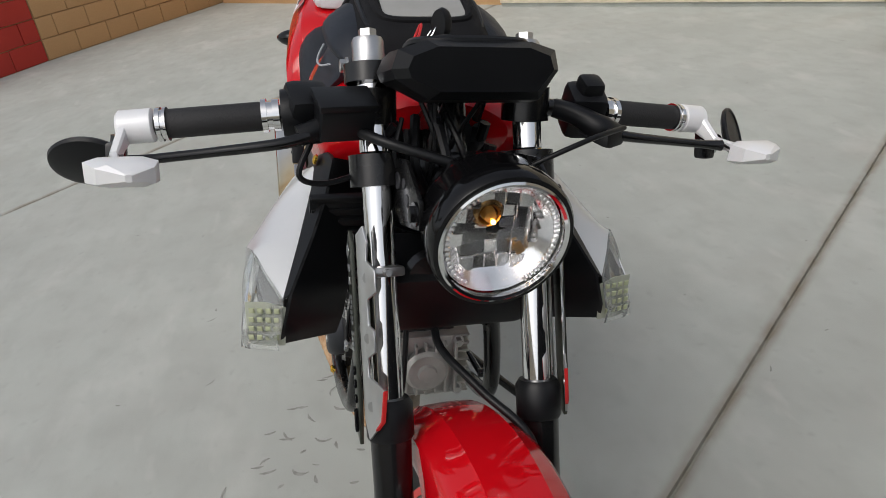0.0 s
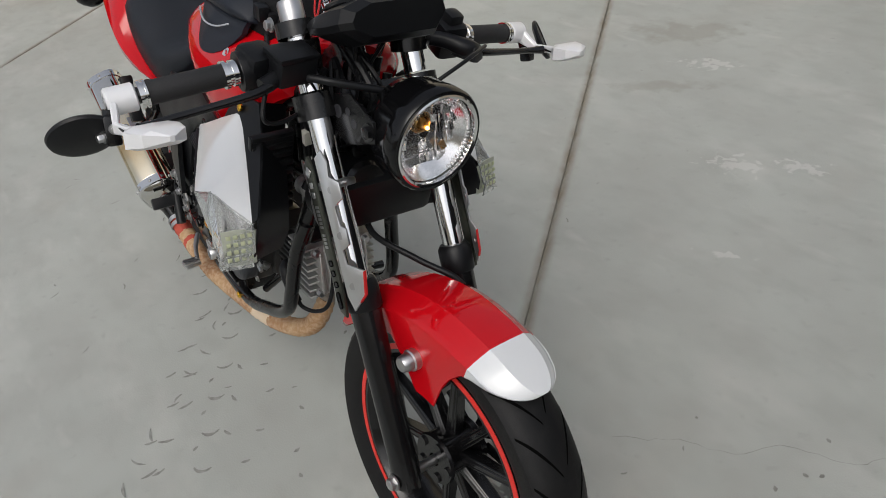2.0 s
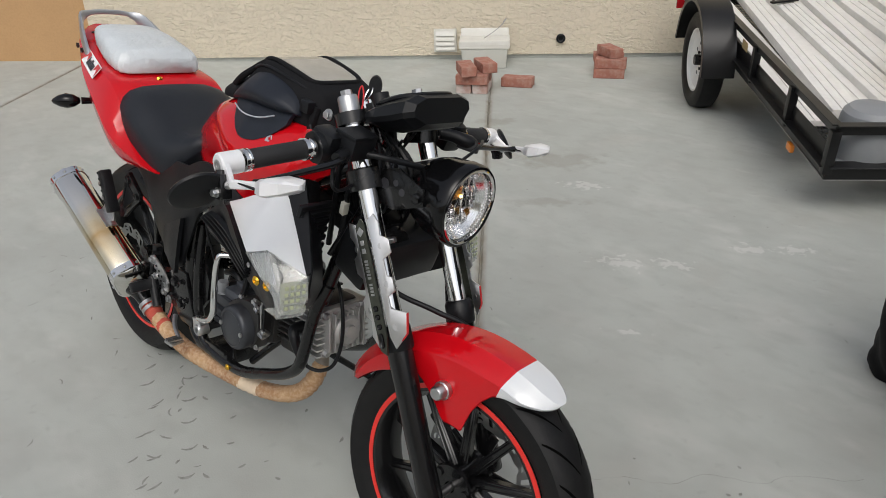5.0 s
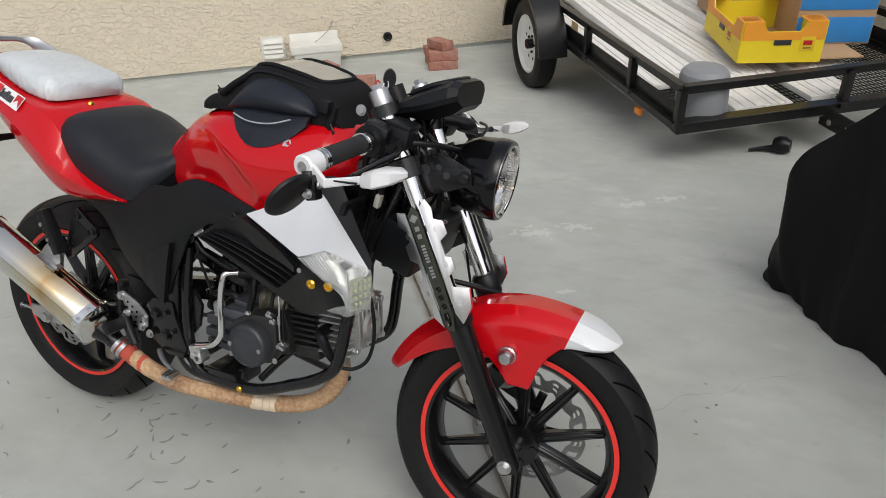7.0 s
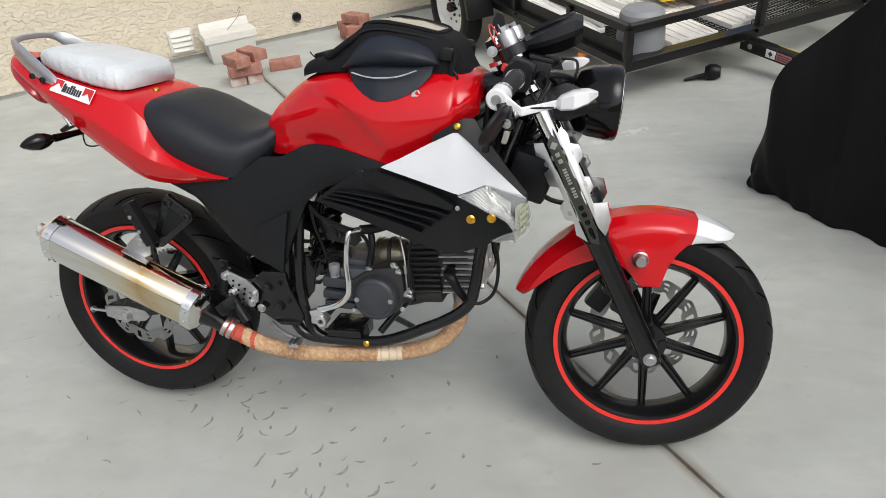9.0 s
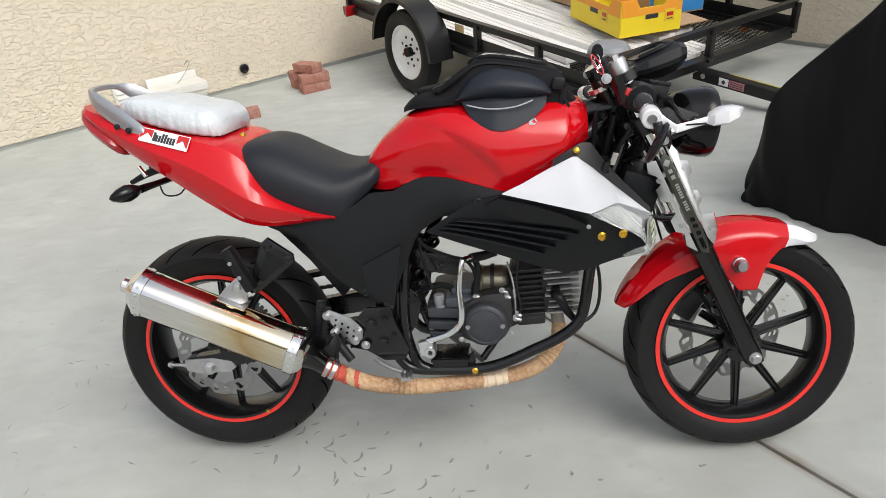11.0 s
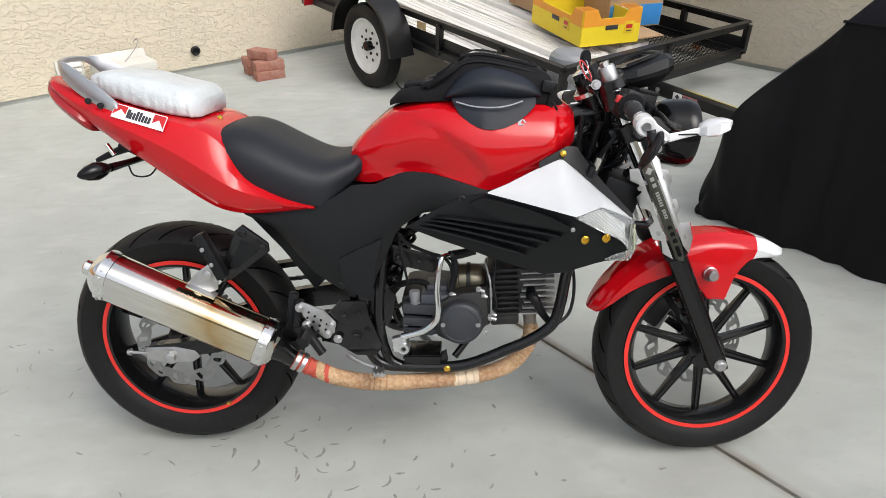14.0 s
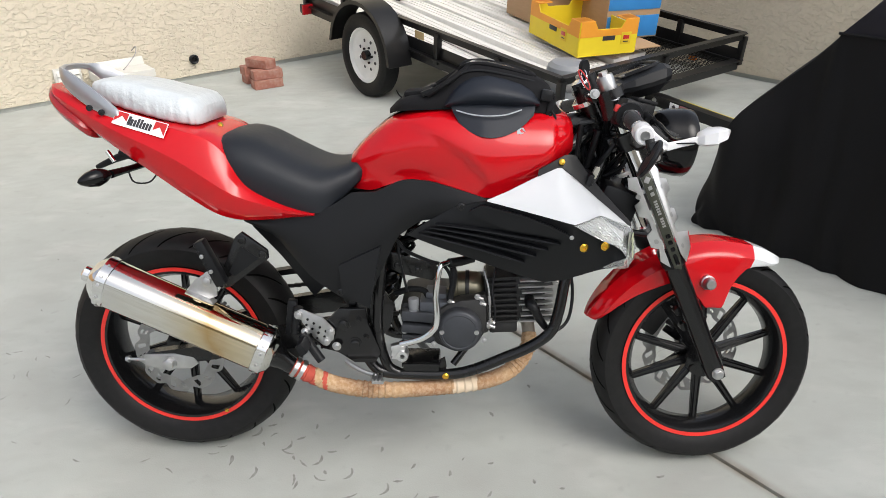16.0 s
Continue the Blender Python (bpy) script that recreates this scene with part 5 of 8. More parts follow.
for x, z, y in ((-0.247, 0.506, -0.150), (0.033, 0.712, -0.158)):
    lathe([(0, 0), (0.009, 0), (0.009, 0.003), (0.005, 0.004), (0.0045, 0.002), (0, 0.002)], 16, fb, aim((x, y, z), (x, y - 1, z)))
both_pieces("cover_screw", fb, BLACK_STEEL, bike)

# fairings, one a side: black lower panel, white upper panel, clear lamp at the front corner
black = sheet([(-0.035, -0.151, 0.676), (0.015, -0.158, 0.705), (0.088, -0.179, 0.727), (0.18, -0.216, 0.712), (0.271, -0.254, 0.694), (0.33, -0.252, 0.672), (0.385, -0.238, 0.640)],
              [(-0.094, -0.149, 0.637), (-0.025, -0.150, 0.610), (0.046, -0.155, 0.587), (0.106, -0.165, 0.569), (0.166, -0.175, 0.552), (0.217, -0.182, 0.539), (0.262, -0.205, 0.553), (0.33, -0.240, 0.590), (0.382, -0.252, 0.606)], None, 0.005, 34, 9, swell=0.008)
both("fairing", black, BLACK_PLASTIC, bike, "matt black lower fairing with louvres", angle=30)


def fair_y(x, z):
    top = lerp_table([(-0.10, -0.150), (0.00, -0.158), (0.088, -0.179), (0.18, -0.216), (0.271, -0.254), (0.33, -0.252), (0.385, -0.238), (0.43, -0.215)], x)[0]
    low = lerp_table([(-0.10, -0.150), (0.046, -0.155), (0.106, -0.165), (0.166, -0.175), (0.217, -0.184), (0.262, -0.207), (0.33, -0.242), (0.382, -0.252), (0.42, -0.235)], x)[0]
    f = min(1.0, max(0.0, (z - 0.55) / 0.15))
    return low + (top - low) * f - 0.005 - 0.005 * math.sin(math.pi * f)


for k in range(4):
    louvre = bmesh.new()
    a0, a1 = (-0.028 - 0.012 * k, 0.668 - 0.0075 * k), (0.246 - 0.024 * k, 0.648 - 0.0185 * k)
    rings = []
    for j in range(9):
        x, z = a0[0] + (a1[0] - a0[0]) * j / 8, a0[1] + (a1[1] - a0[1]) * j / 8
        p = Vector((x, fair_y(x, z) - 0.001, z))
        h = 0.0035 + 0.0035 * j / 8 if 0 < j < 8 else 0.001
        rings.append([p + Vector((0, 0.003, h)), p + Vector((0, -0.009, h * 0.3)), p + Vector((0, -0.0095, -h * 0.3)), p + Vector((0, 0.003, -h))])
    rings_mesh(louvre, rings)
    both("louvre", louvre, BLACK_PLASTIC, bike, "", angle=20)
rib = sheet([(0.078, 0.719), (0.16, 0.706), (0.22, 0.690), (0.262, 0.673)], [(0.050, 0.704), (0.064, 0.693), (0.128, 0.670), (0.19, 0.666), (0.256, 0.660)], lambda x, z: fair_y(x, z) - 0.010, 0.012, 14, 4)
both("fairing_rib", rib, BLACK_PLASTIC, bike, "", angle=20)
white = sheet([(0.088, -0.186, 0.729), (0.129, -0.184, 0.7465), (0.188, -0.172, 0.775), (0.246, -0.162, 0.801), (0.282, -0.170, 0.774), (0.328, -0.187, 0.7355), (0.37, -0.203, 0.7025), (0.397, -0.214, 0.681)],
              [(0.088, -0.187, 0.727), (0.15, -0.212, 0.717), (0.22, -0.240, 0.705), (0.272, -0.261, 0.696), (0.30, -0.256, 0.705), (0.326, -0.250, 0.715), (0.36, -0.236, 0.698), (0.396, -0.217, 0.680)], None, 0.005, 30, 7, swell=0.008)
both("fairing_panel", white, WHITE_PAINT, bike, "glossy white fairing panel")
trim = sheet([(0.200, -0.164, 0.7935), (0.233, -0.156, 0.811), (0.259, -0.146, 0.824), (0.281, -0.139, 0.8235), (0.309, -0.152, 0.784), (0.347, -0.174, 0.741), (0.400, -0.206, 0.688)],
             [(0.198, -0.172, 0.780), (0.227, -0.166, 0.792), (0.248, -0.163, 0.801), (0.270, -0.167, 0.785), (0.298, -0.177, 0.761), (0.334, -0.190, 0.731), (0.397, -0.214, 0.681)], None, 0.004, 22, 3)
both("fairing_trim", trim, BLACK_PLASTIC, bike)
inner = sheet([(0.281, -0.139, 0.8235), (0.309, -0.152, 0.784), (0.347, -0.174, 0.741), (0.400, -0.206, 0.688), (0.406, -0.218, 0.640), (0.395, -0.222, 0.612)],
              [(0.25, -0.085, 0.80), (0.27, -0.10, 0.76), (0.30, -0.115, 0.71), (0.33, -0.13, 0.66), (0.345, -0.14, 0.62), (0.33, -0.15, 0.58)], None, 0.004, 18, 4)
both("fairing_inner", inner, BLACK_PLASTIC, bike)
lamp = sheet([(0.271, -0.262, 0.694), (0.326, -0.252, 0.716), (0.362, -0.236, 0.699), (0.400, -0.216, 0.682), (0.412, -0.222, 0.638)],
             [(0.330, -0.266, 0.664), (0.352, -0.267, 0.656), (0.372, -0.268, 0.644), (0.382, -0.270, 0.630), (0.388, -0.272, 0.608)], None, 0.003, 18, 6, swell=0.006)
a, b = both("fairing_lamp", lamp, CLEAR, bike, "clear plastic fairing lamp", angle=20)
fin = sheet([(0.336, -0.262, 0.604), (0.36, -0.268, 0.618), (0.385, -0.272, 0.628), (0.410, -0.228, 0.638)], [(0.345, -0.258, 0.599), (0.37, -0.262, 0.602), (0.386, -0.268, 0.604), (0.407, -0.226, 0.610)], None, 0.003, 12, 3)
c, d = both("lamp_fin", fin, CLEAR, bike, "", angle=20)
leds, ribs, board = [], [], bmesh.new()
for i in range(4):
    for j in range(4):
        p = Vector((0.3925, -0.259, 0.665)).lerp(Vector((0.404, -0.217, 0.667)), (i + 0.5) / 4) + Vector((0.001, -0.001, -0.0125)) * j
        leds.append(lathe([(0, 0), (0.0050, 0), (0.0046, 0.0012), (0.0030, 0.0018), (0, 0.0020)], 4, m=aim(p, p + Vector((0.94, -0.28, 0.05))) @ pose(0, 0, 0, 0, 45, 0)))
board = sheet([(0.386, -0.262, 0.674), (0.393, -0.238, 0.676), (0.400, -0.214, 0.670)], [(0.386, -0.262, 0.612), (0.393, -0.240, 0.610), (0.399, -0.218, 0.612)], None, 0.003, 8, 4)
back = sheet([(0.276, -0.252, 0.690), (0.326, -0.242, 0.708), (0.376, -0.252, 0.680)], [(0.330, -0.256, 0.662), (0.352, -0.257, 0.656), (0.376, -0.258, 0.648)], None, 0.003, 8, 3)
for k in range(8):
    f = k / 7
    p, q = Vector((0.283, -0.2575, 0.6935)).lerp(Vector((0.326, -0.249, 0.710)), f), Vector((0.332, -0.263, 0.664)).lerp(Vector((0.374, -0.262, 0.664)), f)
    ribs.append(tube([p, q], 0.0013, 6))
for i, lamp_ob in enumerate((a, b)):
    side_of = (lambda g: g.copy()) if i == 0 else flipped
    for g in ribs:
        part("lamp_rib", side_of(g), CHROME, lamp_ob)
    for g in leds:
        part("led", side_of(g), LED_GREEN, lamp_ob, "pale green-yellow LED")
    part("led_board", side_of(board), LAMP_BOARD, lamp_ob, "pale lamp board")
    part("lamp_back", side_of(back), LAMP_BACK, lamp_ob, "silver lamp backing")
for x, z in ((0.295, 0.644), (0.338, 0.650)):
    gold = lathe([(0, 0), (0.0095, 0), (0.0095, 0.002), (0.006, 0.005), (0.003, 0.005), (0.003, 0.003), (0, 0.003)], 18, m=aim((x, fair_y(x, z) - 0.001, z), (x + 0.15, fair_y(x, z) - 1, z)))
    both("fairing_bolt", gold, GOLD, bike, "gold anodised bolt")
small = lathe([(0, 0), (0.005, 0), (0.005, 0.002), (0, 0.003)], 12, m=aim((0.268, fair_y(0.268, 0.666) - 0.001, 0.666), (0.3, -1, 0.666)))
both("fairing_screw", small, ZINC, bike)
inside = box((0.28, 0.006, 0.03), (0.06, -0.120, 0.668), 0.002, (0, 14, 0))
both("inner_strut", inside, BLACK_PLASTIC, bike)
tb = lathe([(0, 0), (0.007, 0), (0.007, 0.003), (0.004, 0.005), (0, 0.005)], 14, m=aim((0.250, -0.158, 0.812), (0.250, -1, 1.10)))
both("tank_bolt", tb, GOLD, bike, "gold anodised bolt")

# ---- frame, engine, exhaust ----
for s in (-1, 1):
    fr = tube([(0.30, s * 0.085, 0.60), (0.277, s * 0.10, 0.53), (0.262, s * 0.11, 0.445), (0.245, s * 0.113, 0.395), (0.20, s * 0.115, 0.358), (0.13, s * 0.117, 0.325), (0.06, s * 0.118, 0.295), (0.0, s * 0.118, 0.282), (-0.10, s * 0.118, 0.282), (-0.17, s * 0.118, 0.292), (-0.205, s * 0.118, 0.345)], 0.0135, 14, curve=5)
    part("cradle_tube", fr, BLACK_STEEL, bike, "glossy black lower frame tube")
    spar = tube([(0.33, s * 0.035, 0.86), (0.22, s * 0.08, 0.80), (0.05, s * 0.10, 0.74), (-0.12, s * 0.11, 0.66), (-0.19, s * 0.112, 0.55), (-0.21, s * 0.112, 0.38)], 0.018, 12, curve=4)
    part("frame_spar", spar, BLACK_STEEL, bike)
    down = tube([(0.36, s * 0.03, 0.80), (0.31, s * 0.06, 0.68), (0.285, s * 0.09, 0.56)], 0.016, 12)
    part("down_tube", down, BLACK_STEEL, bike)
    sub = tube([(-0.12, s * 0.10, 0.70), (-0.35, s * 0.10, 0.71), (-0.60, s * 0.08, 0.80), (-0.75, s * 0.05, 0.86)], 0.012, 10)
    part("subframe_tube", sub, BLACK_STEEL, bike)
    strut = tube([(-0.19, s * 0.105, 0.46), (-0.32, s * 0.105, 0.57), (-0.44, s * 0.10, 0.68)], 0.010, 10)
    part("subframe_strut", strut, BLACK_STEEL, bike)
    arm = bmesh.new()
    rings = []
    for x, z, h, y in ((-0.20, 0.40, 0.028, 0.10), (-0.30, 0.39, 0.030, 0.106), (-0.45, 0.365, 0.026, 0.112), (-0.60, 0.327, 0.020, 0.096), (-0.735, 0.306, 0.020, 0.092), (-0.75, 0.306, 0.016, 0.092)):
        rings.append([(x, s * y - 0.014, z - h), (x, s * y + 0.014, z - h), (x, s * y + 0.016, z), (x, s * y + 0.014, z + h), (x, s * y - 0.014, z + h), (x, s * y - 0.016, z)])
    rings_mesh(arm, rings)
    part("swingarm", arm, BLACK_STEEL, bike)
    adj = plate([(-0.735, 0.335), (-0.66, 0.338), (-0.612, 0.328), (-0.600, 0.312), (-0.62, 0.298), (-0.70, 0.296), (-0.735, 0.305)], 0.005, bevel=0.001, m=Matrix.Translation((0, s * 0.131, 0)))
    rod((-0.735, s * 0.128, 0.318), (-0.775, s * 0.128, 0.320), 0.004, 8, adj)
    bolt((-0.775, s * 0.128, 0.32), (-0.9, s * 0.128, 0.325), 0.007, 0.010, adj)
    part("axle_plate", adj, ZINC, bike, "zinc axle adjuster plate", Matrix.Translation((-0.018, -s * 0.022, -0.012)))
RA = (RX - 0.018, RZ - 0.002)
rax = rod((RA[0], -0.124, RA[1]), (RA[0], 0.145, RA[1]), 0.009, 14)
bolt((RA[0], -0.112, RA[1]), (RA[0], -0.3, RA[1]), 0.014, 0.013, rax)
part("rear_axle", rax, ZINC, bike, "zinc rear axle nut")
for s in (-1, 1):
    post = tube([(-0.150, s * 0.112, 0.60), (-0.162, s * 0.116, 0.50), (-0.168, s * 0.118, 0.40), (-0.150, s * 0.118, 0.31), (-0.120, s * 0.118, 0.285)], 0.0125, 12, curve=5)
    part("frame_post", post, BLACK_STEEL, bike, "glossy black frame post behind the engine")
    gusset = plate([(-0.235, 0.478), (-0.150, 0.492), (-0.128, 0.455), (-0.140, 0.400), (-0.172, 0.362), (-0.222, 0.352), (-0.245, 0.40)], 0.010, bevel=0.002, m=Matrix.Translation((0, s * 0.104, 0)))
    part("pivot_plate", gusset, BLACK_ALLOY, bike, "black swingarm pivot plate")
    part("pivot_bolt", bolt((-0.205, s * 0.112, 0.405), (-0.205, s * 1.0, 0.405), 0.013, 0.010), ZINC, bike)
loom_rng = random.Random(12)
neck = box((0.075, 0.060, 0.20), (0.335, 0.0, 0.765), 0.012, (0, -24, 0))
part("frame_neck", neck, BLACK_STEEL, bike, "black frame neck")
for k in range(16):
    y0, y1 = loom_rng.uniform(-0.075, 0.06), loom_rng.uniform(-0.085, 0.05)
    x0, z0 = loom_rng.uniform(0.27, 0.36), loom_rng.uniform(0.855, 0.895)
    x1, z1 = loom_rng.uniform(0.24, 0.36), loom_rng.uniform(0.62, 0.72)
    mid = (0.5 * (x0 + x1) + loom_rng.uniform(0.0, 0.05), 0.5 * (y0 + y1) + loom_rng.uniform(-0.02, 0.02), 0.5 * (z0 + z1))
    part("wiring_cable", tube([(x0, y0, z0), mid, (x1, y1, z1)], loom_rng.uniform(0.004, 0.0085), 8, 6), BLACK_PLASTIC, bike)
backbone = tube([(0.36, 0, 0.88), (0.2, 0, 0.86), (0.0, 0, 0.80), (-0.15, 0, 0.70)], 0.028, 12)
part("backbone", backbone, BLACK_STEEL, bike)
shock = bmesh.new()
coil = [(-0.185 + 0.10 * f + 0.027 * math.cos(2 * math.pi * 7 * f) * 0.9, 0.027 * math.sin(2 * math.pi * 7 * f), 0.43 + 0.2 * f) for f in (k / 140 for k in range(141))]
tube(coil, 0.006, 7, bm=shock)
part("shock_spring", shock, BLACK_ALLOY, bike, "black rear shock spring")
part("shock_body", rod((-0.195, 0, 0.40), (-0.08, 0, 0.66), 0.019, 14), BLACK_ALLOY, bike)
inner_hugger = sheet([(-0.42, 0.66), (-0.34, 0.60), (-0.27, 0.52)], [(-0.47, 0.64), (-0.40, 0.56), (-0.33, 0.46)], lambda x, z: -0.06, 0.12, 8, 3)
part("rear_hugger", inner_hugger, BLACK_PLASTIC, bike)

# engine
HEAD_ALLOY = shader("sand_cast_alloy", (0.50, 0.50, 0.48), 0.5, 0.55, second=(0.36, 0.36, 0.35), scale=40, bump=0.3, bump_scale=600)
case = bmesh.new()
plate([(-0.115, 0.452), (-0.06, 0.462), (0.0, 0.455), (0.02, 0.47), (0.09, 0.478), (0.105, 0.43), (0.10, 0.375), (0.04, 0.352), (-0.06, 0.345), (-0.11, 0.372), (-0.12, 0.42)], 0.18, case, bevel=0.012)
case.transform(Matrix.Translation((0, 0.01, 0)))
engine = part("engine", case, ENGINE_BLACK, bike, "grey and black horizontal single-cylinder engine")
cov = bmesh.new()
plate([(-0.035, 0.44), (0.0, 0.462), (0.03, 0.472), (0.07, 0.478), (0.092, 0.455), (0.094, 0.40), (0.07, 0.358), (0.0, 0.345), (-0.03, 0.36), (-0.045, 0.40)], 0.045, cov, bevel=0.010)
cov.transform(Matrix.Translation((0, -0.092, 0)))
part("clutch_housing", cov, ENGINE_BLACK, engine)
cov = bmesh.new()
for z, hi, y in ((0.428, 0.026, -0.094), (0.398, 0.022, -0.100), (0.372, 0.018, -0.096)):
    box((0.080, 0.036, hi), (-0.072, y, z), 0.005, (0, 4, 0), bm=cov)
part("gearbox_cover", cov, ENGINE_GREY, engine, "stepped grey gearbox cover")
disc_c = lathe([(0, -0.143), (0.046, -0.143), (0.049, -0.141), (0.052, -0.137), (0.0535, -0.131), (0.0535, -0.112), (0, -0.112)], 48, m=pose(0.027, 0, 0.404))
lathe([(0.040, -0.1436), (0.042, -0.1445), (0.044, -0.1436)], 48, disc_c, pose(0.027, 0, 0.404))
part("clutch_cover", disc_c, ENGINE_GREY, engine, "round grey clutch cover")
scr = bmesh.new()
for x, z in ((-0.014, 0.404), (0.068, 0.404)):
    lathe([(0, -0.1465), (0.0055, -0.1465), (0.006, -0.144), (0.0055, -0.142), (0, -0.142)], 12, scr, pose(x, 0, z))
for x, y, z in ((-0.105, -0.112, 0.392), (0.086, -0.114, 0.372), (-0.035, -0.118, 0.362)):
    bolt((x, y, z), (x, -1, z), 0.005, 0.005, scr)
pieces("engine_screw", scr, ZINC, engine)
top = box((0.074, 0.080, 0.026), (-0.032, -0.062, 0.450), 0.005, (0, 0, 0))
box((0.050, 0.060, 0.016), (-0.030, -0.050, 0.470), 0.005, (0, 4, 0), bm=top)
part("gearbox_top", top, shader("blue_grey_alloy", (0.085, 0.092, 0.108), 0.5, 0.3, second=(0.06, 0.065, 0.075), scale=30), engine, "blue-grey alloy block")
filler = lathe([(0, 0.034), (0.012, 0.034), (0.0135, 0.030), (0.0125, 0.010), (0.010, 0.006), (0.013, 0.004), (0.013, 0), (0, 0)], 18, m=pose(-0.083, -0.098, 0.438, 90, 0, 0))
part("oil_filler", filler, shader("grey_cap", (0.22, 0.23, 0.24), 0.4), engine, "grey oil filler cap")
lathe_m = pose(0.042, -0.03, 0.478, 0, 0, 90)
starter = lathe([(0, -0.044), (0.022, -0.043), (0.034, -0.036), (0.038, -0.026), (0.038, 0.020), (0.040, 0.022), (0.040, 0.032), (0.036, 0.036), (0, 0.038)], 28, m=lathe_m)
part("starter_motor", starter, shader("olive_metal", (0.24, 0.22, 0.16), 0.3, 0.75, second=(0.10, 0.09, 0.06), scale=25), engine, "dull olive metal starter motor")
strap_s = lathe([(0.0385, -0.008), (0.0415, -0.007), (0.0415, 0.001), (0.0385, 0.002)], 28, m=lathe_m, close=True)
part("starter_band", strap_s, ENGINE_BLACK, engine)
CYL = pose(0.09, 0.0, 0.450, 0, -3, 0)
part("cylinder", box((0.15, 0.108, 0.120), (0.072, 0, 0), 0.012), ENGINE_BLACK, engine, "black finned cylinder barrel", CYL)
part("cylinder_skirt", box((0.070, 0.118, 0.028), (0.040, 0, -0.072), 0.008), ENGINE_BLACK, engine, "", CYL)
for k in range(9):
    part("cooling_fin", box((0.072, 0.138, 0.0055), (0.040, 0, -0.052 + 0.0142 * k), 0.0015, seg=1), ENGINE_BLACK, engine, "", CYL)
part("cylinder_head", box((0.086, 0.100, 0.108), (0.122, 0, 0), 0.010), HEAD_ALLOY, engine, "bare alloy finned cylinder head", CYL)
for k in range(8):
    part("head_fin", box((0.084 - 0.004 * (k % 3), 0.144, 0.0045), (0.122 + 0.002 * (k % 3), 0, -0.052 + 0.0148 * k), 0.001, seg=1), HEAD_ALLOY, engine, "", CYL)
for k in range(7):
    part("head_fin", box((0.03, 0.0045, 0.09), (0.164, -0.048 + 0.016 * k, 0), 0.001, seg=1), HEAD_ALLOY, engine, "", CYL)
for y, z in ((-0.052, 0.044), (0.052, 0.044), (-0.052, -0.044), (0.052, -0.044)):
    part("head_nut", bolt((0.163, y, z), (0.3, y, z), 0.0075, 0.014), ZINC, engine, "", CYL)
rocker = lathe([(0, 0), (0.034, 0), (0.036, 0.004), (0.036, 0.014), (0.030, 0.020), (0.016, 0.021), (0.014, 0.027), (0, 0.028)], 28, m=CYL @ aim((0.165, 0.0, 0.0), (0.3, 0.0, 0.0)))
part("head_cap", rocker, HEAD_ALLOY, engine, "round alloy head cap")
plug = tube([(0.196, -0.060, 0.458), (0.196, -0.088, 0.457), (0.205, -0.097, 0.448), (0.220, -0.096, 0.418), (0.236, -0.090, 0.394)], [0.013, 0.014, 0.012, 0.010, 0.008], 12, curve=4)
part("plug_cap", plug, BLACK_PLASTIC, engine, "black spark plug cap")
plug = tube([(0.234, -0.090, 0.398), (0.246, -0.086, 0.386), (0.268, -0.070, 0.382), (0.292, -0.055, 0.402), (0.302, -0.045, 0.45), (0.297, -0.04, 0.51), (0.275, -0.035, 0.57), (0.24, -0.03, 0.60)], 0.0042, 10, curve=6)
part("spark_lead", plug, BLACK_PLASTIC, engine, "black spark plug lead")
tray = box((0.088, 0.090, 0.040), (-0.066, -0.080, 0.294), 0.005)
box((0.092, 0.010, 0.008), (-0.066, -0.128, 0.311), 0.002, bm=tray)
plate([(-0.022, 0.318), (-0.008, 0.326), (-0.004, 0.300), (-0.014, 0.276), (-0.024, 0.276)], 0.006, tray, bevel=0.001, m=Matrix.Translation((0, -0.112, 0)))
part("lower_bracket", tray, BLACK_STEEL, engine, "black box bracket under the gearbox")
gb3 = lathe([(0, 0), (0.008, 0), (0.008, 0.003), (0.005, 0.006), (0, 0.006)], 14, m=aim((-0.006, -0.131, 0.284), (-0.006, -1, 0.284)))
part("cradle_bolt", gb3, GOLD, engine, "gold anodised bolt")
carb = lathe([(0, -0.028), (0.020, -0.028), (0.022, -0.016), (0.018, 0.02), (0.022, 0.024), (0.022, 0.034), (0, 0.035)], 20, m=pose(0.115, 0.01, 0.560, 0, 0, 90))
box((0.034, 0.034, 0.046), (0.115, 0.01, 0.545), 0.006, bm=carb)
part("carburettor", carb, ALLOY, engine)
intake = tube([(0.135, 0.01, 0.555), (0.16, 0.005, 0.548), (0.18, 0, 0.525), (0.185, 0, 0.50)], 0.016, 12, curve=4)
part("intake_pipe", intake, BLACK_PLASTIC, engine)
clipz = bmesh.new()
for x, y, z, q in ((0.005, -0.100, 0.467, 0.010), (0.070, -0.108, 0.480, 0.014), (0.080, -0.108, 0.466, 0.010), (0.096, -0.108, 0.409, 0.016), (0.104, -0.106, 0.418, 0.008)):
    bolt((x, y, z), (x, -1, z + 0.05), 0.0055, 0.008, clipz)
    rod((x, y - 0.004, z), (x + q, y - 0.006, z - 0.004), 0.0042, 8, clipz)
    rod((x + 0.002, y + 0.012, z - 0.010), (x, y, z), 0.006, 8, clipz)
pieces("hose_clip", clipz, ZINC, engine, "bright cable ends and studs")
wire = tube([(0.084, -0.090, 0.545), (0.096, -0.104, 0.50), (0.099, -0.110, 0.462), (0.099, -0.110, 0.425)], 0.0022, 7, 4)
rod((0.098, -0.1095, 0.482), (0.099, -0.110, 0.462), 0.004, 10, wire)
part("clutch_cable", wire, ZINC, engine, "thin clutch cable with a bright adjuster")
loom = bmesh.new()
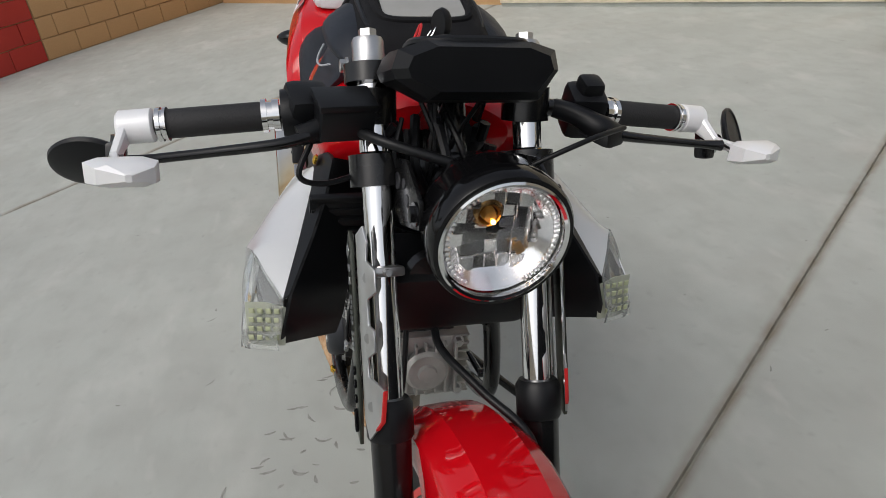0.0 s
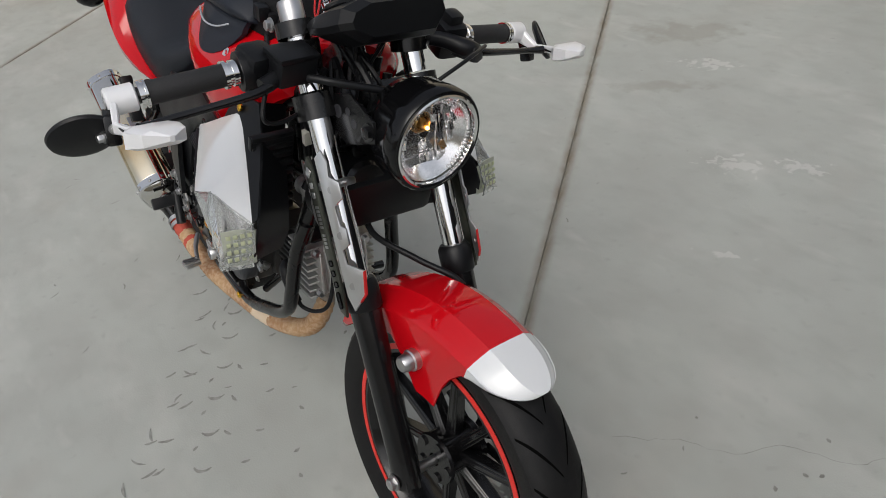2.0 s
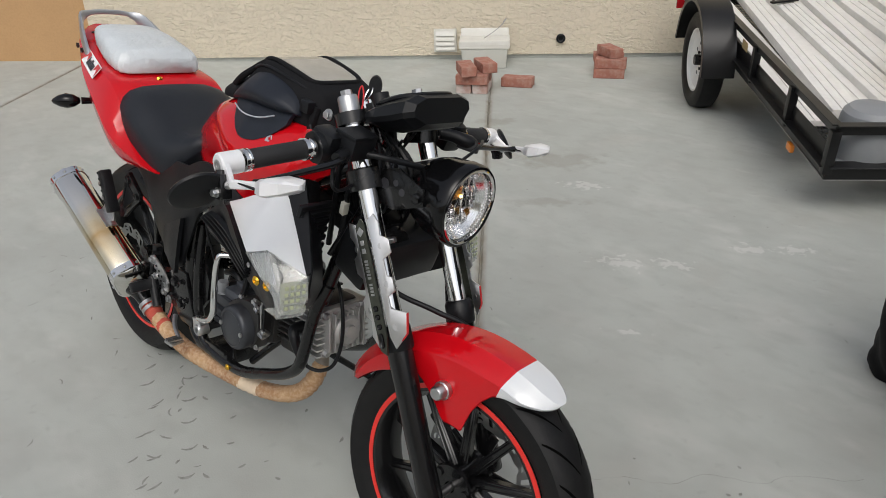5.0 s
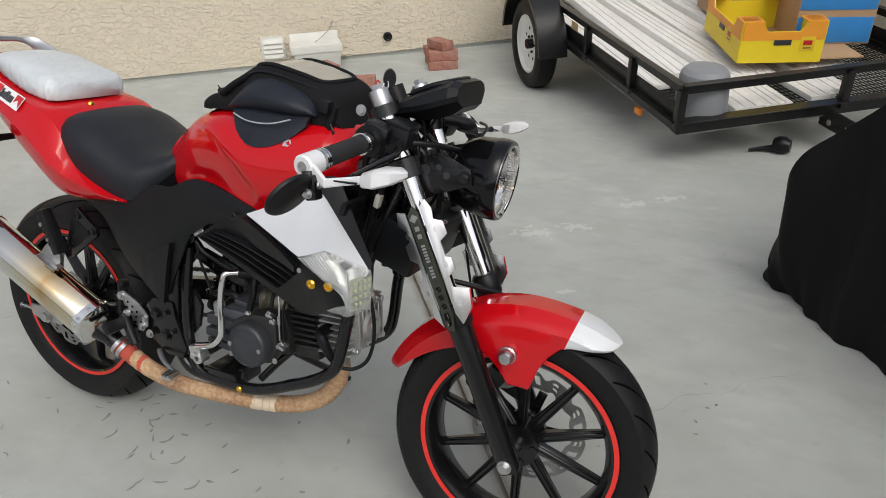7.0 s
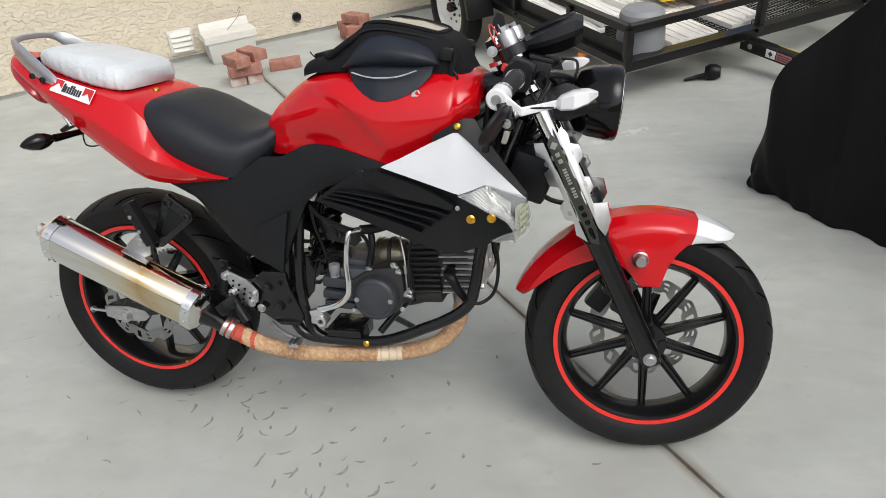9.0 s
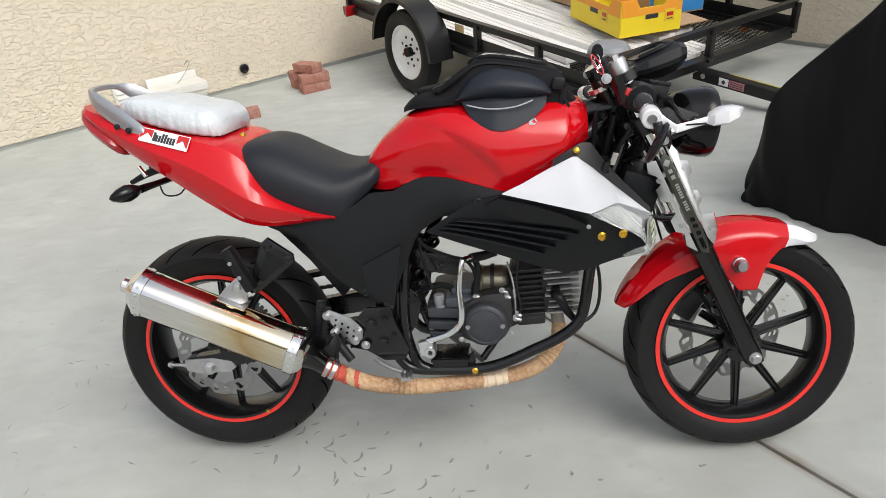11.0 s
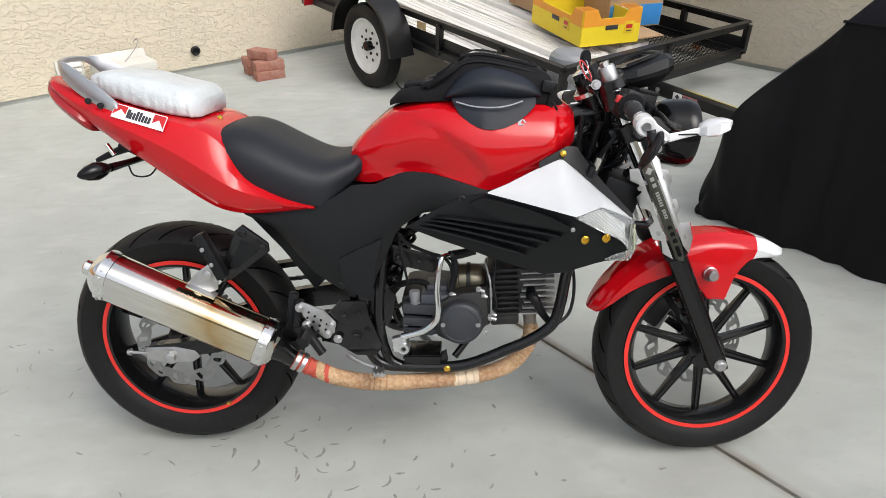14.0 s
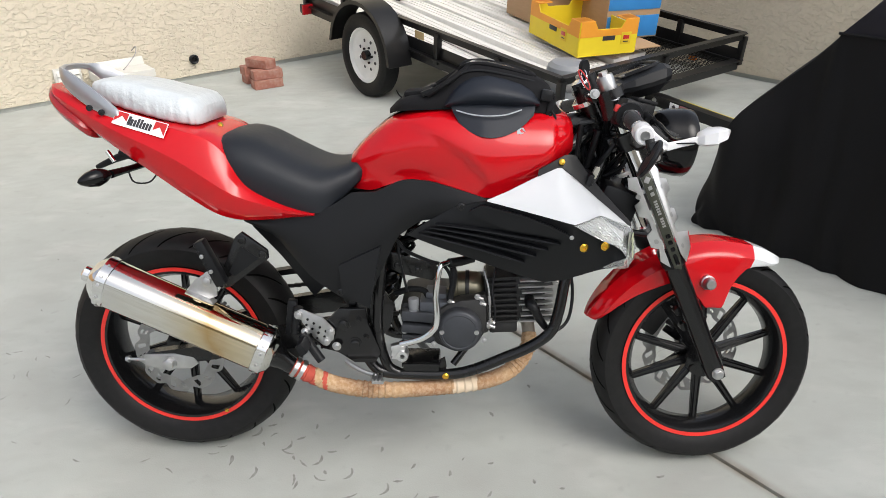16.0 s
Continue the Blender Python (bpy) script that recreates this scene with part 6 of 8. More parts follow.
tube([(-0.114, -0.125, 0.622), (-0.098, -0.122, 0.600), (-0.071, -0.115, 0.583), (-0.040, -0.108, 0.568), (-0.012, -0.100, 0.556), (0.004, -0.092, 0.53), (0.008, -0.088, 0.50)], 0.0045, 8, 5, bm=loom)
tube([(-0.114, -0.125, 0.625), (-0.112, -0.120, 0.58), (-0.104, -0.110, 0.53), (-0.097, -0.104, 0.490)], 0.0032, 8, 5, bm=loom)
tube([(-0.130, -0.06, 0.47), (-0.09, -0.07, 0.486), (-0.06, -0.07, 0.482), (-0.05, -0.068, 0.466)], 0.008, 8, 5, bm=loom)
tube([(0.010, -0.08, 0.55), (0.014, -0.088, 0.52), (0.006, -0.094, 0.48), (0.004, -0.10, 0.465)], 0.008, 8, 5, bm=loom)
tube([(0.12, -0.07, 0.58), (0.105, -0.10, 0.50), (0.112, -0.112, 0.44), (0.104, -0.106, 0.415)], 0.0028, 8, 5, bm=loom)
pieces("engine_cable", loom, BLACK_PLASTIC, engine, "black cables and breather hoses")
mount = plate([(-0.175, 0.575), (-0.150, 0.580), (-0.030, 0.545), (-0.022, 0.520), (-0.040, 0.505), (-0.110, 0.520), (-0.178, 0.548)], 0.006, bevel=0.001, m=Matrix.Translation((0, -0.060, 0)))
for x, z in ((-0.125, 0.545), (-0.075, 0.532)):
    bolt((x, -0.064, z), (x, -1, z), 0.007, 0.006, mount)
part("engine_mount", mount, BLACK_STEEL, engine, "black engine mounting plate")
brace = tube([(0.085, -0.040, 0.372), (0.045, -0.055, 0.330), (0.010, -0.075, 0.288)], 0.009, 10)
part("engine_brace", brace, BLACK_STEEL, engine)
kick = tube([(0.03, -0.10, 0.566), (-0.008, -0.138, 0.572), (-0.018, -0.150, 0.560), (-0.026, -0.154, 0.50), (-0.024, -0.157, 0.450), (-0.030, -0.157, 0.420), (-0.060, -0.152, 0.392), (-0.112, -0.145, 0.373)], [0.0066, 0.0066, 0.0068, 0.0072, 0.0078, 0.008, 0.0085, 0.0085], 12, curve=5)
ks = part("kick_starter", kick, CHROME, bike, "chrome kick starter lever")
kb = tube([(0.062, -0.095, 0.572), (0.03, -0.10, 0.566), (0.004, -0.126, 0.570)], [0.009, 0.011, 0.011], 12)
part("kick_rubber", kb, BLACK_PLASTIC, ks)
kh = lathe([(0.006, -0.156), (0.013, -0.156), (0.0145, -0.153), (0.0145, -0.128), (0.006, -0.128)], 22, m=pose(-0.108, 0, 0.345), close=True)
box((0.034, 0.020, 0.020), (-0.118, -0.142, 0.364), 0.004, (0, -14, 0), bm=kh)
box((0.020, 0.018, 0.026), (-0.124, -0.142, 0.348), 0.004, (0, 10, 0), bm=kh)
part("kick_hub", kh, ALU, ks, "bare alloy kick starter boss")
part("kick_shaft", rod((-0.108, -0.148, 0.345), (-0.108, -0.02, 0.345), 0.0075, 14), ENGINE_BLACK, ks)
foam = tube([(-0.105, -0.13, 0.64), (-0.085, -0.13, 0.672), (-0.055, -0.13, 0.680)], 0.007, 8, 4)
part("cable_sleeve", foam, shader("grey_sleeve", (0.4, 0.4, 0.38), 0.6), bike)

# foot controls on the right
foot = plate([(-0.257, 0.458), (-0.195, 0.458), (-0.190, 0.42), (-0.160, 0.345), (-0.175, 0.318), (-0.225, 0.318), (-0.265, 0.345), (-0.305, 0.355), (-0.325, 0.395), (-0.29, 0.425)], 0.012, bevel=0.003, m=Matrix.Translation((0, -0.128, 0)))
fc = part("footrest_bracket", foot, BLACK_ALLOY, bike, "black cast footrest bracket")
hs = plate([(-0.362, 0.452), (-0.345, 0.460), (-0.295, 0.438), (-0.268, 0.408), (-0.272, 0.382), (-0.296, 0.366), (-0.318, 0.385)], 0.004, bevel=0.001, m=Matrix.Translation((0, -0.142, 0)))
hp = part("heel_plate", hs, ZINC, fc, "drilled grey alloy heel plate")
dots = bmesh.new()
for k, (x, z) in enumerate([(-0.345 + 0.014 * i - 0.004 * j, 0.444 - 0.010 * i - 0.014 * j) for i in range(5) for j in range(4)]):
    lathe([(0, -0.1455), (0.0032, -0.1455), (0.0032, -0.143), (0, -0.143)], 8, dots, pose(x, 0, z))
pieces("plate_hole", dots, BLACK_GLOSS, hp)
pivot = bmesh.new()
for x, z, r in ((-0.248, 0.418, 0.012), (-0.222, 0.368, 0.012), (-0.212, 0.43, 0.006), (-0.195, 0.385, 0.006)):
    bolt((x, -0.134, z), (x, -1, z), r, 0.010, pivot)
pieces("bracket_bolt", pivot, BLACK_STEEL, fc)
nuts = bmesh.new()
for x, z in ((-0.278, 0.402), (-0.290, 0.378), (-0.265, 0.366), (-0.338, 0.402), (-0.352, 0.445)):
    bolt((x, -0.144, z), (x, -1, z), 0.008, 0.008, nuts)
pieces("bracket_nut", nuts, ZINC, fc)
peg = rod((-0.345, -0.15, 0.40), (-0.30, -0.16, 0.335), 0.011, 12)
rod((-0.355, -0.13, 0.46), (-0.365, -0.135, 0.395), 0.012, 12, peg)
box((0.022, 0.02, 0.09), (-0.375, -0.12, 0.43), 0.004, (0, 8, 0), bm=peg)
part("rear_master_cylinder", peg, BLACK_PLASTIC, fc)
pegs = bmesh.new()
box((0.028, 0.075, 0.018), (-0.335, -0.175, 0.385), 0.004, (0, 58, 0), bm=pegs)
part("footpeg", pegs, BLACK_PLASTIC, fc, "folded black footpeg")
ped = tube([(-0.245, -0.140, 0.326), (-0.225, -0.152, 0.317), (-0.20, -0.162, 0.309), (-0.165, -0.17, 0.302)], [0.006, 0.006, 0.005, 0.005], 10, curve=4)
brake_pedal = part("brake_pedal", ped, ALLOY, bike, "worn grey brake pedal")
pad_b = box((0.028, 0.036, 0.008), (-0.165, -0.185, 0.300), 0.002, (0, 6, 10))
for k in range(3):
    box((0.004, 0.034, 0.005), (-0.174 + 0.009 * k, -0.185, 0.306), bm=pad_b)
part("pedal_pad", pad_b, ZINC, brake_pedal, "ribbed pedal pad")
rear_br = plate([(-0.478, 0.650), (-0.462, 0.662), (-0.405, 0.618), (-0.404, 0.598), (-0.500, 0.528), (-0.520, 0.523), (-0.535, 0.538), (-0.512, 0.575)], 0.012, bevel=0.003, m=Matrix.Translation((0, -0.135, 0)))
PEG = Matrix.Translation((-0.009, -0.004, -0.014))
rb = part("passenger_peg_bracket", rear_br, BLACK_ALLOY, bike, "black passenger footrest bracket", PEG)
rb_in = plate([(-0.465, 0.628), (-0.425, 0.600), (-0.485, 0.556), (-0.498, 0.565)], 0.002, m=Matrix.Translation((0, -0.1422, 0)))
part("bracket_recess", rb_in, BLACK_PLASTIC, rb, "", PEG)
rbb = bmesh.new()
for x, z in ((-0.463, 0.642), (-0.418, 0.607)):
    lathe([(0, 0), (0.010, 0), (0.010, 0.005), (0.006, 0.006), (0.005, 0.003), (0, 0.003)], 16, rbb, aim((x, -0.141, z), (x, -1, z)))
pieces("bracket_bolt", rbb, BLACK_STEEL, rb, "", PEG)
ppeg = box((0.026, 0.030, 0.115), (-0.530, -0.165, 0.596), 0.006, (0, -24, 0))
part("passenger_footpeg", ppeg, BLACK_PLASTIC, rb, "folded-up ribbed black footpeg", PEG)
for k in range(6):
    part("peg_rib", box((0.005, 0.034, 0.006), (-0.558 + 0.0065 * k, -0.165, 0.640 - 0.0145 * k), 0.001, (0, -24, 0), seg=1), BLACK_PLASTIC, rb, "", PEG)
pn = bmesh.new()
for f in (0.2, 0.6):
    lathe([(0, 0), (0.005, 0), (0.005, 0.003), (0, 0.004)], 12, pn, aim((-0.552 + 0.044 * f, -0.182, 0.634 - 0.09 * f), (-0.55, -1, 0.63)))
pieces("peg_screw", pn, ZINC, rb, "", PEG)

# exhaust
header = tube([(0.202, -0.014, 0.352), (0.201, -0.020, 0.338), (0.198, -0.03, 0.315), (0.172, -0.042, 0.275), (0.13, -0.062, 0.252), (0.06, -0.088, 0.243), (-0.06, -0.110, 0.239), (-0.18, -0.130, 0.244), (-0.27, -0.140, 0.262), (-0.33, -0.148, 0.292), (-0.375, -0.152, 0.318)],
              [0.018, 0.019, 0.020, 0.020, 0.020, 0.0195, 0.0195, 0.020, 0.0205, 0.021, 0.0215], 18, curve=30, ripple=0.075, every=0.015)
for f in header.faces:
    c = f.calc_center_median()
    k = math.sin(c.x * 61) + math.sin(c.x * 23 + 1.3)
    f.material_index = 1 if c.x < -0.318 or -0.300 < c.x < -0.290 else 2 if (k > 1.7 and c.x > -0.22) or 0.02 < c.x < 0.07 else 0
exhaust = part("exhaust_pipe", header, [WRAP, WRAP_RED, WRAP_PALE], bike, "exhaust header bound in tan and red heat wrap")
flange = tube([(0.192, -0.006, 0.410), (0.196, -0.010, 0.385), (0.202, -0.014, 0.340)], [0.016, 0.0165, 0.017], 16)
box((0.062, 0.030, 0.008), (0.194, -0.008, 0.392), 0.002, bm=flange)
part("exhaust_flange", flange, shader("burnt_steel", (0.36, 0.33, 0.29), 0.45, 0.8, second=(0.22, 0.17, 0.12), scale=30), exhaust)
clampz = bmesh.new()
lathe([(0.0245, -0.005), (0.026, -0.005), (0.026, 0.005), (0.0245, 0.005)], 20, clampz, aim((-0.352, -0.150, 0.305), (-0.40, -0.154, 0.335)), close=True)
lathe([(0.0245, -0.005), (0.026, -0.005), (0.026, 0.005), (0.0245, 0.005)], 20, clampz, aim((-0.366, -0.151, 0.313), (-0.40, -0.154, 0.335)), close=True)
pieces("hose_clamp", clampz, ZINC, exhaust)
link = tube([(-0.37, -0.152, 0.315), (-0.395, -0.156, 0.335), (-0.412, -0.160, 0.350), (-0.430, -0.163, 0.362)], [0.020, 0.024, 0.032, 0.036], 18)
part("link_pipe", link, BLACK_STEEL, exhaust)
M0, M1 = Vector((-0.424, -0.166, 0.361)), Vector((-0.797, -0.172, 0.540))
can_m = aim(M0, M1)
def oval(hx, hz, n=40):
    pts = []
    for k in range(n):
        a = 2 * math.pi * k / n
        c, s = math.cos(a), math.sin(a)
        pts.append((hx * math.copysign(abs(c) ** 0.62, c), hz * math.copysign(abs(s) ** 0.62, s)))
    return pts


def can(stations):
    return rings_mesh(bmesh.new(), [[(x, y, z) for x, z in oval(hx, hz)] for y, hx, hz in stations])


length = (M1 - M0).length
muffler = part("muffler", can([(0.02, 0.043, 0.052), (0.03, 0.046, 0.056), (length - 0.03, 0.046, 0.057), (length - 0.02, 0.046, 0.057)]), TINTED, bike, "polished steel oval muffler with heat tint", can_m)
for y0, y1 in ((0.0, 0.026), (length - 0.026, length)):
    part("end_band", can([(y0, 0.046, 0.056), (y0 + 0.002, 0.0485, 0.0585), (y1 - 0.002, 0.0485, 0.0585), (y1, 0.046, 0.056)]), CHROME, muffler, "", can_m)
part("front_cap", can([(-0.02, 0.022, 0.026), (-0.012, 0.036, 0.044), (0.0, 0.045, 0.055), (0.004, 0.045, 0.055)]), STEEL, muffler, "", can_m)
part("end_cap", can([(length - 0.004, 0.045, 0.055), (length + 0.008, 0.040, 0.048), (length + 0.020, 0.030, 0.036), (length + 0.026, 0.021, 0.024)]), CHROME, muffler, "", can_m)
tip = lathe([(0.014, length + 0.02), (0.019, length + 0.02), (0.019, length + 0.040), (0.016, length + 0.043), (0.014, length + 0.040)], 24, close=True)
part("outlet", tip, CHROME, muffler, "", can_m)
riv = bmesh.new()
for y in (0.012, length - 0.012):
    for x, z in oval(0.049, 0.059, 12):
        d = Vector((x, 0, z)).normalized()
        p = Vector((x, y, z))
        lathe([(0, 0), (0.004, 0), (0.003, 0.002), (0, 0.0025)], 8, riv, aim(p, p + d))
pieces("rivet", riv, ZINC, muffler, "", can_m)
mb = plate([(-0.551, 0.560), (-0.532, 0.545), (-0.535, 0.498), (-0.560, 0.488), (-0.607, 0.512), (-0.585, 0.535)], 0.004, bevel=0.001, m=Matrix.Translation((0, -0.160, 0)))
box((0.07, 0.03, 0.004), (-0.572, -0.165, 0.497), 0.001, (0, 25, 0), bm=mb)
mbk = part("muffler_bracket", mb, ZINC, bike, "bare steel muffler bracket")
mbb = bolt((-0.555, -0.162, 0.535), (-0.555, -1, 0.535), 0.011, 0.010)
part("bracket_bolt", mbb, ZINC, mbk)

# side stand, chain, gear pedal
stand = tube([(-0.10, 0.11, 0.28), (-0.07, 0.22, 0.185), (-0.034, 0.360, 0.070)], [0.011, 0.010, 0.009], 12)
box((0.055, 0.040, 0.008), (-0.030, 0.368, 0.060), 0.002, (9.5, 0, 0), bm=stand)
part("side_stand", stand, BLACK_STEEL, bike, "black side stand leg")
gear = tube([(-0.02, 0.11, 0.34), (0.06, 0.13, 0.33), (0.10, 0.14, 0.32)], 0.006, 8)
rod((0.10, 0.135, 0.32), (0.105, 0.175, 0.32), 0.009, 10, gear)
part("gear_pedal", gear, BLACK_STEEL, bike)
chain = bmesh.new()
for z0, z1 in ((0.47, 0.405), (0.365, 0.225)):
    for k in range(30):
        f = (k + 0.5) / 30
        box((0.0205, 0.012 if k % 2 else 0.008, 0.010), (-0.12 + (RX + 0.12) * f, 0.085, z0 + (z1 - z0) * f), 0.002, bm=chain, seg=1)
pieces("drive_chain", chain, ENGINE_BLACK, bike, "greasy drive chain")
chainguard = sheet([(-0.30, 0.500), (-0.42, 0.485), (-0.52, 0.47)], [(-0.30, 0.485), (-0.42, 0.470), (-0.52, 0.455)], lambda x, z: 0.075, 0.03, 10, 2)
part("chain_guard", chainguard, BLACK_PLASTIC, bike)
caliper = box((0.085, 0.035, 0.045), (RX + 0.10, -0.095, RZ + 0.055), 0.008, (0, 25, 0))
part("rear_caliper", caliper, ENGINE_BLACK, bike)

# wiring and hoses round the head
rnd = random.Random(11)
for k in range(11):
    y = rnd.uniform(-0.075, 0.025)
    pts = [(0.40 + rnd.uniform(-0.03, 0.02), y, 0.93 + rnd.uniform(-0.03, 0.02)), (0.40 + rnd.uniform(-0.03, 0.05), y + rnd.uniform(-0.04, 0.04), 0.86), (0.37 + rnd.uniform(-0.04, 0.05), y + rnd.uniform(-0.03, 0.03), 0.78), (0.30 + rnd.uniform(-0.03, 0.05), rnd.uniform(-0.07, 0.07), 0.70 + rnd.uniform(-0.05, 0.03))]
    part("cable", tube(pts, rnd.choice((0.003, 0.004, 0.006)), 7, 4), BLACK_PLASTIC, bike)
hose = bmesh.new()
tube([(0.36, 0.0, 0.66), (0.42, -0.02, 0.62), (0.50, 0.02, 0.595), (0.56, 0.07, 0.56), (0.60, 0.085, 0.47)], 0.0055, 10, 6, bm=hose)
tube([(0.40, -0.13, 0.905), (0.45, -0.09, 0.90), (0.47, 0.0, 0.875), (0.44, 0.05, 0.86), (0.40, 0.06, 0.80), (0.40, 0.05, 0.70)], 0.006, 10, 6, bm=hose)
tube([(0.42, 0.20, 0.90), (0.46, 0.14, 0.90), (0.46, 0.07, 0.87), (0.42, 0.03, 0.83)], 0.0032, 10, 6, bm=hose)
tube([(0.40, -0.17, 0.885), (0.42, -0.185, 0.855), (0.41, -0.16, 0.84), (0.40, -0.12, 0.845), (0.38, -0.09, 0.85)], 0.0035, 8, 6, bm=hose)
tube([(0.44, 0.10, 0.68), (0.45, 0.105, 0.60), (0.47, 0.10, 0.52), (0.48, 0.09, 0.50)], 0.003, 8, 6, bm=hose)
pieces("brake_hose", hose, BLACK_PLASTIC, bike, "black rubber hose")
plug_w = box((0.012, 0.014, 0.028), (0.335, -0.085, 0.775), 0.002, (8, 20, 0))
part("wire_connector", plug_w, shader("milky_plastic", (0.6, 0.58, 0.5), 0.5), bike, "milky white wire connector")
for k in range(9):
    both("duct_slat", box((0.008, 0.07, 0.012), (0.315 - 0.007 * k * 0.6, -0.135, 0.78 - 0.018 * k), 0.002, (0, 25, 0)), BLACK_PLASTIC, bike)
both("air_duct", box((0.012, 0.075, 0.17), (0.285, -0.135, 0.705), 0.003, (0, 20, 0)), BLACK_PLASTIC, bike, "black ribbed air duct panel")
belly = box((0.09, 0.20, 0.10), (0.385, 0.0, 0.690), 0.012, (0, 20, 0))
part("electrics_box", belly, BLACK_PLASTIC, bike, "black electrics box under the steering head")
horn = lathe([(0, -0.01), (0.03, -0.01), (0.034, 0), (0.03, 0.012), (0, 0.014)], 24, m=pose(0.42, -0.03, 0.72, 0, 0, -90))
part("horn", horn, BLACK_ALLOY, bike)

# the frame and body sit slightly nose-up on the wheels
BODY = pose(-0.230, -0.120, 0.6415, -0.33, -0.49, 0.41) @ Matrix.Scale(1.0105, 4) @ Matrix.Translation((0.2264, 0.1146, -0.6491))
for ob in [o for o in bike.children if o not in front_parts]:
    if ob.name.split(".")[0] not in ("fairing", "fairing_rib", "fairing_panel", "fairing_trim", "fairing_inner", "fairing_lamp", "lamp_fin", "louvre", "fairing_bolt", "fairing_screw"):
        ob.matrix_basis = BODY

# ---- tank bag ----
bag = thing("tank_bag", "black nylon tank bag with a clear map window", "bag", BIKE @ BODY @ Matrix.Translation((-0.135, 0, 0.911)) @ Matrix.Diagonal((0.91, 1.0, 0.84, 1)) @ Matrix.Translation((0.135, 0, -0.911)))
BAG = [(-0.135, 0.030, 0.914, 0.909, 0.900), (-0.11, 0.070, 0.938, 0.927, 0.912), (-0.08, 0.084, 0.951, 0.936, 0.916), (-0.045, 0.090, 0.955, 0.939, 0.918), (-0.01, 0.094, 0.972, 0.948, 0.920), (0.025, 0.096, 1.002, 0.966, 0.920), (0.055, 0.097, 1.027, 0.976, 0.920), (0.085, 0.098, 1.033, 0.978, 0.920),
       (0.13, 0.098, 1.027, 0.974, 0.918), (0.19, 0.096, 1.012, 0.965, 0.914), (0.24, 0.090, 0.994, 0.955, 0.909), (0.265, 0.080, 0.972, 0.940, 0.902), (0.283, 0.070, 0.925, 0.914, 0.895), (0.298, 0.050, 0.906, 0.900, 0.890)]
BPROF = [(0, "t", 1.0), (0.6, "t", 1.0), (0.76, "t", 0.95), (0.82, "t", 0.84), (0.92, "t", 0.55), (1.0, "t", 0.15), (1.03, "t", -0.1), (1.05, "l", 0.5), (1.05, "l", 1.0)]
body = part("bag_body", shell(BAG, BPROF), FABRIC, bag, "black nylon bag body", angle=50)
lobe = sheet([(0.008, 0.936), (0.024, 0.964), (0.047, 0.987), (0.075, 1.002), (0.11, 1.006), (0.15, 0.998), (0.19, 0.984), (0.22, 0.966), (0.236, 0.944)], [(0.008, 0.928), (0.04, 0.922), (0.09, 0.918), (0.13, 0.917), (0.17, 0.918), (0.21, 0.92), (0.236, 0.925)], lambda x, z: -(0.098 - 0.25 * max(0.0, abs(x - 0.105) - 0.09)), 0.02, 24, 8, swell=0.038)
both("side_pocket", lobe, FABRIC_NAVY, bag, "smooth coated side pocket", angle=60)
flap = sheet([(0.022, 0.938), (0.07, 0.940), (0.125, 0.938), (0.175, 0.936), (0.226, 0.932)], [(0.028, 0.916), (0.042, 0.892), (0.062, 0.873), (0.09, 0.859), (0.12, 0.854), (0.15, 0.858), (0.18, 0.871), (0.203, 0.888), (0.222, 0.908)], lambda x, z: -(0.124 + 0.50 * (0.925 - z) - 0.10 * abs(x - 0.10)), 0.010, 26, 6, swell=0.004)
both("side_flap", flap, FABRIC_NAVY, bag, "coated nylon skirt lying on the tank", angle=60)
pipe = tube([(0.036, -0.130, 0.922), (0.075, -0.140, 0.912), (0.115, -0.144, 0.909), (0.155, -0.141, 0.912), (0.192, -0.131, 0.923)], 0.0018, 7, 6)
both("piping", pipe, PIPING, bag, "grey reflective piping")
zipper = tube([(0.020, -0.084, 0.990), (0.055, -0.086, 1.014), (0.10, -0.086, 1.018), (0.17, -0.084, 1.004), (0.225, -0.076, 0.988), (0.245, -0.045, 0.982), (0.25, 0, 0.981)], 0.0035, 8, 6)
both("zip", zipper, BLACK_PLASTIC, bag)
rim_b = tube([(0.042, -0.052, 1.018), (0.056, -0.064, 1.030), (0.10, -0.068, 1.034), (0.18, -0.066, 1.016), (0.222, -0.054, 1.002), (0.228, 0, 1.000)], 0.006, 8, 6)
both("window_rim", rim_b, FABRIC, bag)
win = bmesh.new()
rings = []
for x, z in ((0.058, 1.030), (0.075, 1.036), (0.10, 1.034), (0.16, 1.022), (0.218, 1.003)):
    rings.append([(x, -0.058, z), (x, 0.058, z), (x, 0.058, z + 0.002), (x, -0.058, z + 0.002)])
rings_mesh(win, rings)
part("map_window", win, shader("map_window_film", (0.30, 0.29, 0.26), 0.12, coat=0.6, second=(0.36, 0.35, 0.32), scale=18, bump=0.4, bump_scale=22, distance=0.003), bag, "glossy clear map window")
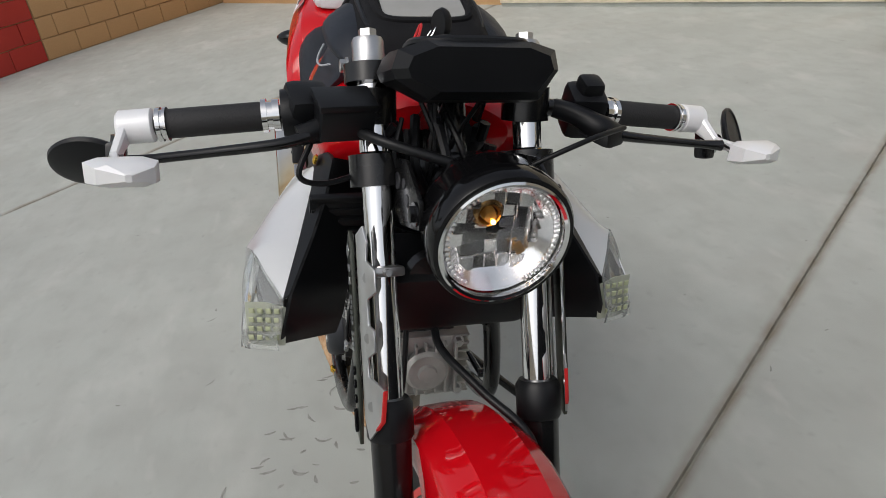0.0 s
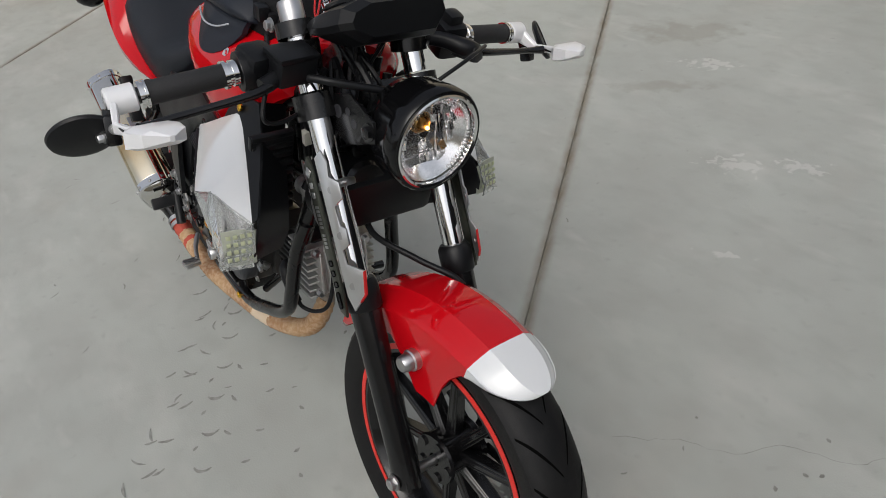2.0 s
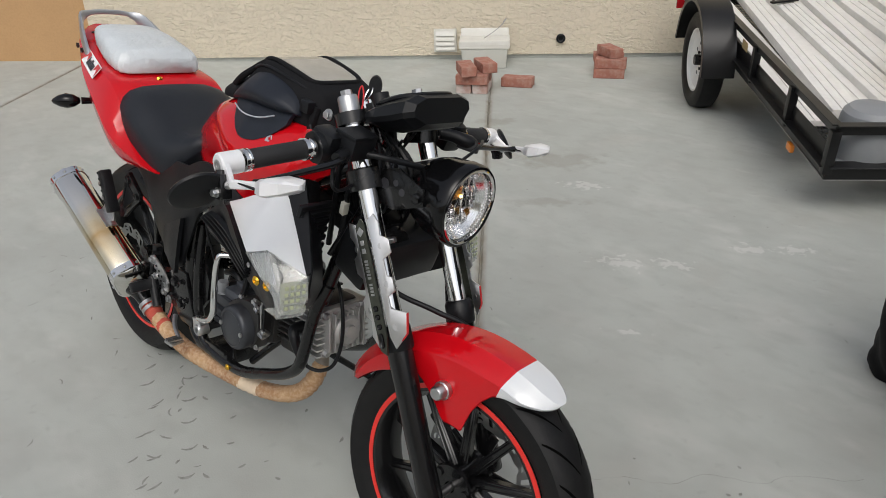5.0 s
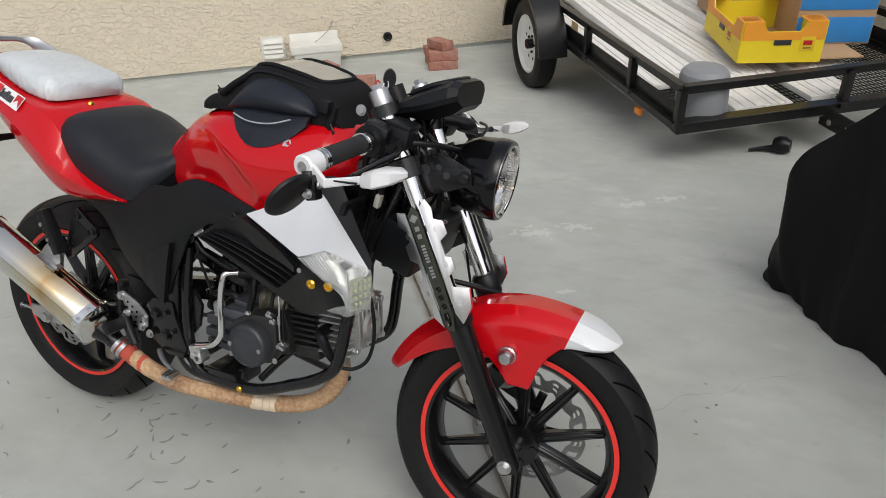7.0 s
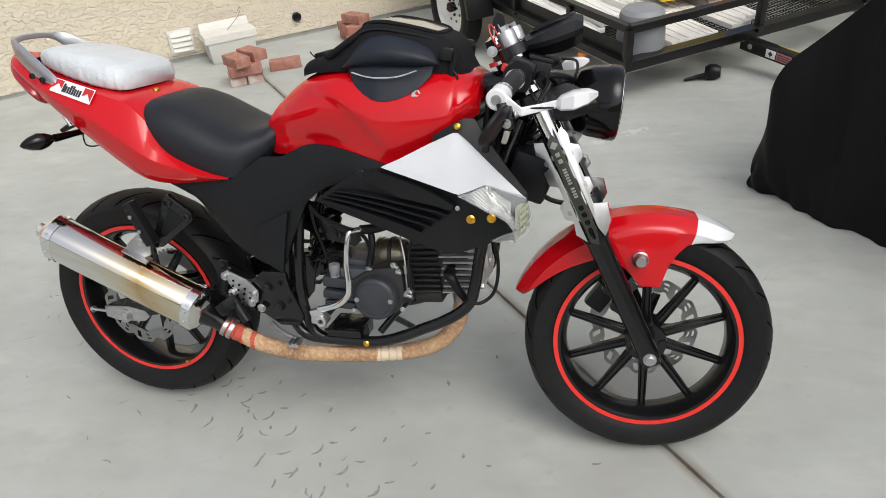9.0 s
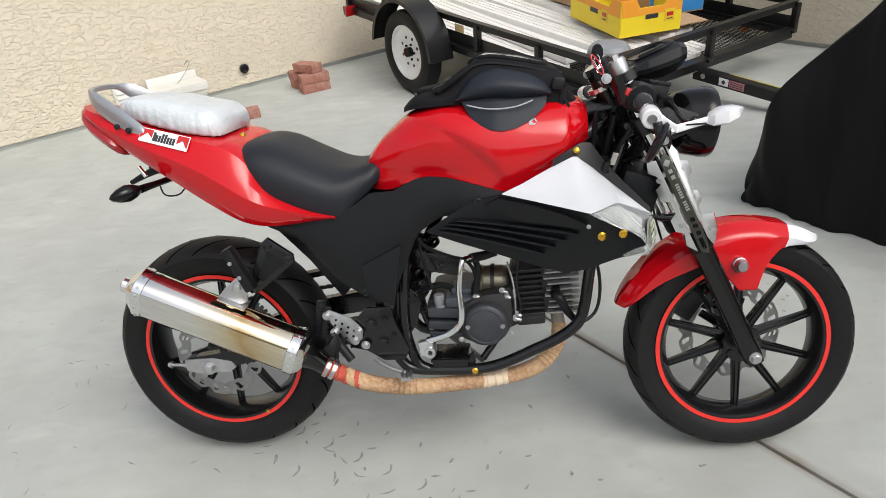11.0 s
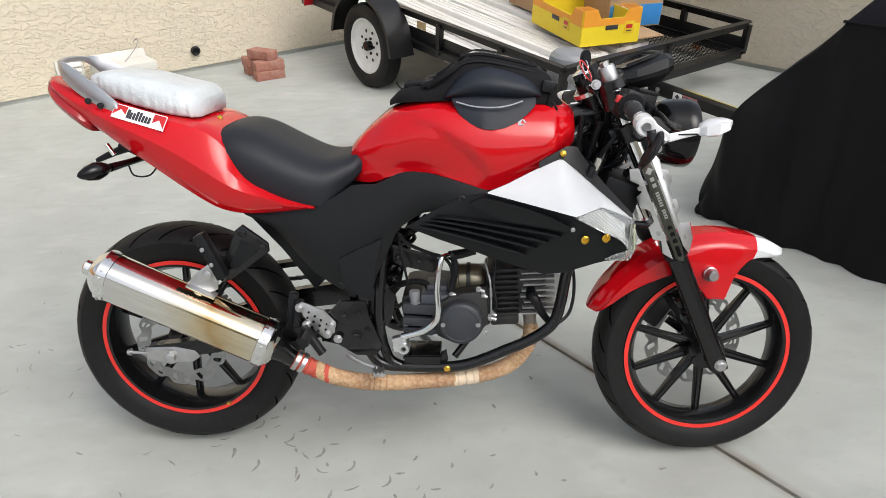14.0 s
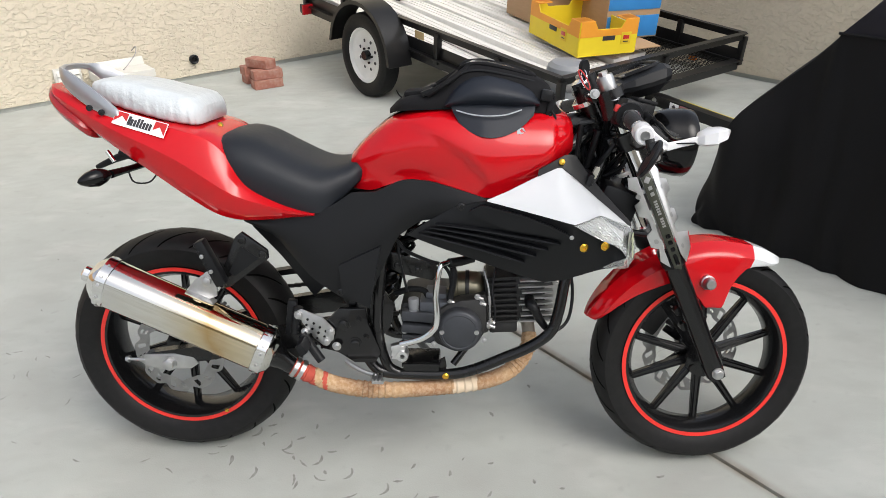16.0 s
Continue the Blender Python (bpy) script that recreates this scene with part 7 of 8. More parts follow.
for s in (-1, 1):
    part("strap", tube([(-0.035, s * 0.088, 0.956), (0.0, s * 0.092, 0.980), (0.030, s * 0.086, 1.000), (0.056, s * 0.074, 1.020), (0.070, s * 0.060, 1.028)], 0.008, 8, 4), FABRIC, bag, "black webbing strap")
    part("strap", box((0.016, 0.012, 0.060), (0.264, s * 0.086, 0.925), 0.003, (s * 8, 10, 0)), FABRIC, bag, "black webbing strap")
    part("buckle", box((0.03, 0.02, 0.03), (0.254, s * 0.094, 0.955), 0.006, (0, 10, 0)), BLACK_PLASTIC, bag, "black plastic buckle")
    part("snap_hook", tube([(0.266, s * 0.094, 0.915), (0.276, s * 0.097, 0.898), (0.270, s * 0.098, 0.882), (0.261, s * 0.097, 0.890), (0.265, s * 0.094, 0.910)], 0.003, 7, 5), BLACK_PLASTIC, bag, "black snap hook")
part("rear_pad", box((0.07, 0.09, 0.016), (-0.062, 0, 0.955), 0.006, (0, -6, 0)), FABRIC, bag)
for s in (-1, 1):
    part("rear_buckle", box((0.030, 0.022, 0.014), (-0.036, s * 0.074, 0.962), 0.004, (0, -24, s * 12)), BLACK_PLASTIC, bag, "black plastic buckle")
part("cord", tube([(-0.10, 0, 0.935), (-0.112, -0.012, 0.948), (-0.118, -0.020, 0.962)], 0.0015, 6, 3), FABRIC, bag, "thin loose cord")

# ---- utility trailer, nose down on its tongue ----
TR = pose(0.133, 4.430, 0.297, 0, 0, 38.9) @ pose(0, 0, 0, 5.5, 0, 0)
trailer = thing("utility_trailer", "black steel utility trailer with mesh floor, loaded with boards and boxes", "trailer", TR)
TBLACK = shader("trailer_black", (0.007, 0.007, 0.0075), 0.38, coat=0.15, specular=0.3, second=(0.013, 0.0125, 0.012), scale=9, rough_var=0.1)
W, F, R = 0.89, -1.775, 1.09
Z0, Z1 = 0.089, 0.285
EAST = 0.89
MID, WIDE = (EAST - W) / 2, EAST + W


def side_x(s):
    return -W if s < 0 else EAST


def angle_bar(a, b, size=0.045, name="rail"):
    a, b = Vector(a), Vector(b)
    d = (b - a)
    bm = bmesh.new()
    yaw = math.degrees(math.atan2(d.y, d.x))
    c = (a + b) / 2
    box((d.length, 0.006, size), c, 0.001, (0, 0, yaw), bm=bm, seg=1)
    box((d.length, size, 0.006), c + Vector((0, 0, size / 2)), 0.001, (0, 0, yaw), bm=bm, seg=1)
    return part(name, bm, TBLACK, trailer)


for s in (-1, 1):
    angle_bar((side_x(s), F, Z0), (side_x(s), R, Z0), 0.06, "side_beam")
    angle_bar((side_x(s), F, Z1), (side_x(s), R, Z1), 0.045, "side_rail")
    for y in (F, -1.26, -0.66, 0.5, R):
        part("post", box((0.04, 0.04, Z1 - Z0), (side_x(s), y, (Z0 + Z1) / 2), 0.003), TBLACK, trailer)
    side_plate = box((0.004, R - F - 0.02, 0.10), (side_x(s) - s * 0.012, (R + F) / 2, Z0 + 0.06), 0.001)
    part("side_board", side_plate, TBLACK, trailer)
for y in (F, R):
    angle_bar((-W, y, Z0), (EAST, y, Z0), 0.07, "cross_beam")
    angle_bar((-W, y, Z1), (EAST, y, Z1), 0.045, "end_rail")
part("post", box((0.04, 0.04, Z1 - Z0), (0.028, F, (Z0 + Z1) / 2), 0.003), TBLACK, trailer)
mesh = bmesh.new()
for k in range(72):
    box((0.004, R - F, 0.004), (-W + WIDE * (k + 0.5) / 72, (R + F) / 2, Z0 + 0.005), bm=mesh)
for k in range(64):
    box((WIDE, 0.004, 0.004), (MID, F + (R - F) * (k + 0.5) / 64, Z0 + 0.008), bm=mesh)
part("mesh_floor", mesh, TBLACK, trailer, "expanded steel mesh floor")
part("axle", box((WIDE + 0.3, 0.05, 0.05), (MID, 0, 0.0), 0.004), TBLACK, trailer)
for k in range(3):
    part("leaf_spring", box((0.045, 0.5 - 0.1 * k, 0.008), (-W + 0.01, 0, -0.02 - 0.01 * k), 0.002), TBLACK, trailer)
# thin bright strips laid where the beam edges catch a highlight
part("beam_edge", box((WIDE, 0.004, 0.004), (MID, F - 0.005, Z0 + 0.033), 0.0005), ZINC, trailer, "bright strip standing in for a highlight on the beam edge")
part("beam_edge", box((WIDE * 0.46, 0.004, 0.004), (-W + WIDE * 0.23, F - 0.005, Z0 - 0.033), 0.0005), ZINC, trailer, "bright strip standing in for a highlight on the beam edge")
for z in (Z0 + 0.03, Z0 - 0.026):
    part("beam_edge", box((0.004, 1.0, 0.004), (-W - 0.005, F + 0.55, z), 0.0005), ZINC, trailer, "bright strip standing in for a highlight on the beam edge")
part("tongue", box((0.075, 0.85, 0.065), (-0.008, F - 0.38, 0.022), 0.004), TBLACK, trailer, "black box-section tongue")
part("decal", box((0.003, 0.065, 0.044), (-0.047, F - 0.18, 0.024), 0.0005), LABEL_WHITE, trailer, "white warning sticker")
part("decal", box((0.003, 0.10, 0.044), (-0.047, F - 0.27, 0.024), 0.0005), shader("pink_decal", (0.42, 0.17, 0.19), 0.5), trailer, "faded pink warning sticker")
part("decal_mark", box((0.002, 0.022, 0.022), (-0.049, F - 0.18, 0.024), 0.0005, (45, 0, 0)), LABEL_DARK, trailer)
for k in range(3):
    part("decal_line", box((0.002, 0.085, 0.004), (-0.049, F - 0.27, 0.036 - 0.012 * k), 0.0004), LABEL_DARK, trailer)
part("tongue_stripe", box((0.006, 0.5, 0.003), (0.022, F - 0.42, 0.0555), 0.0005), shader("yellow_stripe", (0.6, 0.5, 0.05), 0.5), trailer, "thin yellow stripe")
part("tongue_bolt", bolt((-0.046, F - 0.03, 0.024), (-1, F - 0.03, 0.024), 0.012, 0.008), ZINC, trailer)

WHITE_RIM = shader("white_rim", (0.72, 0.72, 0.70), 0.4, second=(0.6, 0.6, 0.58), scale=14)
def trailer_wheel(s):
    m = pose(side_x(s) + s * 0.10, 0, 0, 0, 0, 90 * s)
    tyre = part("trailer_tyre", lathe([(0.192, -0.05), (0.22, -0.070), (0.268, -0.070), (0.292, -0.055), (0.299, -0.02), (0.299, 0.02), (0.292, 0.055), (0.268, 0.070), (0.22, 0.070), (0.192, 0.05)], 56, close=True), RUBBER, trailer, "black trailer tyre", m)
    rimb = lathe([(0.0, -0.012), (0.05, -0.012), (0.085, -0.02), (0.120, -0.016), (0.143, -0.030), (0.172, -0.035), (0.184, -0.054), (0.195, -0.054), (0.195, 0.05), (0.17, 0.03), (0.0, 0.03)], 48)
    part("rim", rimb, WHITE_RIM, tyre, "white steel rim", m)
    hb = lathe([(0, -0.055), (0.030, -0.055), (0.034, -0.05), (0.034, -0.01), (0, -0.01)], 24)
    for k in range(5):
        a = 2 * math.pi * k / 5
        rod((0.056 * math.cos(a), -0.026, 0.056 * math.sin(a)), (0.056 * math.cos(a), -0.01, 0.056 * math.sin(a)), 0.009, 6, hb)
    part("hub_cap", hb, BLACK_GLOSS, tyre, "", m)
    hl = bmesh.new()
    for k in range(8):
        a = 2 * math.pi * (k + 0.5) / 8
        lathe([(0, -0.020), (0.012, -0.020), (0.012, -0.017), (0, -0.017)], 10, hl, pose(0.103 * math.cos(a), 0, 0.103 * math.sin(a)))
    pieces("rim_hole", hl, LABEL_DARK, tyre, "", m)
    # mudguard: flat top, sloping ends
    out = bmesh.new()
    arc = [(0.385 * math.cos(radians(q)), 0.02 + 0.365 * math.sin(radians(q))) for q in range(170, 9, -10)]
    prof = [(-0.395, 0.02)] + arc + [(0.395, 0.03)]
    rings = [[(side_x(s) + s * 0.012, y, z), (side_x(s) + s * 0.20, y, z), (side_x(s) + s * 0.20, y * 0.99, z - 0.006), (side_x(s) + s * 0.012, y * 0.99, z - 0.006)] for y, z in prof]
    rings_mesh(out, rings)
    lip = plate([(y, z) for y, z in prof] + [(y * 0.93, z * 0.93) for y, z in reversed(prof)], 0.005, m=pose(side_x(s) + s * 0.202, 0, 0, 0, 0, 90))
    merge(out, lip)
    part("mudguard", out, TBLACK, trailer, "black steel trailer mudguard", angle=20)


trailer_wheel(-1)
trailer_wheel(1)
for s in (-1, 1):
    part("marker_lamp", box((0.02, 0.06, 0.035), (side_x(s) + s * 0.016, F + 0.37, Z0 - 0.05), 0.004), AMBER, trailer, "amber marker lamp")
    part("lamp_housing", box((0.12, 0.05, 0.07), (side_x(s) + s * 0.01, R - 0.035, Z0 + 0.01), 0.008), BLACK_PLASTIC, trailer)
    part("tail_lamp", box((0.13, 0.022, 0.08), (side_x(s) + s * 0.015, R - 0.070, Z0 + 0.01), 0.006), RED_LENS, trailer, "red tail lamp")
part("id_label", box((0.002, 0.10, 0.05), (-W - 0.008, -0.47, Z1 - 0.05), 0.0005), shader("tan_label", (0.45, 0.33, 0.16), 0.5), trailer)

# load on the trailer, resting on its floor
VINYL_WHITE = shader("white_vinyl_board", (0.74, 0.73, 0.70), 0.45, second=(0.66, 0.64, 0.60), scale=5, fine=(0.5, 0.48, 0.44), fine_scale=30, fine_mix=0.2)
def board(x, y0, y1, w, h, z, yaw, n=0):
    bm = box((w, y1 - y0, h), (0, 0, 0), 0.004)
    if n:
        for k in range(n):
            box((0.006, y1 - y0, 0.006), (-w / 2 + w * (k + 1) / (n + 1), 0, h / 2 + 0.002), 0.001, bm=bm, seg=1)
    m = TR @ pose(x, (y0 + y1) / 2, z + h / 2, SLOPE, 0, yaw)
    ob = new("vinyl_board", finish(bm, "vinyl_board", VINYL_WHITE))
    ob.matrix_basis = m
    return tagged(ob, "dusty white vinyl fence board lying on the trailer", "board", "boards on the trailer")


FLOOR = Z0 + 0.012
SLOPE = 2.2
for x, y0, y1, w, h, z, yaw, n in ((-0.763, -1.309, 1.011, 0.148, 0.03, 0, 0.5, 2), (-0.485, -1.725, 1.011, 0.18, 0.03, 0, 1, 2), (-0.294, -1.731, 1.023, 0.159, 0.03, 0, -0.5, 3), (-0.060, -1.702, 1.011, 0.148, 0.03, 0, 1.5, 2), (0.142, -1.642, 0.976, 0.148, 0.03, 0, -1.5, 2), (-0.610, -1.309, 1.047, 0.138, 0.05, 0.034, -1.5, 2), (-0.392, -1.428, 1.023, 0.159, 0.045, 0.034, 1, 3), (-0.196, -1.452, 1.023, 0.159, 0.045, 0.034, -1, 2), (0.033, -1.428, 1.023, 0.159, 0.045, 0.034, 1, 2), (0.240, -1.428, 0.952, 0.159, 0.045, 0.034, -1, 2)):
    board(x, y0, y1, w, h, FLOOR + z + 0.5 * (y1 - y0) * math.sin(radians(SLOPE)), yaw, n)
strapb = box((0.20, 0.03, 0.012), (0, 0, 0), 0.003)
for k in (-1, 1):
    tube([(-0.10 * k, 0, 0), (-0.02 * k, 0.05, 0.01), (0.03, 0.02 * k, 0.004)], 0.006, 6, 4, bm=strapb)
ob = new("ratchet_strap", finish(strapb, "ratchet_strap", BLACK_PLASTIC))
ob.matrix_basis = TR @ pose(-0.43, 0.36, FLOOR + 0.165, SLOPE, 0, 20)
tagged(ob, "black ratchet strap lying on the boards", "strap")

tub = lathe([(0.0, 0.0), (0.140, 0.0), (0.142, 0.006), (0.133, 0.014), (0.132, 0.04), (0.122, 0.180), (0.116, 0.205), (0.095, 0.226), (0.05, 0.236), (0, 0.237)], 40)
ob = new("grey_bucket", finish(tub, "grey_bucket", shader("grey_plastic", (0.24, 0.25, 0.26), 0.45, second=(0.2, 0.21, 0.22), scale=8), 30))
ob.matrix_basis = TR @ pose(-0.69, -1.63, FLOOR, 0, 0, 0) @ pose(0, 0, 0, 90, 0, 0)
tagged(ob, "upturned grey plastic bucket standing on the trailer", "bucket")

YELLOW = shader("yellow_card", (0.80, 0.62, 0.02), 0.5, second=(0.74, 0.56, 0.02), scale=12)
ORANGE = shader("orange_card", (0.80, 0.33, 0.03), 0.5, second=(0.74, 0.29, 0.02), scale=12)
CARD = shader("brown_card", (0.42, 0.27, 0.15), 0.75, second=(0.36, 0.23, 0.12), scale=14, stretch=(1, 1, 4))
BLUE = shader("blue_card", (0.03, 0.22, 0.55), 0.5, second=(0.03, 0.19, 0.48), scale=12)
def fruit_box(m):
    L, D, H, t = 0.62, 0.43, 0.215, 0.006
    top = thing("fruit_box", "yellow and orange printed cardboard fruit tray box", "box", m)
    part("base", box((L, D, t), (0, 0, t / 2), 0.001), CARD, top)
    def wall_shape(n, high, dip):
        return [(-n / 2, 0), (n / 2, 0), (n / 2, high), (n / 2 - 0.10, high), (n / 2 - 0.13, high - dip), (-n / 2 + 0.13, high - dip), (-n / 2 + 0.10, high), (-n / 2, high)]
    for sx, sy, n, rot in ((0, -D / 2, L, 0), (0, D / 2, L, 180), (-L / 2, 0, D, -90), (L / 2, 0, D, 90)):
        place = pose(sx, sy, 0, 0, 0, rot)
        side = plate(wall_shape(n - 0.002, H, 0.05), t, m=place)
        for f in side.faces:
            f.material_index = 0
        part("side_panel", side, YELLOW, top, "yellow printed panel")
        band = plate([(-n / 2 + 0.003, H * 0.56), (n / 2 - 0.003, H * 0.56), (n / 2 - 0.003, H - 0.002), (n / 2 - 0.10, H - 0.002), (n / 2 - 0.13, H - 0.052), (-n / 2 + 0.13, H - 0.052), (-n / 2 + 0.10, H - 0.002), (-n / 2 + 0.003, H - 0.002)], 0.002, m=place @ Matrix.Translation((0, -t / 2 - 0.001, 0)))
        part("orange_band", band, ORANGE, top, "orange printed band")
        for fx in (-n / 2 + 0.055, n / 2 - 0.055):
            part("corner_flap", box((0.10, 0.10, t), (fx, 0.045, H), 0.001), ORANGE, top, "", place)
        hole = box((0.09, 0.003, 0.028), (0, -t / 2 - 0.0025, H * 0.5), 0.001)
        part("hand_hole", hole, LABEL_DARK, top, "", place)
        part("badge", box((0.075, 0.0016, 0.075), (0.13, -t / 2 - 0.0022, H * 0.46), 0.0005), shader("badge_yellow", (0.72, 0.50, 0.02), 0.5), top, "framed printed badge", place)
        part("badge_mark", box((0.046, 0.0014, 0.024), (0.13, -t / 2 - 0.0036, H * 0.49), 0.0005), RED_PLASTIC, top, "dark red printed shape", place)
        part("badge_line", box((0.04, 0.0014, 0.006), (0.13, -t / 2 - 0.0036, H * 0.36), 0.0005), LABEL_DARK, top, "", place)
        if rot == 0:
            part("paper_label", box((0.12, 0.002, 0.06), (-0.15, -t / 2 - 0.004, H * 0.70), 0.0005), LABEL_WHITE, top, "white paper label", place)
    return top


TOP = 0.24
card_sheet = new("cardboard_sheet", finish(box((0.66, 0.50, 0.008), bevel=0.001), "cardboard_sheet", CARD))
card_sheet.matrix_basis = TR @ pose(0.06, -1.20, TOP - 0.005, 0, 0, -12)
tagged(card_sheet, "flat brown cardboard sheet lying across the front rail", "cardboard")
fruit_box(TR @ pose(-0.075, -1.16, TOP, 0, 0, 75))


def carton(m, size, label, bands):
    top = thing("carton", label, "box", m)
    part("carton_body", box(size, (0, 0, size[2] / 2), 0.004), CARD, top)
    for z0, z1, mat, lab in bands:
        part("printed_band", box((size[0] - 0.012, 0.004, z1 - z0), (0, -size[1] / 2 - 0.0015, (z0 + z1) / 2), 0.001), mat, top, lab)
    part("tape", box((0.05, size[1] + 0.006, 0.003), (0, 0, size[2]), 0.0005), shader("packing_tape", (0.5, 0.38, 0.22), 0.3), top)
    return top


carton(TR @ pose(0.36, -1.07, TOP, 0, 0, -17), (0.42, 0.44, 0.27), "blue printed cardboard carton with a brown lid band", ((0.01, 0.15, BLUE, "blue printed card"), (0.19, 0.262, BLUE, "blue printed card")))
tall = carton(TR @ pose(0.36, -1.07, TOP + 0.274, 0, 0, -15), (0.43, 0.44, 0.26), "blue and brown cardboard carton stacked on another", ((0.02, 0.24, BLUE, "blue printed card"),))
for sx, turn in ((-0.05, -22), (0.05, 22), (0.0, 90)):
    part("printed_mark", box((0.028, 0.003, 0.09), (0.02 + sx, -0.2245, 0.12 if turn != 90 else 0.05), 0.001, (0, turn, 0)), CARD, tall, "plain brown printed stroke")
carton(TR @ pose(0.24, -0.54, TOP, 0, 0, -10), (0.50, 0.36, 0.32), "plain brown cardboard carton", ())
carton(TR @ pose(0.57, -0.62, FLOOR, 0, 0, -10), (0.34, 0.40, 0.14), "low brown cardboard carton", ())

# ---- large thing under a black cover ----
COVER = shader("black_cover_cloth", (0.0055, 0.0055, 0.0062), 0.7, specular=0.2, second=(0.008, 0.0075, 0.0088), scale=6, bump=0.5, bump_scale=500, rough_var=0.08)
COVER_TOP = shader("paler_cover_cloth", (0.017, 0.016, 0.021), 0.75, specular=0.2, second=(0.022, 0.020, 0.026), scale=6, bump=0.5, bump_scale=500)
def draped():
    bm = bmesh.new()
    rows = [(0.458, 0.42, 0.03, 0.43), (0.452, 0.45, 0.10, 0.455), (0.445, 0.46, 0.17, 0.465), (0.41, 0.465, 0.26, 0.47), (0.37, 0.465, 0.38, 0.47), (0.32, 0.465, 0.50, 0.47), (0.255, 0.465, 0.63, 0.47), (0.155, 0.465, 0.76, 0.47),
            (0.045, 0.465, 0.88, 0.47), (-0.075, 0.465, 1.03, 0.47), (-0.175, 0.465, 1.13, 0.47), (-0.35, 0.465, 1.20, 0.47), (-0.6, 0.465, 1.22, 0.47), (-0.9, 0.465, 1.18, 0.47), (-1.3, 0.46, 1.10, 0.47), (-1.7, 0.44, 1.04, 0.46), (-1.95, 0.38, 0.83, 0.40), (-2.02, 0.2, 0.4, 0.2)]
    rings = []
    n = 44
    for y, hw, h, foot in smooth_table(rows, 5):
        ring = []
        hs = min(1.08, h * 0.94)
        for k in range(n + 1):
            f = k / n * 2 - 1
            a, s = abs(f), 1 if f > 0 else -1
            if a < 0.4:
                g = a / 0.4
                x, z = hw * 0.95 * g, h + (hs - h) * g ** 1.5
            else:
                g = (a - 0.4) / 0.6
                z = hs * (1 - g) if hs < 0.91 else hs + (0.91 - hs) * g * 6 if g <= 1 / 6 + 0.001 else 0.91 * (1 - (g - 1 / 6) * 1.2)
                x = hw * (0.95 + 0.05 * min(1, g * 2.5)) + (foot - hw) * g * g
            if s < 0:
                # the grip of the thing beneath pushes one corner of the cloth out
                x += 0.115 * math.exp(-((y - 0.285) / 0.085) ** 2) * (a / 0.4 if a < 0.4 else 1 - ((a - 0.4) / 0.6) ** 1.6)
            low = min(1.0, max(0.0, (a - 0.35) / 0.5))
            fold = low * (0.014 * math.sin(y * 15 + 1.7 * math.sin(k * 0.3)) + 0.008 * math.sin(y * 37 + k * 0.2) + 0.006 * math.sin(y * 71 - k * 0.3)) + 0.012 * noise.noise((y * 7, k * 0.30, 3.1)) + 0.006 * noise.noise((y * 19, k * 0.55, 7.7))
            ring.append((s * (x + fold), y + 0.010 * math.sin(k * 0.7) * low, max(z, 0.002)))
        rings.append(ring)
    rings_mesh(bm, rings, caps=False, closed=False)
    return bm


covered = thing("vehicle_cover", "bulky vehicle under a draped black cloth cover", "vehicle cover", YARD @ Matrix.Translation((2.222, 0.05, 0)))
cloth = draped()
# faces above the seam take the paler cloth colour
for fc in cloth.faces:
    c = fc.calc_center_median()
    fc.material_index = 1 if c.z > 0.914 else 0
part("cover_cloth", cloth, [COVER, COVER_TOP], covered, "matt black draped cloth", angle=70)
seam = tube([(-0.456, y, 0.910) for y in (-0.02, -0.1, -0.2, -0.4, -0.8, -1.2, -1.5)], 0.006, 6, 4)
part("seam", seam, COVER, covered, "", None)
tab = box((0.004, 0.006, 0.016), (-0.452, 0.148, 0.413), 0.001, (0, 8, 0))
part("fabric_tab", tab, PIPING, covered, "small grey fabric tab")

# ---- bricks by the house wall ----
BRICK = shader("red_brick", (0.33, 0.135, 0.095), 0.9, second=(0.25, 0.10, 0.075), scale=11, bump=0.6, bump_scale=150, fine=(0.46, 0.30, 0.24), fine_scale=24, fine_mix=0.55)
MORTARED = shader("mortared_brick", (0.34, 0.14, 0.10), 0.9, second=(0.62, 0.58, 0.55), scale=9, mix=1.0, bump=0.8, bump_scale=90, fine=(0.5, 0.36, 0.3), fine_scale=30, fine_mix=0.5)
brick_mesh = finish(box((0.226, 0.108, 0.068), bevel=0.004, seg=1), "brick", BRICK)
mortar_mesh = finish(box((0.226, 0.108, 0.068), bevel=0.005, seg=1), "mortared_brick", MORTARED)
for u, v, z, yaw in ((1.420, 4.128, 0.034, -8), (1.450, 4.355, 0.034, -3), (1.432, 4.140, 0.103, -11), (1.440, 4.350, 0.103, -2), (1.430, 4.225, 0.172, 109), (0.412, 3.706, 0.103, -8), (0.430, 3.830, 0.103, -4), (0.368, 3.715, 0.172, 103), (0.500, 3.815, 0.172, 109), (0.735, 3.895, 0.034, -14)):
    ob = new("loose_brick", brick_mesh)
    ob.matrix_basis = YARD @ pose(u, v, z, 0, 0, yaw)
    tagged(ob, "weathered red clay brick stacked by the house wall" if u != 0.735 else "single weathered red clay brick lying on the concrete", "brick", "bricks by the wall")
for u, v, yaw in ((0.360, 3.800, 84), (0.478, 3.782, 82)):
    ob = new("loose_brick", mortar_mesh)
    ob.matrix_basis = YARD @ pose(u, v, 0.034, 0, 0, yaw)
    tagged(ob, "red clay brick crusted with pale mortar under the stack", "brick", "bricks by the wall")

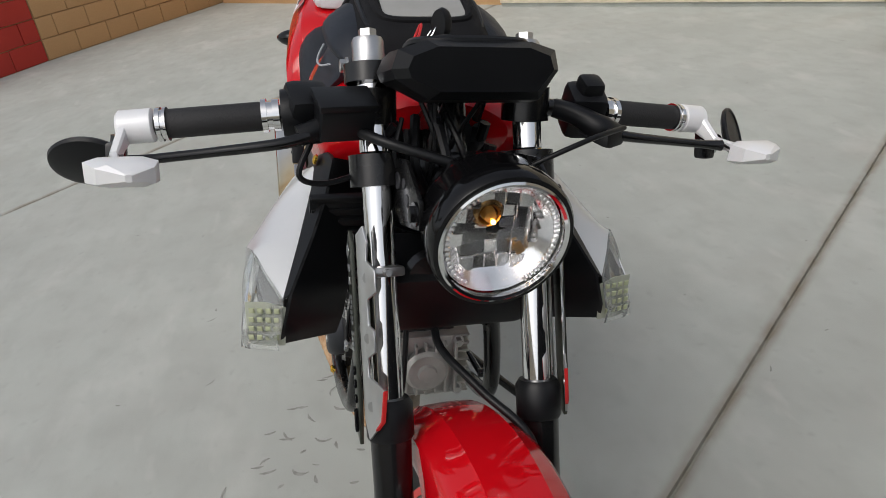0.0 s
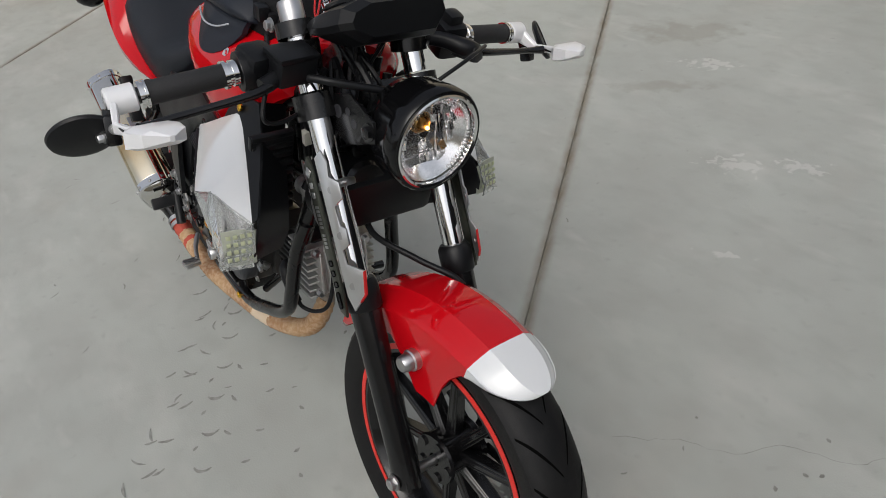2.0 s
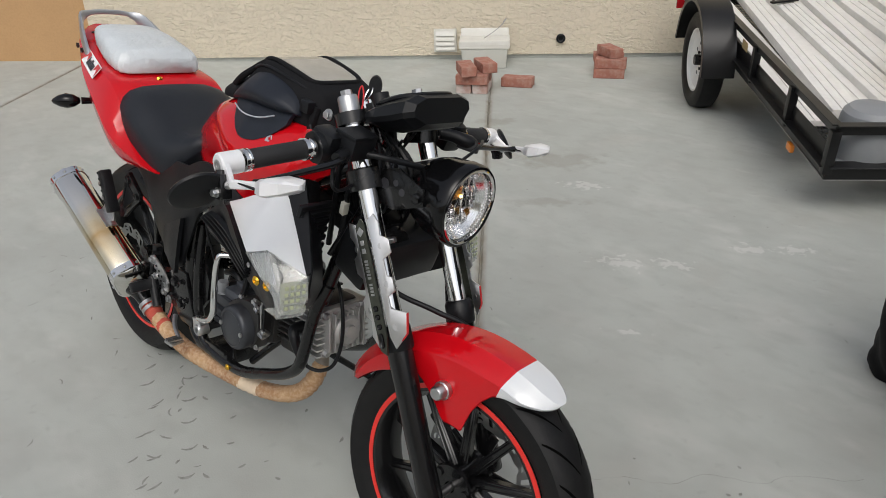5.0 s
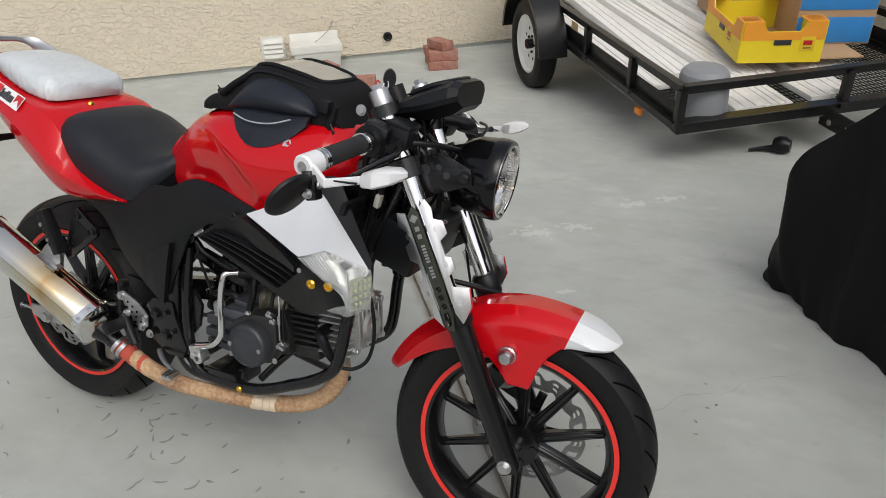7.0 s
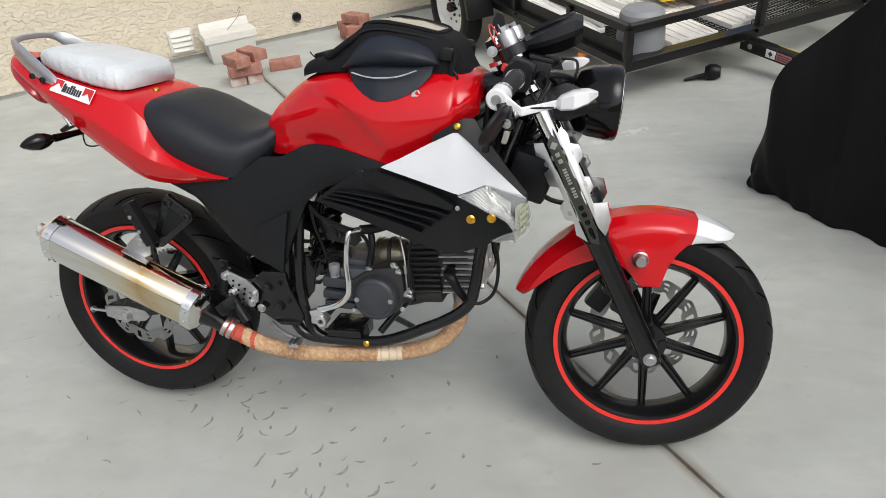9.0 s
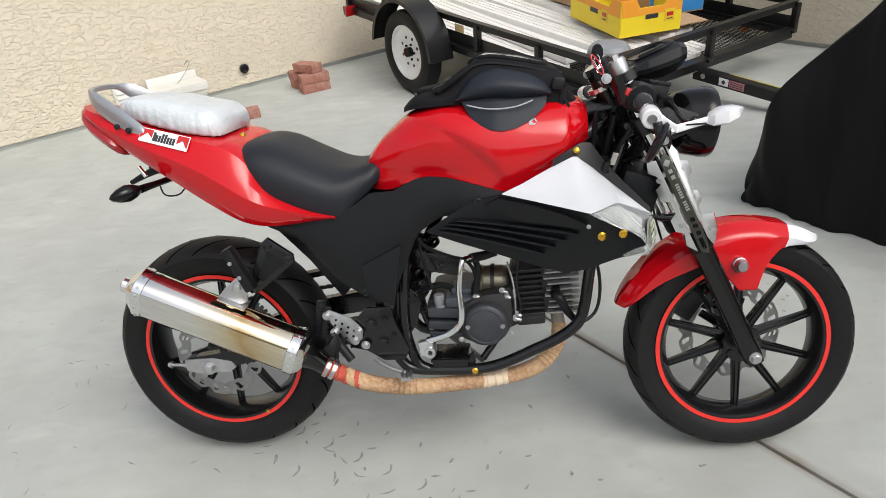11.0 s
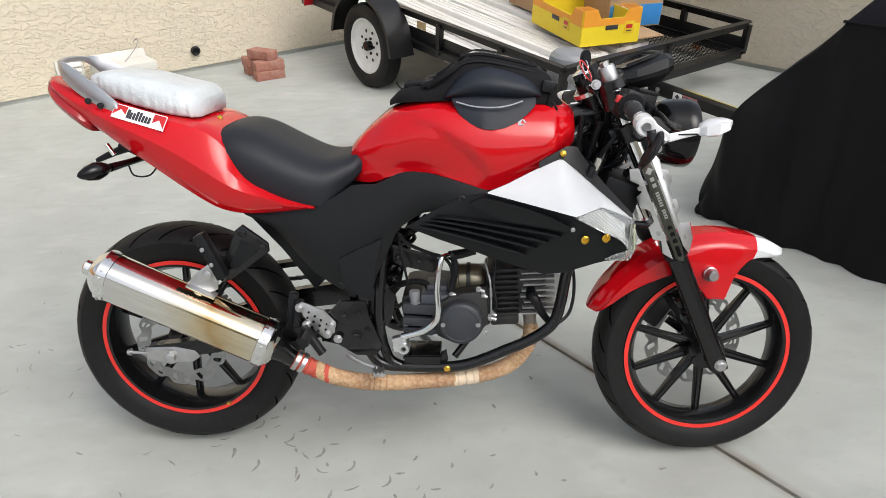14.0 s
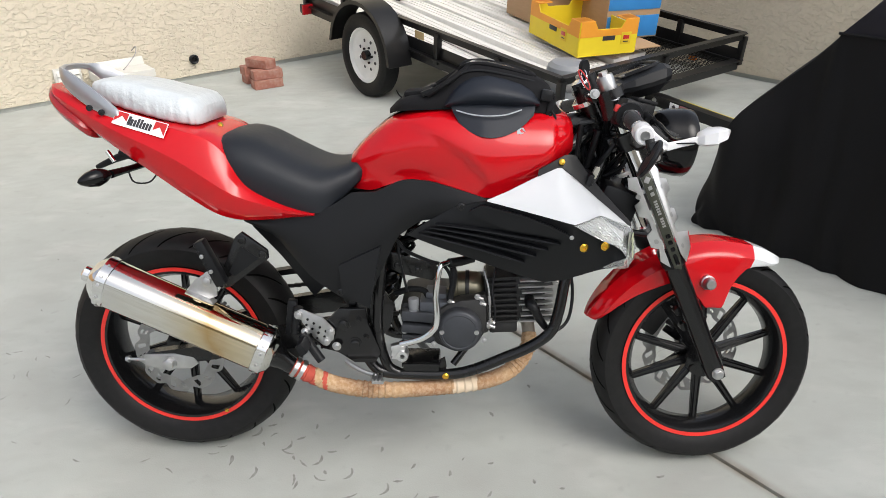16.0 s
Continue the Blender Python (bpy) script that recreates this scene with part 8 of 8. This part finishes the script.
# white vent, storage lid and pipe stub at the wall
WHITE_PLASTIC = shader("white_plastic", (0.66, 0.65, 0.60), 0.45, second=(0.56, 0.55, 0.49), scale=8)
vent = thing("wall_vent", "white louvred dryer vent on the stucco wall", "vent", YARD @ pose(0.15, 4.77, 0.160, 0, 0, 0) @ Matrix.Scale(1.14, 4))
part("vent_frame", box((0.165, 0.03, 0.165), (0, -0.014, 0), 0.006), WHITE_PLASTIC, vent)
for k in range(4):
    part("slat", box((0.135, 0.010, 0.034), (0, -0.034, 0.050 - 0.034 * k), 0.002, (-25, 0, 0)), WHITE_PLASTIC, vent)
bin_ = thing("storage_tub", "white plastic tub with a ribbed lid standing by the wall", "tub", YARD @ pose(0.48, 4.55, 0, 0, 0, 0) @ Matrix.Scale(1.14, 4))
part("tub_body", box((0.30, 0.22, 0.14), (0, 0, 0.07), 0.012, taper=(1.08, 1.08)), shader("milky_tub", (0.55, 0.55, 0.5), 0.4, transmission=0.1), bin_, "milky translucent tub")
part("lid", box((0.35, 0.25, 0.055), (0, 0, 0.165), 0.008), WHITE_PLASTIC, bin_, "white lid")
for k in range(3):
    part("lid_rib", box((0.352, 0.252, 0.006), (0, 0, 0.150 + 0.016 * k), 0.002), WHITE_PLASTIC, bin_)
pan = box((0.34, 0.03, 0.062), (0, 0.085, 0.212), 0.010, (-14, 0, 0))
part("leaning_tray", pan, WHITE_PLASTIC, bin_, "white ribbed tray leaning on the wall")
cordw = tube([(0.0, -0.05, 0.20), (0.06, 0.0, 0.23), (0.12, 0.05, 0.27), (0.15, 0.12, 0.30), (0.13, 0.16, 0.27)], 0.003, 6, 5)
part("wire", cordw, shader("grey_wire", (0.3, 0.3, 0.29), 0.5), bin_)
stub = lathe([(0.0, 0.0), (0.022, 0.0), (0.024, -0.012), (0.034, -0.014), (0.034, -0.03), (0.026, -0.034), (0.020, -0.03), (0.018, -0.01), (0, -0.008)], 24, m=YARD @ pose(1.10, 4.775, 0.165) @ Matrix.Scale(1.1, 4))
ob = new("pipe_stub", finish(stub, "pipe_stub", BLACK_PLASTIC))
tagged(ob, "black capped pipe stub in the stucco wall", "pipe")

# coupler and chain on the ground
hitch = bmesh.new()
lathe([(0, -0.04), (0.03, -0.04), (0.045, -0.01), (0.045, 0.02), (0.03, 0.045), (0, 0.045)], 20, hitch, pose(0, 0, 0.045, 0, 0, 70))
tube([(-0.03, 0, 0.03), (-0.09, 0.01, 0.02), (-0.16, 0.0, 0.012)], [0.02, 0.013, 0.008], 10, 4, bm=hitch)
ob = new("hitch_lock", finish(hitch, "hitch_lock", BLACK_PLASTIC))
ob.matrix_basis = Matrix.Translation((1.03, 2.89, 0)) @ pose(0, 0, 0, 0, 0, 10)
tagged(ob, "black hitch fitting lying on the concrete", "hitch part")

# tan block wall beyond the house corner, with a red-painted stretch
block_wall("wall_west", "tan concrete block boundary wall", (-6.617, 2.443), (-7.30, 5.2), 1.8, [BLOCK])
block_wall("wall_west_red", "red-painted stretch of boundary wall", (-6.615, 2.438), (-5.95, 0.56), 1.8, [RED_WALL], side=-1)
wall("wall_back", "tan painted wall beyond the house corner", BLOCK, (-7.2, 4.98), (-2.905, 4.86), 0.2, 2.6)

# tyre prints, specks and a damp stain on the concrete
DIRT = shader("tyre_dirt", (0.215, 0.215, 0.195), 0.95, second=(0.32, 0.325, 0.30), scale=60, mix=0.9)


import itertools
LIFT = itertools.count()


def print_mark(bm, x, y, yaw, size, bend, width, rnd):
    """One curved smear of a tread block."""
    prev = None
    z = 0.0010 + 0.000012 * next(LIFT)
    for j in range(8):
        f = j / 7 - 0.5
        a = f * bend
        px, py = size * math.sin(a) / max(bend, 0.1) * 1.2, size * (1 - math.cos(a)) / max(bend, 0.1) * 1.6
        w = width * (0.35 + math.sin(math.pi * (j + 0.4) / 7.8)) * rnd.uniform(0.7, 1.2)
        q = Matrix.Rotation(yaw, 2) @ Vector((px, py))
        n = Matrix.Rotation(yaw + a, 2) @ Vector((0, w))
        pair = [bm.verts.new((x + q.x + s * n.x, y + q.y + s * n.y, z)) for s in (-1, 1)]
        if prev:
            bm.faces.new((prev[0], prev[1], pair[1], pair[0]))
        prev = pair


trail = bmesh.new()
rnd = random.Random(21)
for k in range(14):
    x, y = -0.60 + 0.0975 * k, 0.10 - 0.058 * k
    way = math.atan2(-0.058, 0.0975)
    print_mark(trail, x + rnd.uniform(-0.005, 0.005), y + rnd.uniform(-0.005, 0.005), way + math.pi / 2 + rnd.uniform(-0.15, 0.15), 0.040, 1.5, 0.0034, rnd)
    for side, tick in ((1, 0.034), (1, 0.026), (-1, 0.018)):
        off = 0.115 * side + rnd.uniform(-0.02, 0.02)
        print_mark(trail, x - 0.528 * off + rnd.uniform(-0.02, 0.02), y - 0.849 * off + rnd.uniform(-0.02, 0.02), way + 1.9 + rnd.uniform(-0.4, 0.4), tick, 0.5, 0.0030, rnd)
    if k % 4 != 3:
        print_mark(trail, x + 0.028, y + 0.035, way + 0.8 + rnd.uniform(-0.2, 0.2), 0.022, 0.4, 0.0032, rnd)
        print_mark(trail, x + 0.020, y - 0.045, way - 0.6, 0.014, 0.4, 0.0030, rnd)
for k in range(11):
    x, y = -0.51 + 0.064 * k + rnd.uniform(-0.02, 0.02), 0.03 - 0.064 * k + rnd.uniform(-0.02, 0.02)
    print_mark(trail, x, y, rnd.uniform(-1.2, 0.6), rnd.uniform(0.02, 0.04), rnd.uniform(0.2, 1.2), 0.0024, rnd)
for k in range(34):
    x, y = rnd.uniform(-1.7, -0.55), rnd.uniform(-0.5, 0.55)
    print_mark(trail, x, y, rnd.uniform(0, 6), rnd.uniform(0.015, 0.035), rnd.uniform(0.2, 1.0), 0.0018, rnd)
for x, y, r in ((0.947, 0.611, 0.012), (0.967, 0.682, 0.01), (0.989, 0.704, 0.01), (0.955, 0.559, 0.012), (0.727, 0.642, 0.006), (0.948, 0.793, 0.01), (0.069, -0.034, 0.014), (0.182, -0.103, 0.014), (0.253, -0.129, 0.012), (-0.095, 0.187, 0.012), (0.081, 0.174, 0.02), (0.204, 0.306, 0.016), (0.52, -0.09, 0.02)):
    print_mark(trail, x, y, rnd.uniform(0, 3), r, 0.5, 0.0030, rnd)
for k in range(60):
    print_mark(trail, rnd.uniform(-2.5, 2.2), rnd.uniform(-1.2, 3.0), rnd.uniform(0, 6), rnd.uniform(0.006, 0.02), 0.5, 0.0016, rnd)
prev = None
for k in range(41):
    q = k / 40
    x, y = 0.64 + 0.57 * q + 0.012 * math.sin(q * 23) + rnd.uniform(-0.004, 0.004), 0.47 + 0.50 * q + 0.012 * math.sin(q * 17) + rnd.uniform(-0.004, 0.004)
    w = 0.0005 * rnd.uniform(0.3, 1.2)
    pair = [trail.verts.new((x + s * w, y - s * w, 0.0009)) for s in (-1, 1)]
    if prev:
        trail.faces.new((prev[0], prev[1], pair[1], pair[0]))
    prev = pair
ob = part("tyre_marks", trail, DIRT)
tagged(ob, "faint curved tyre prints and specks on the concrete", "marks", kind="stuff")
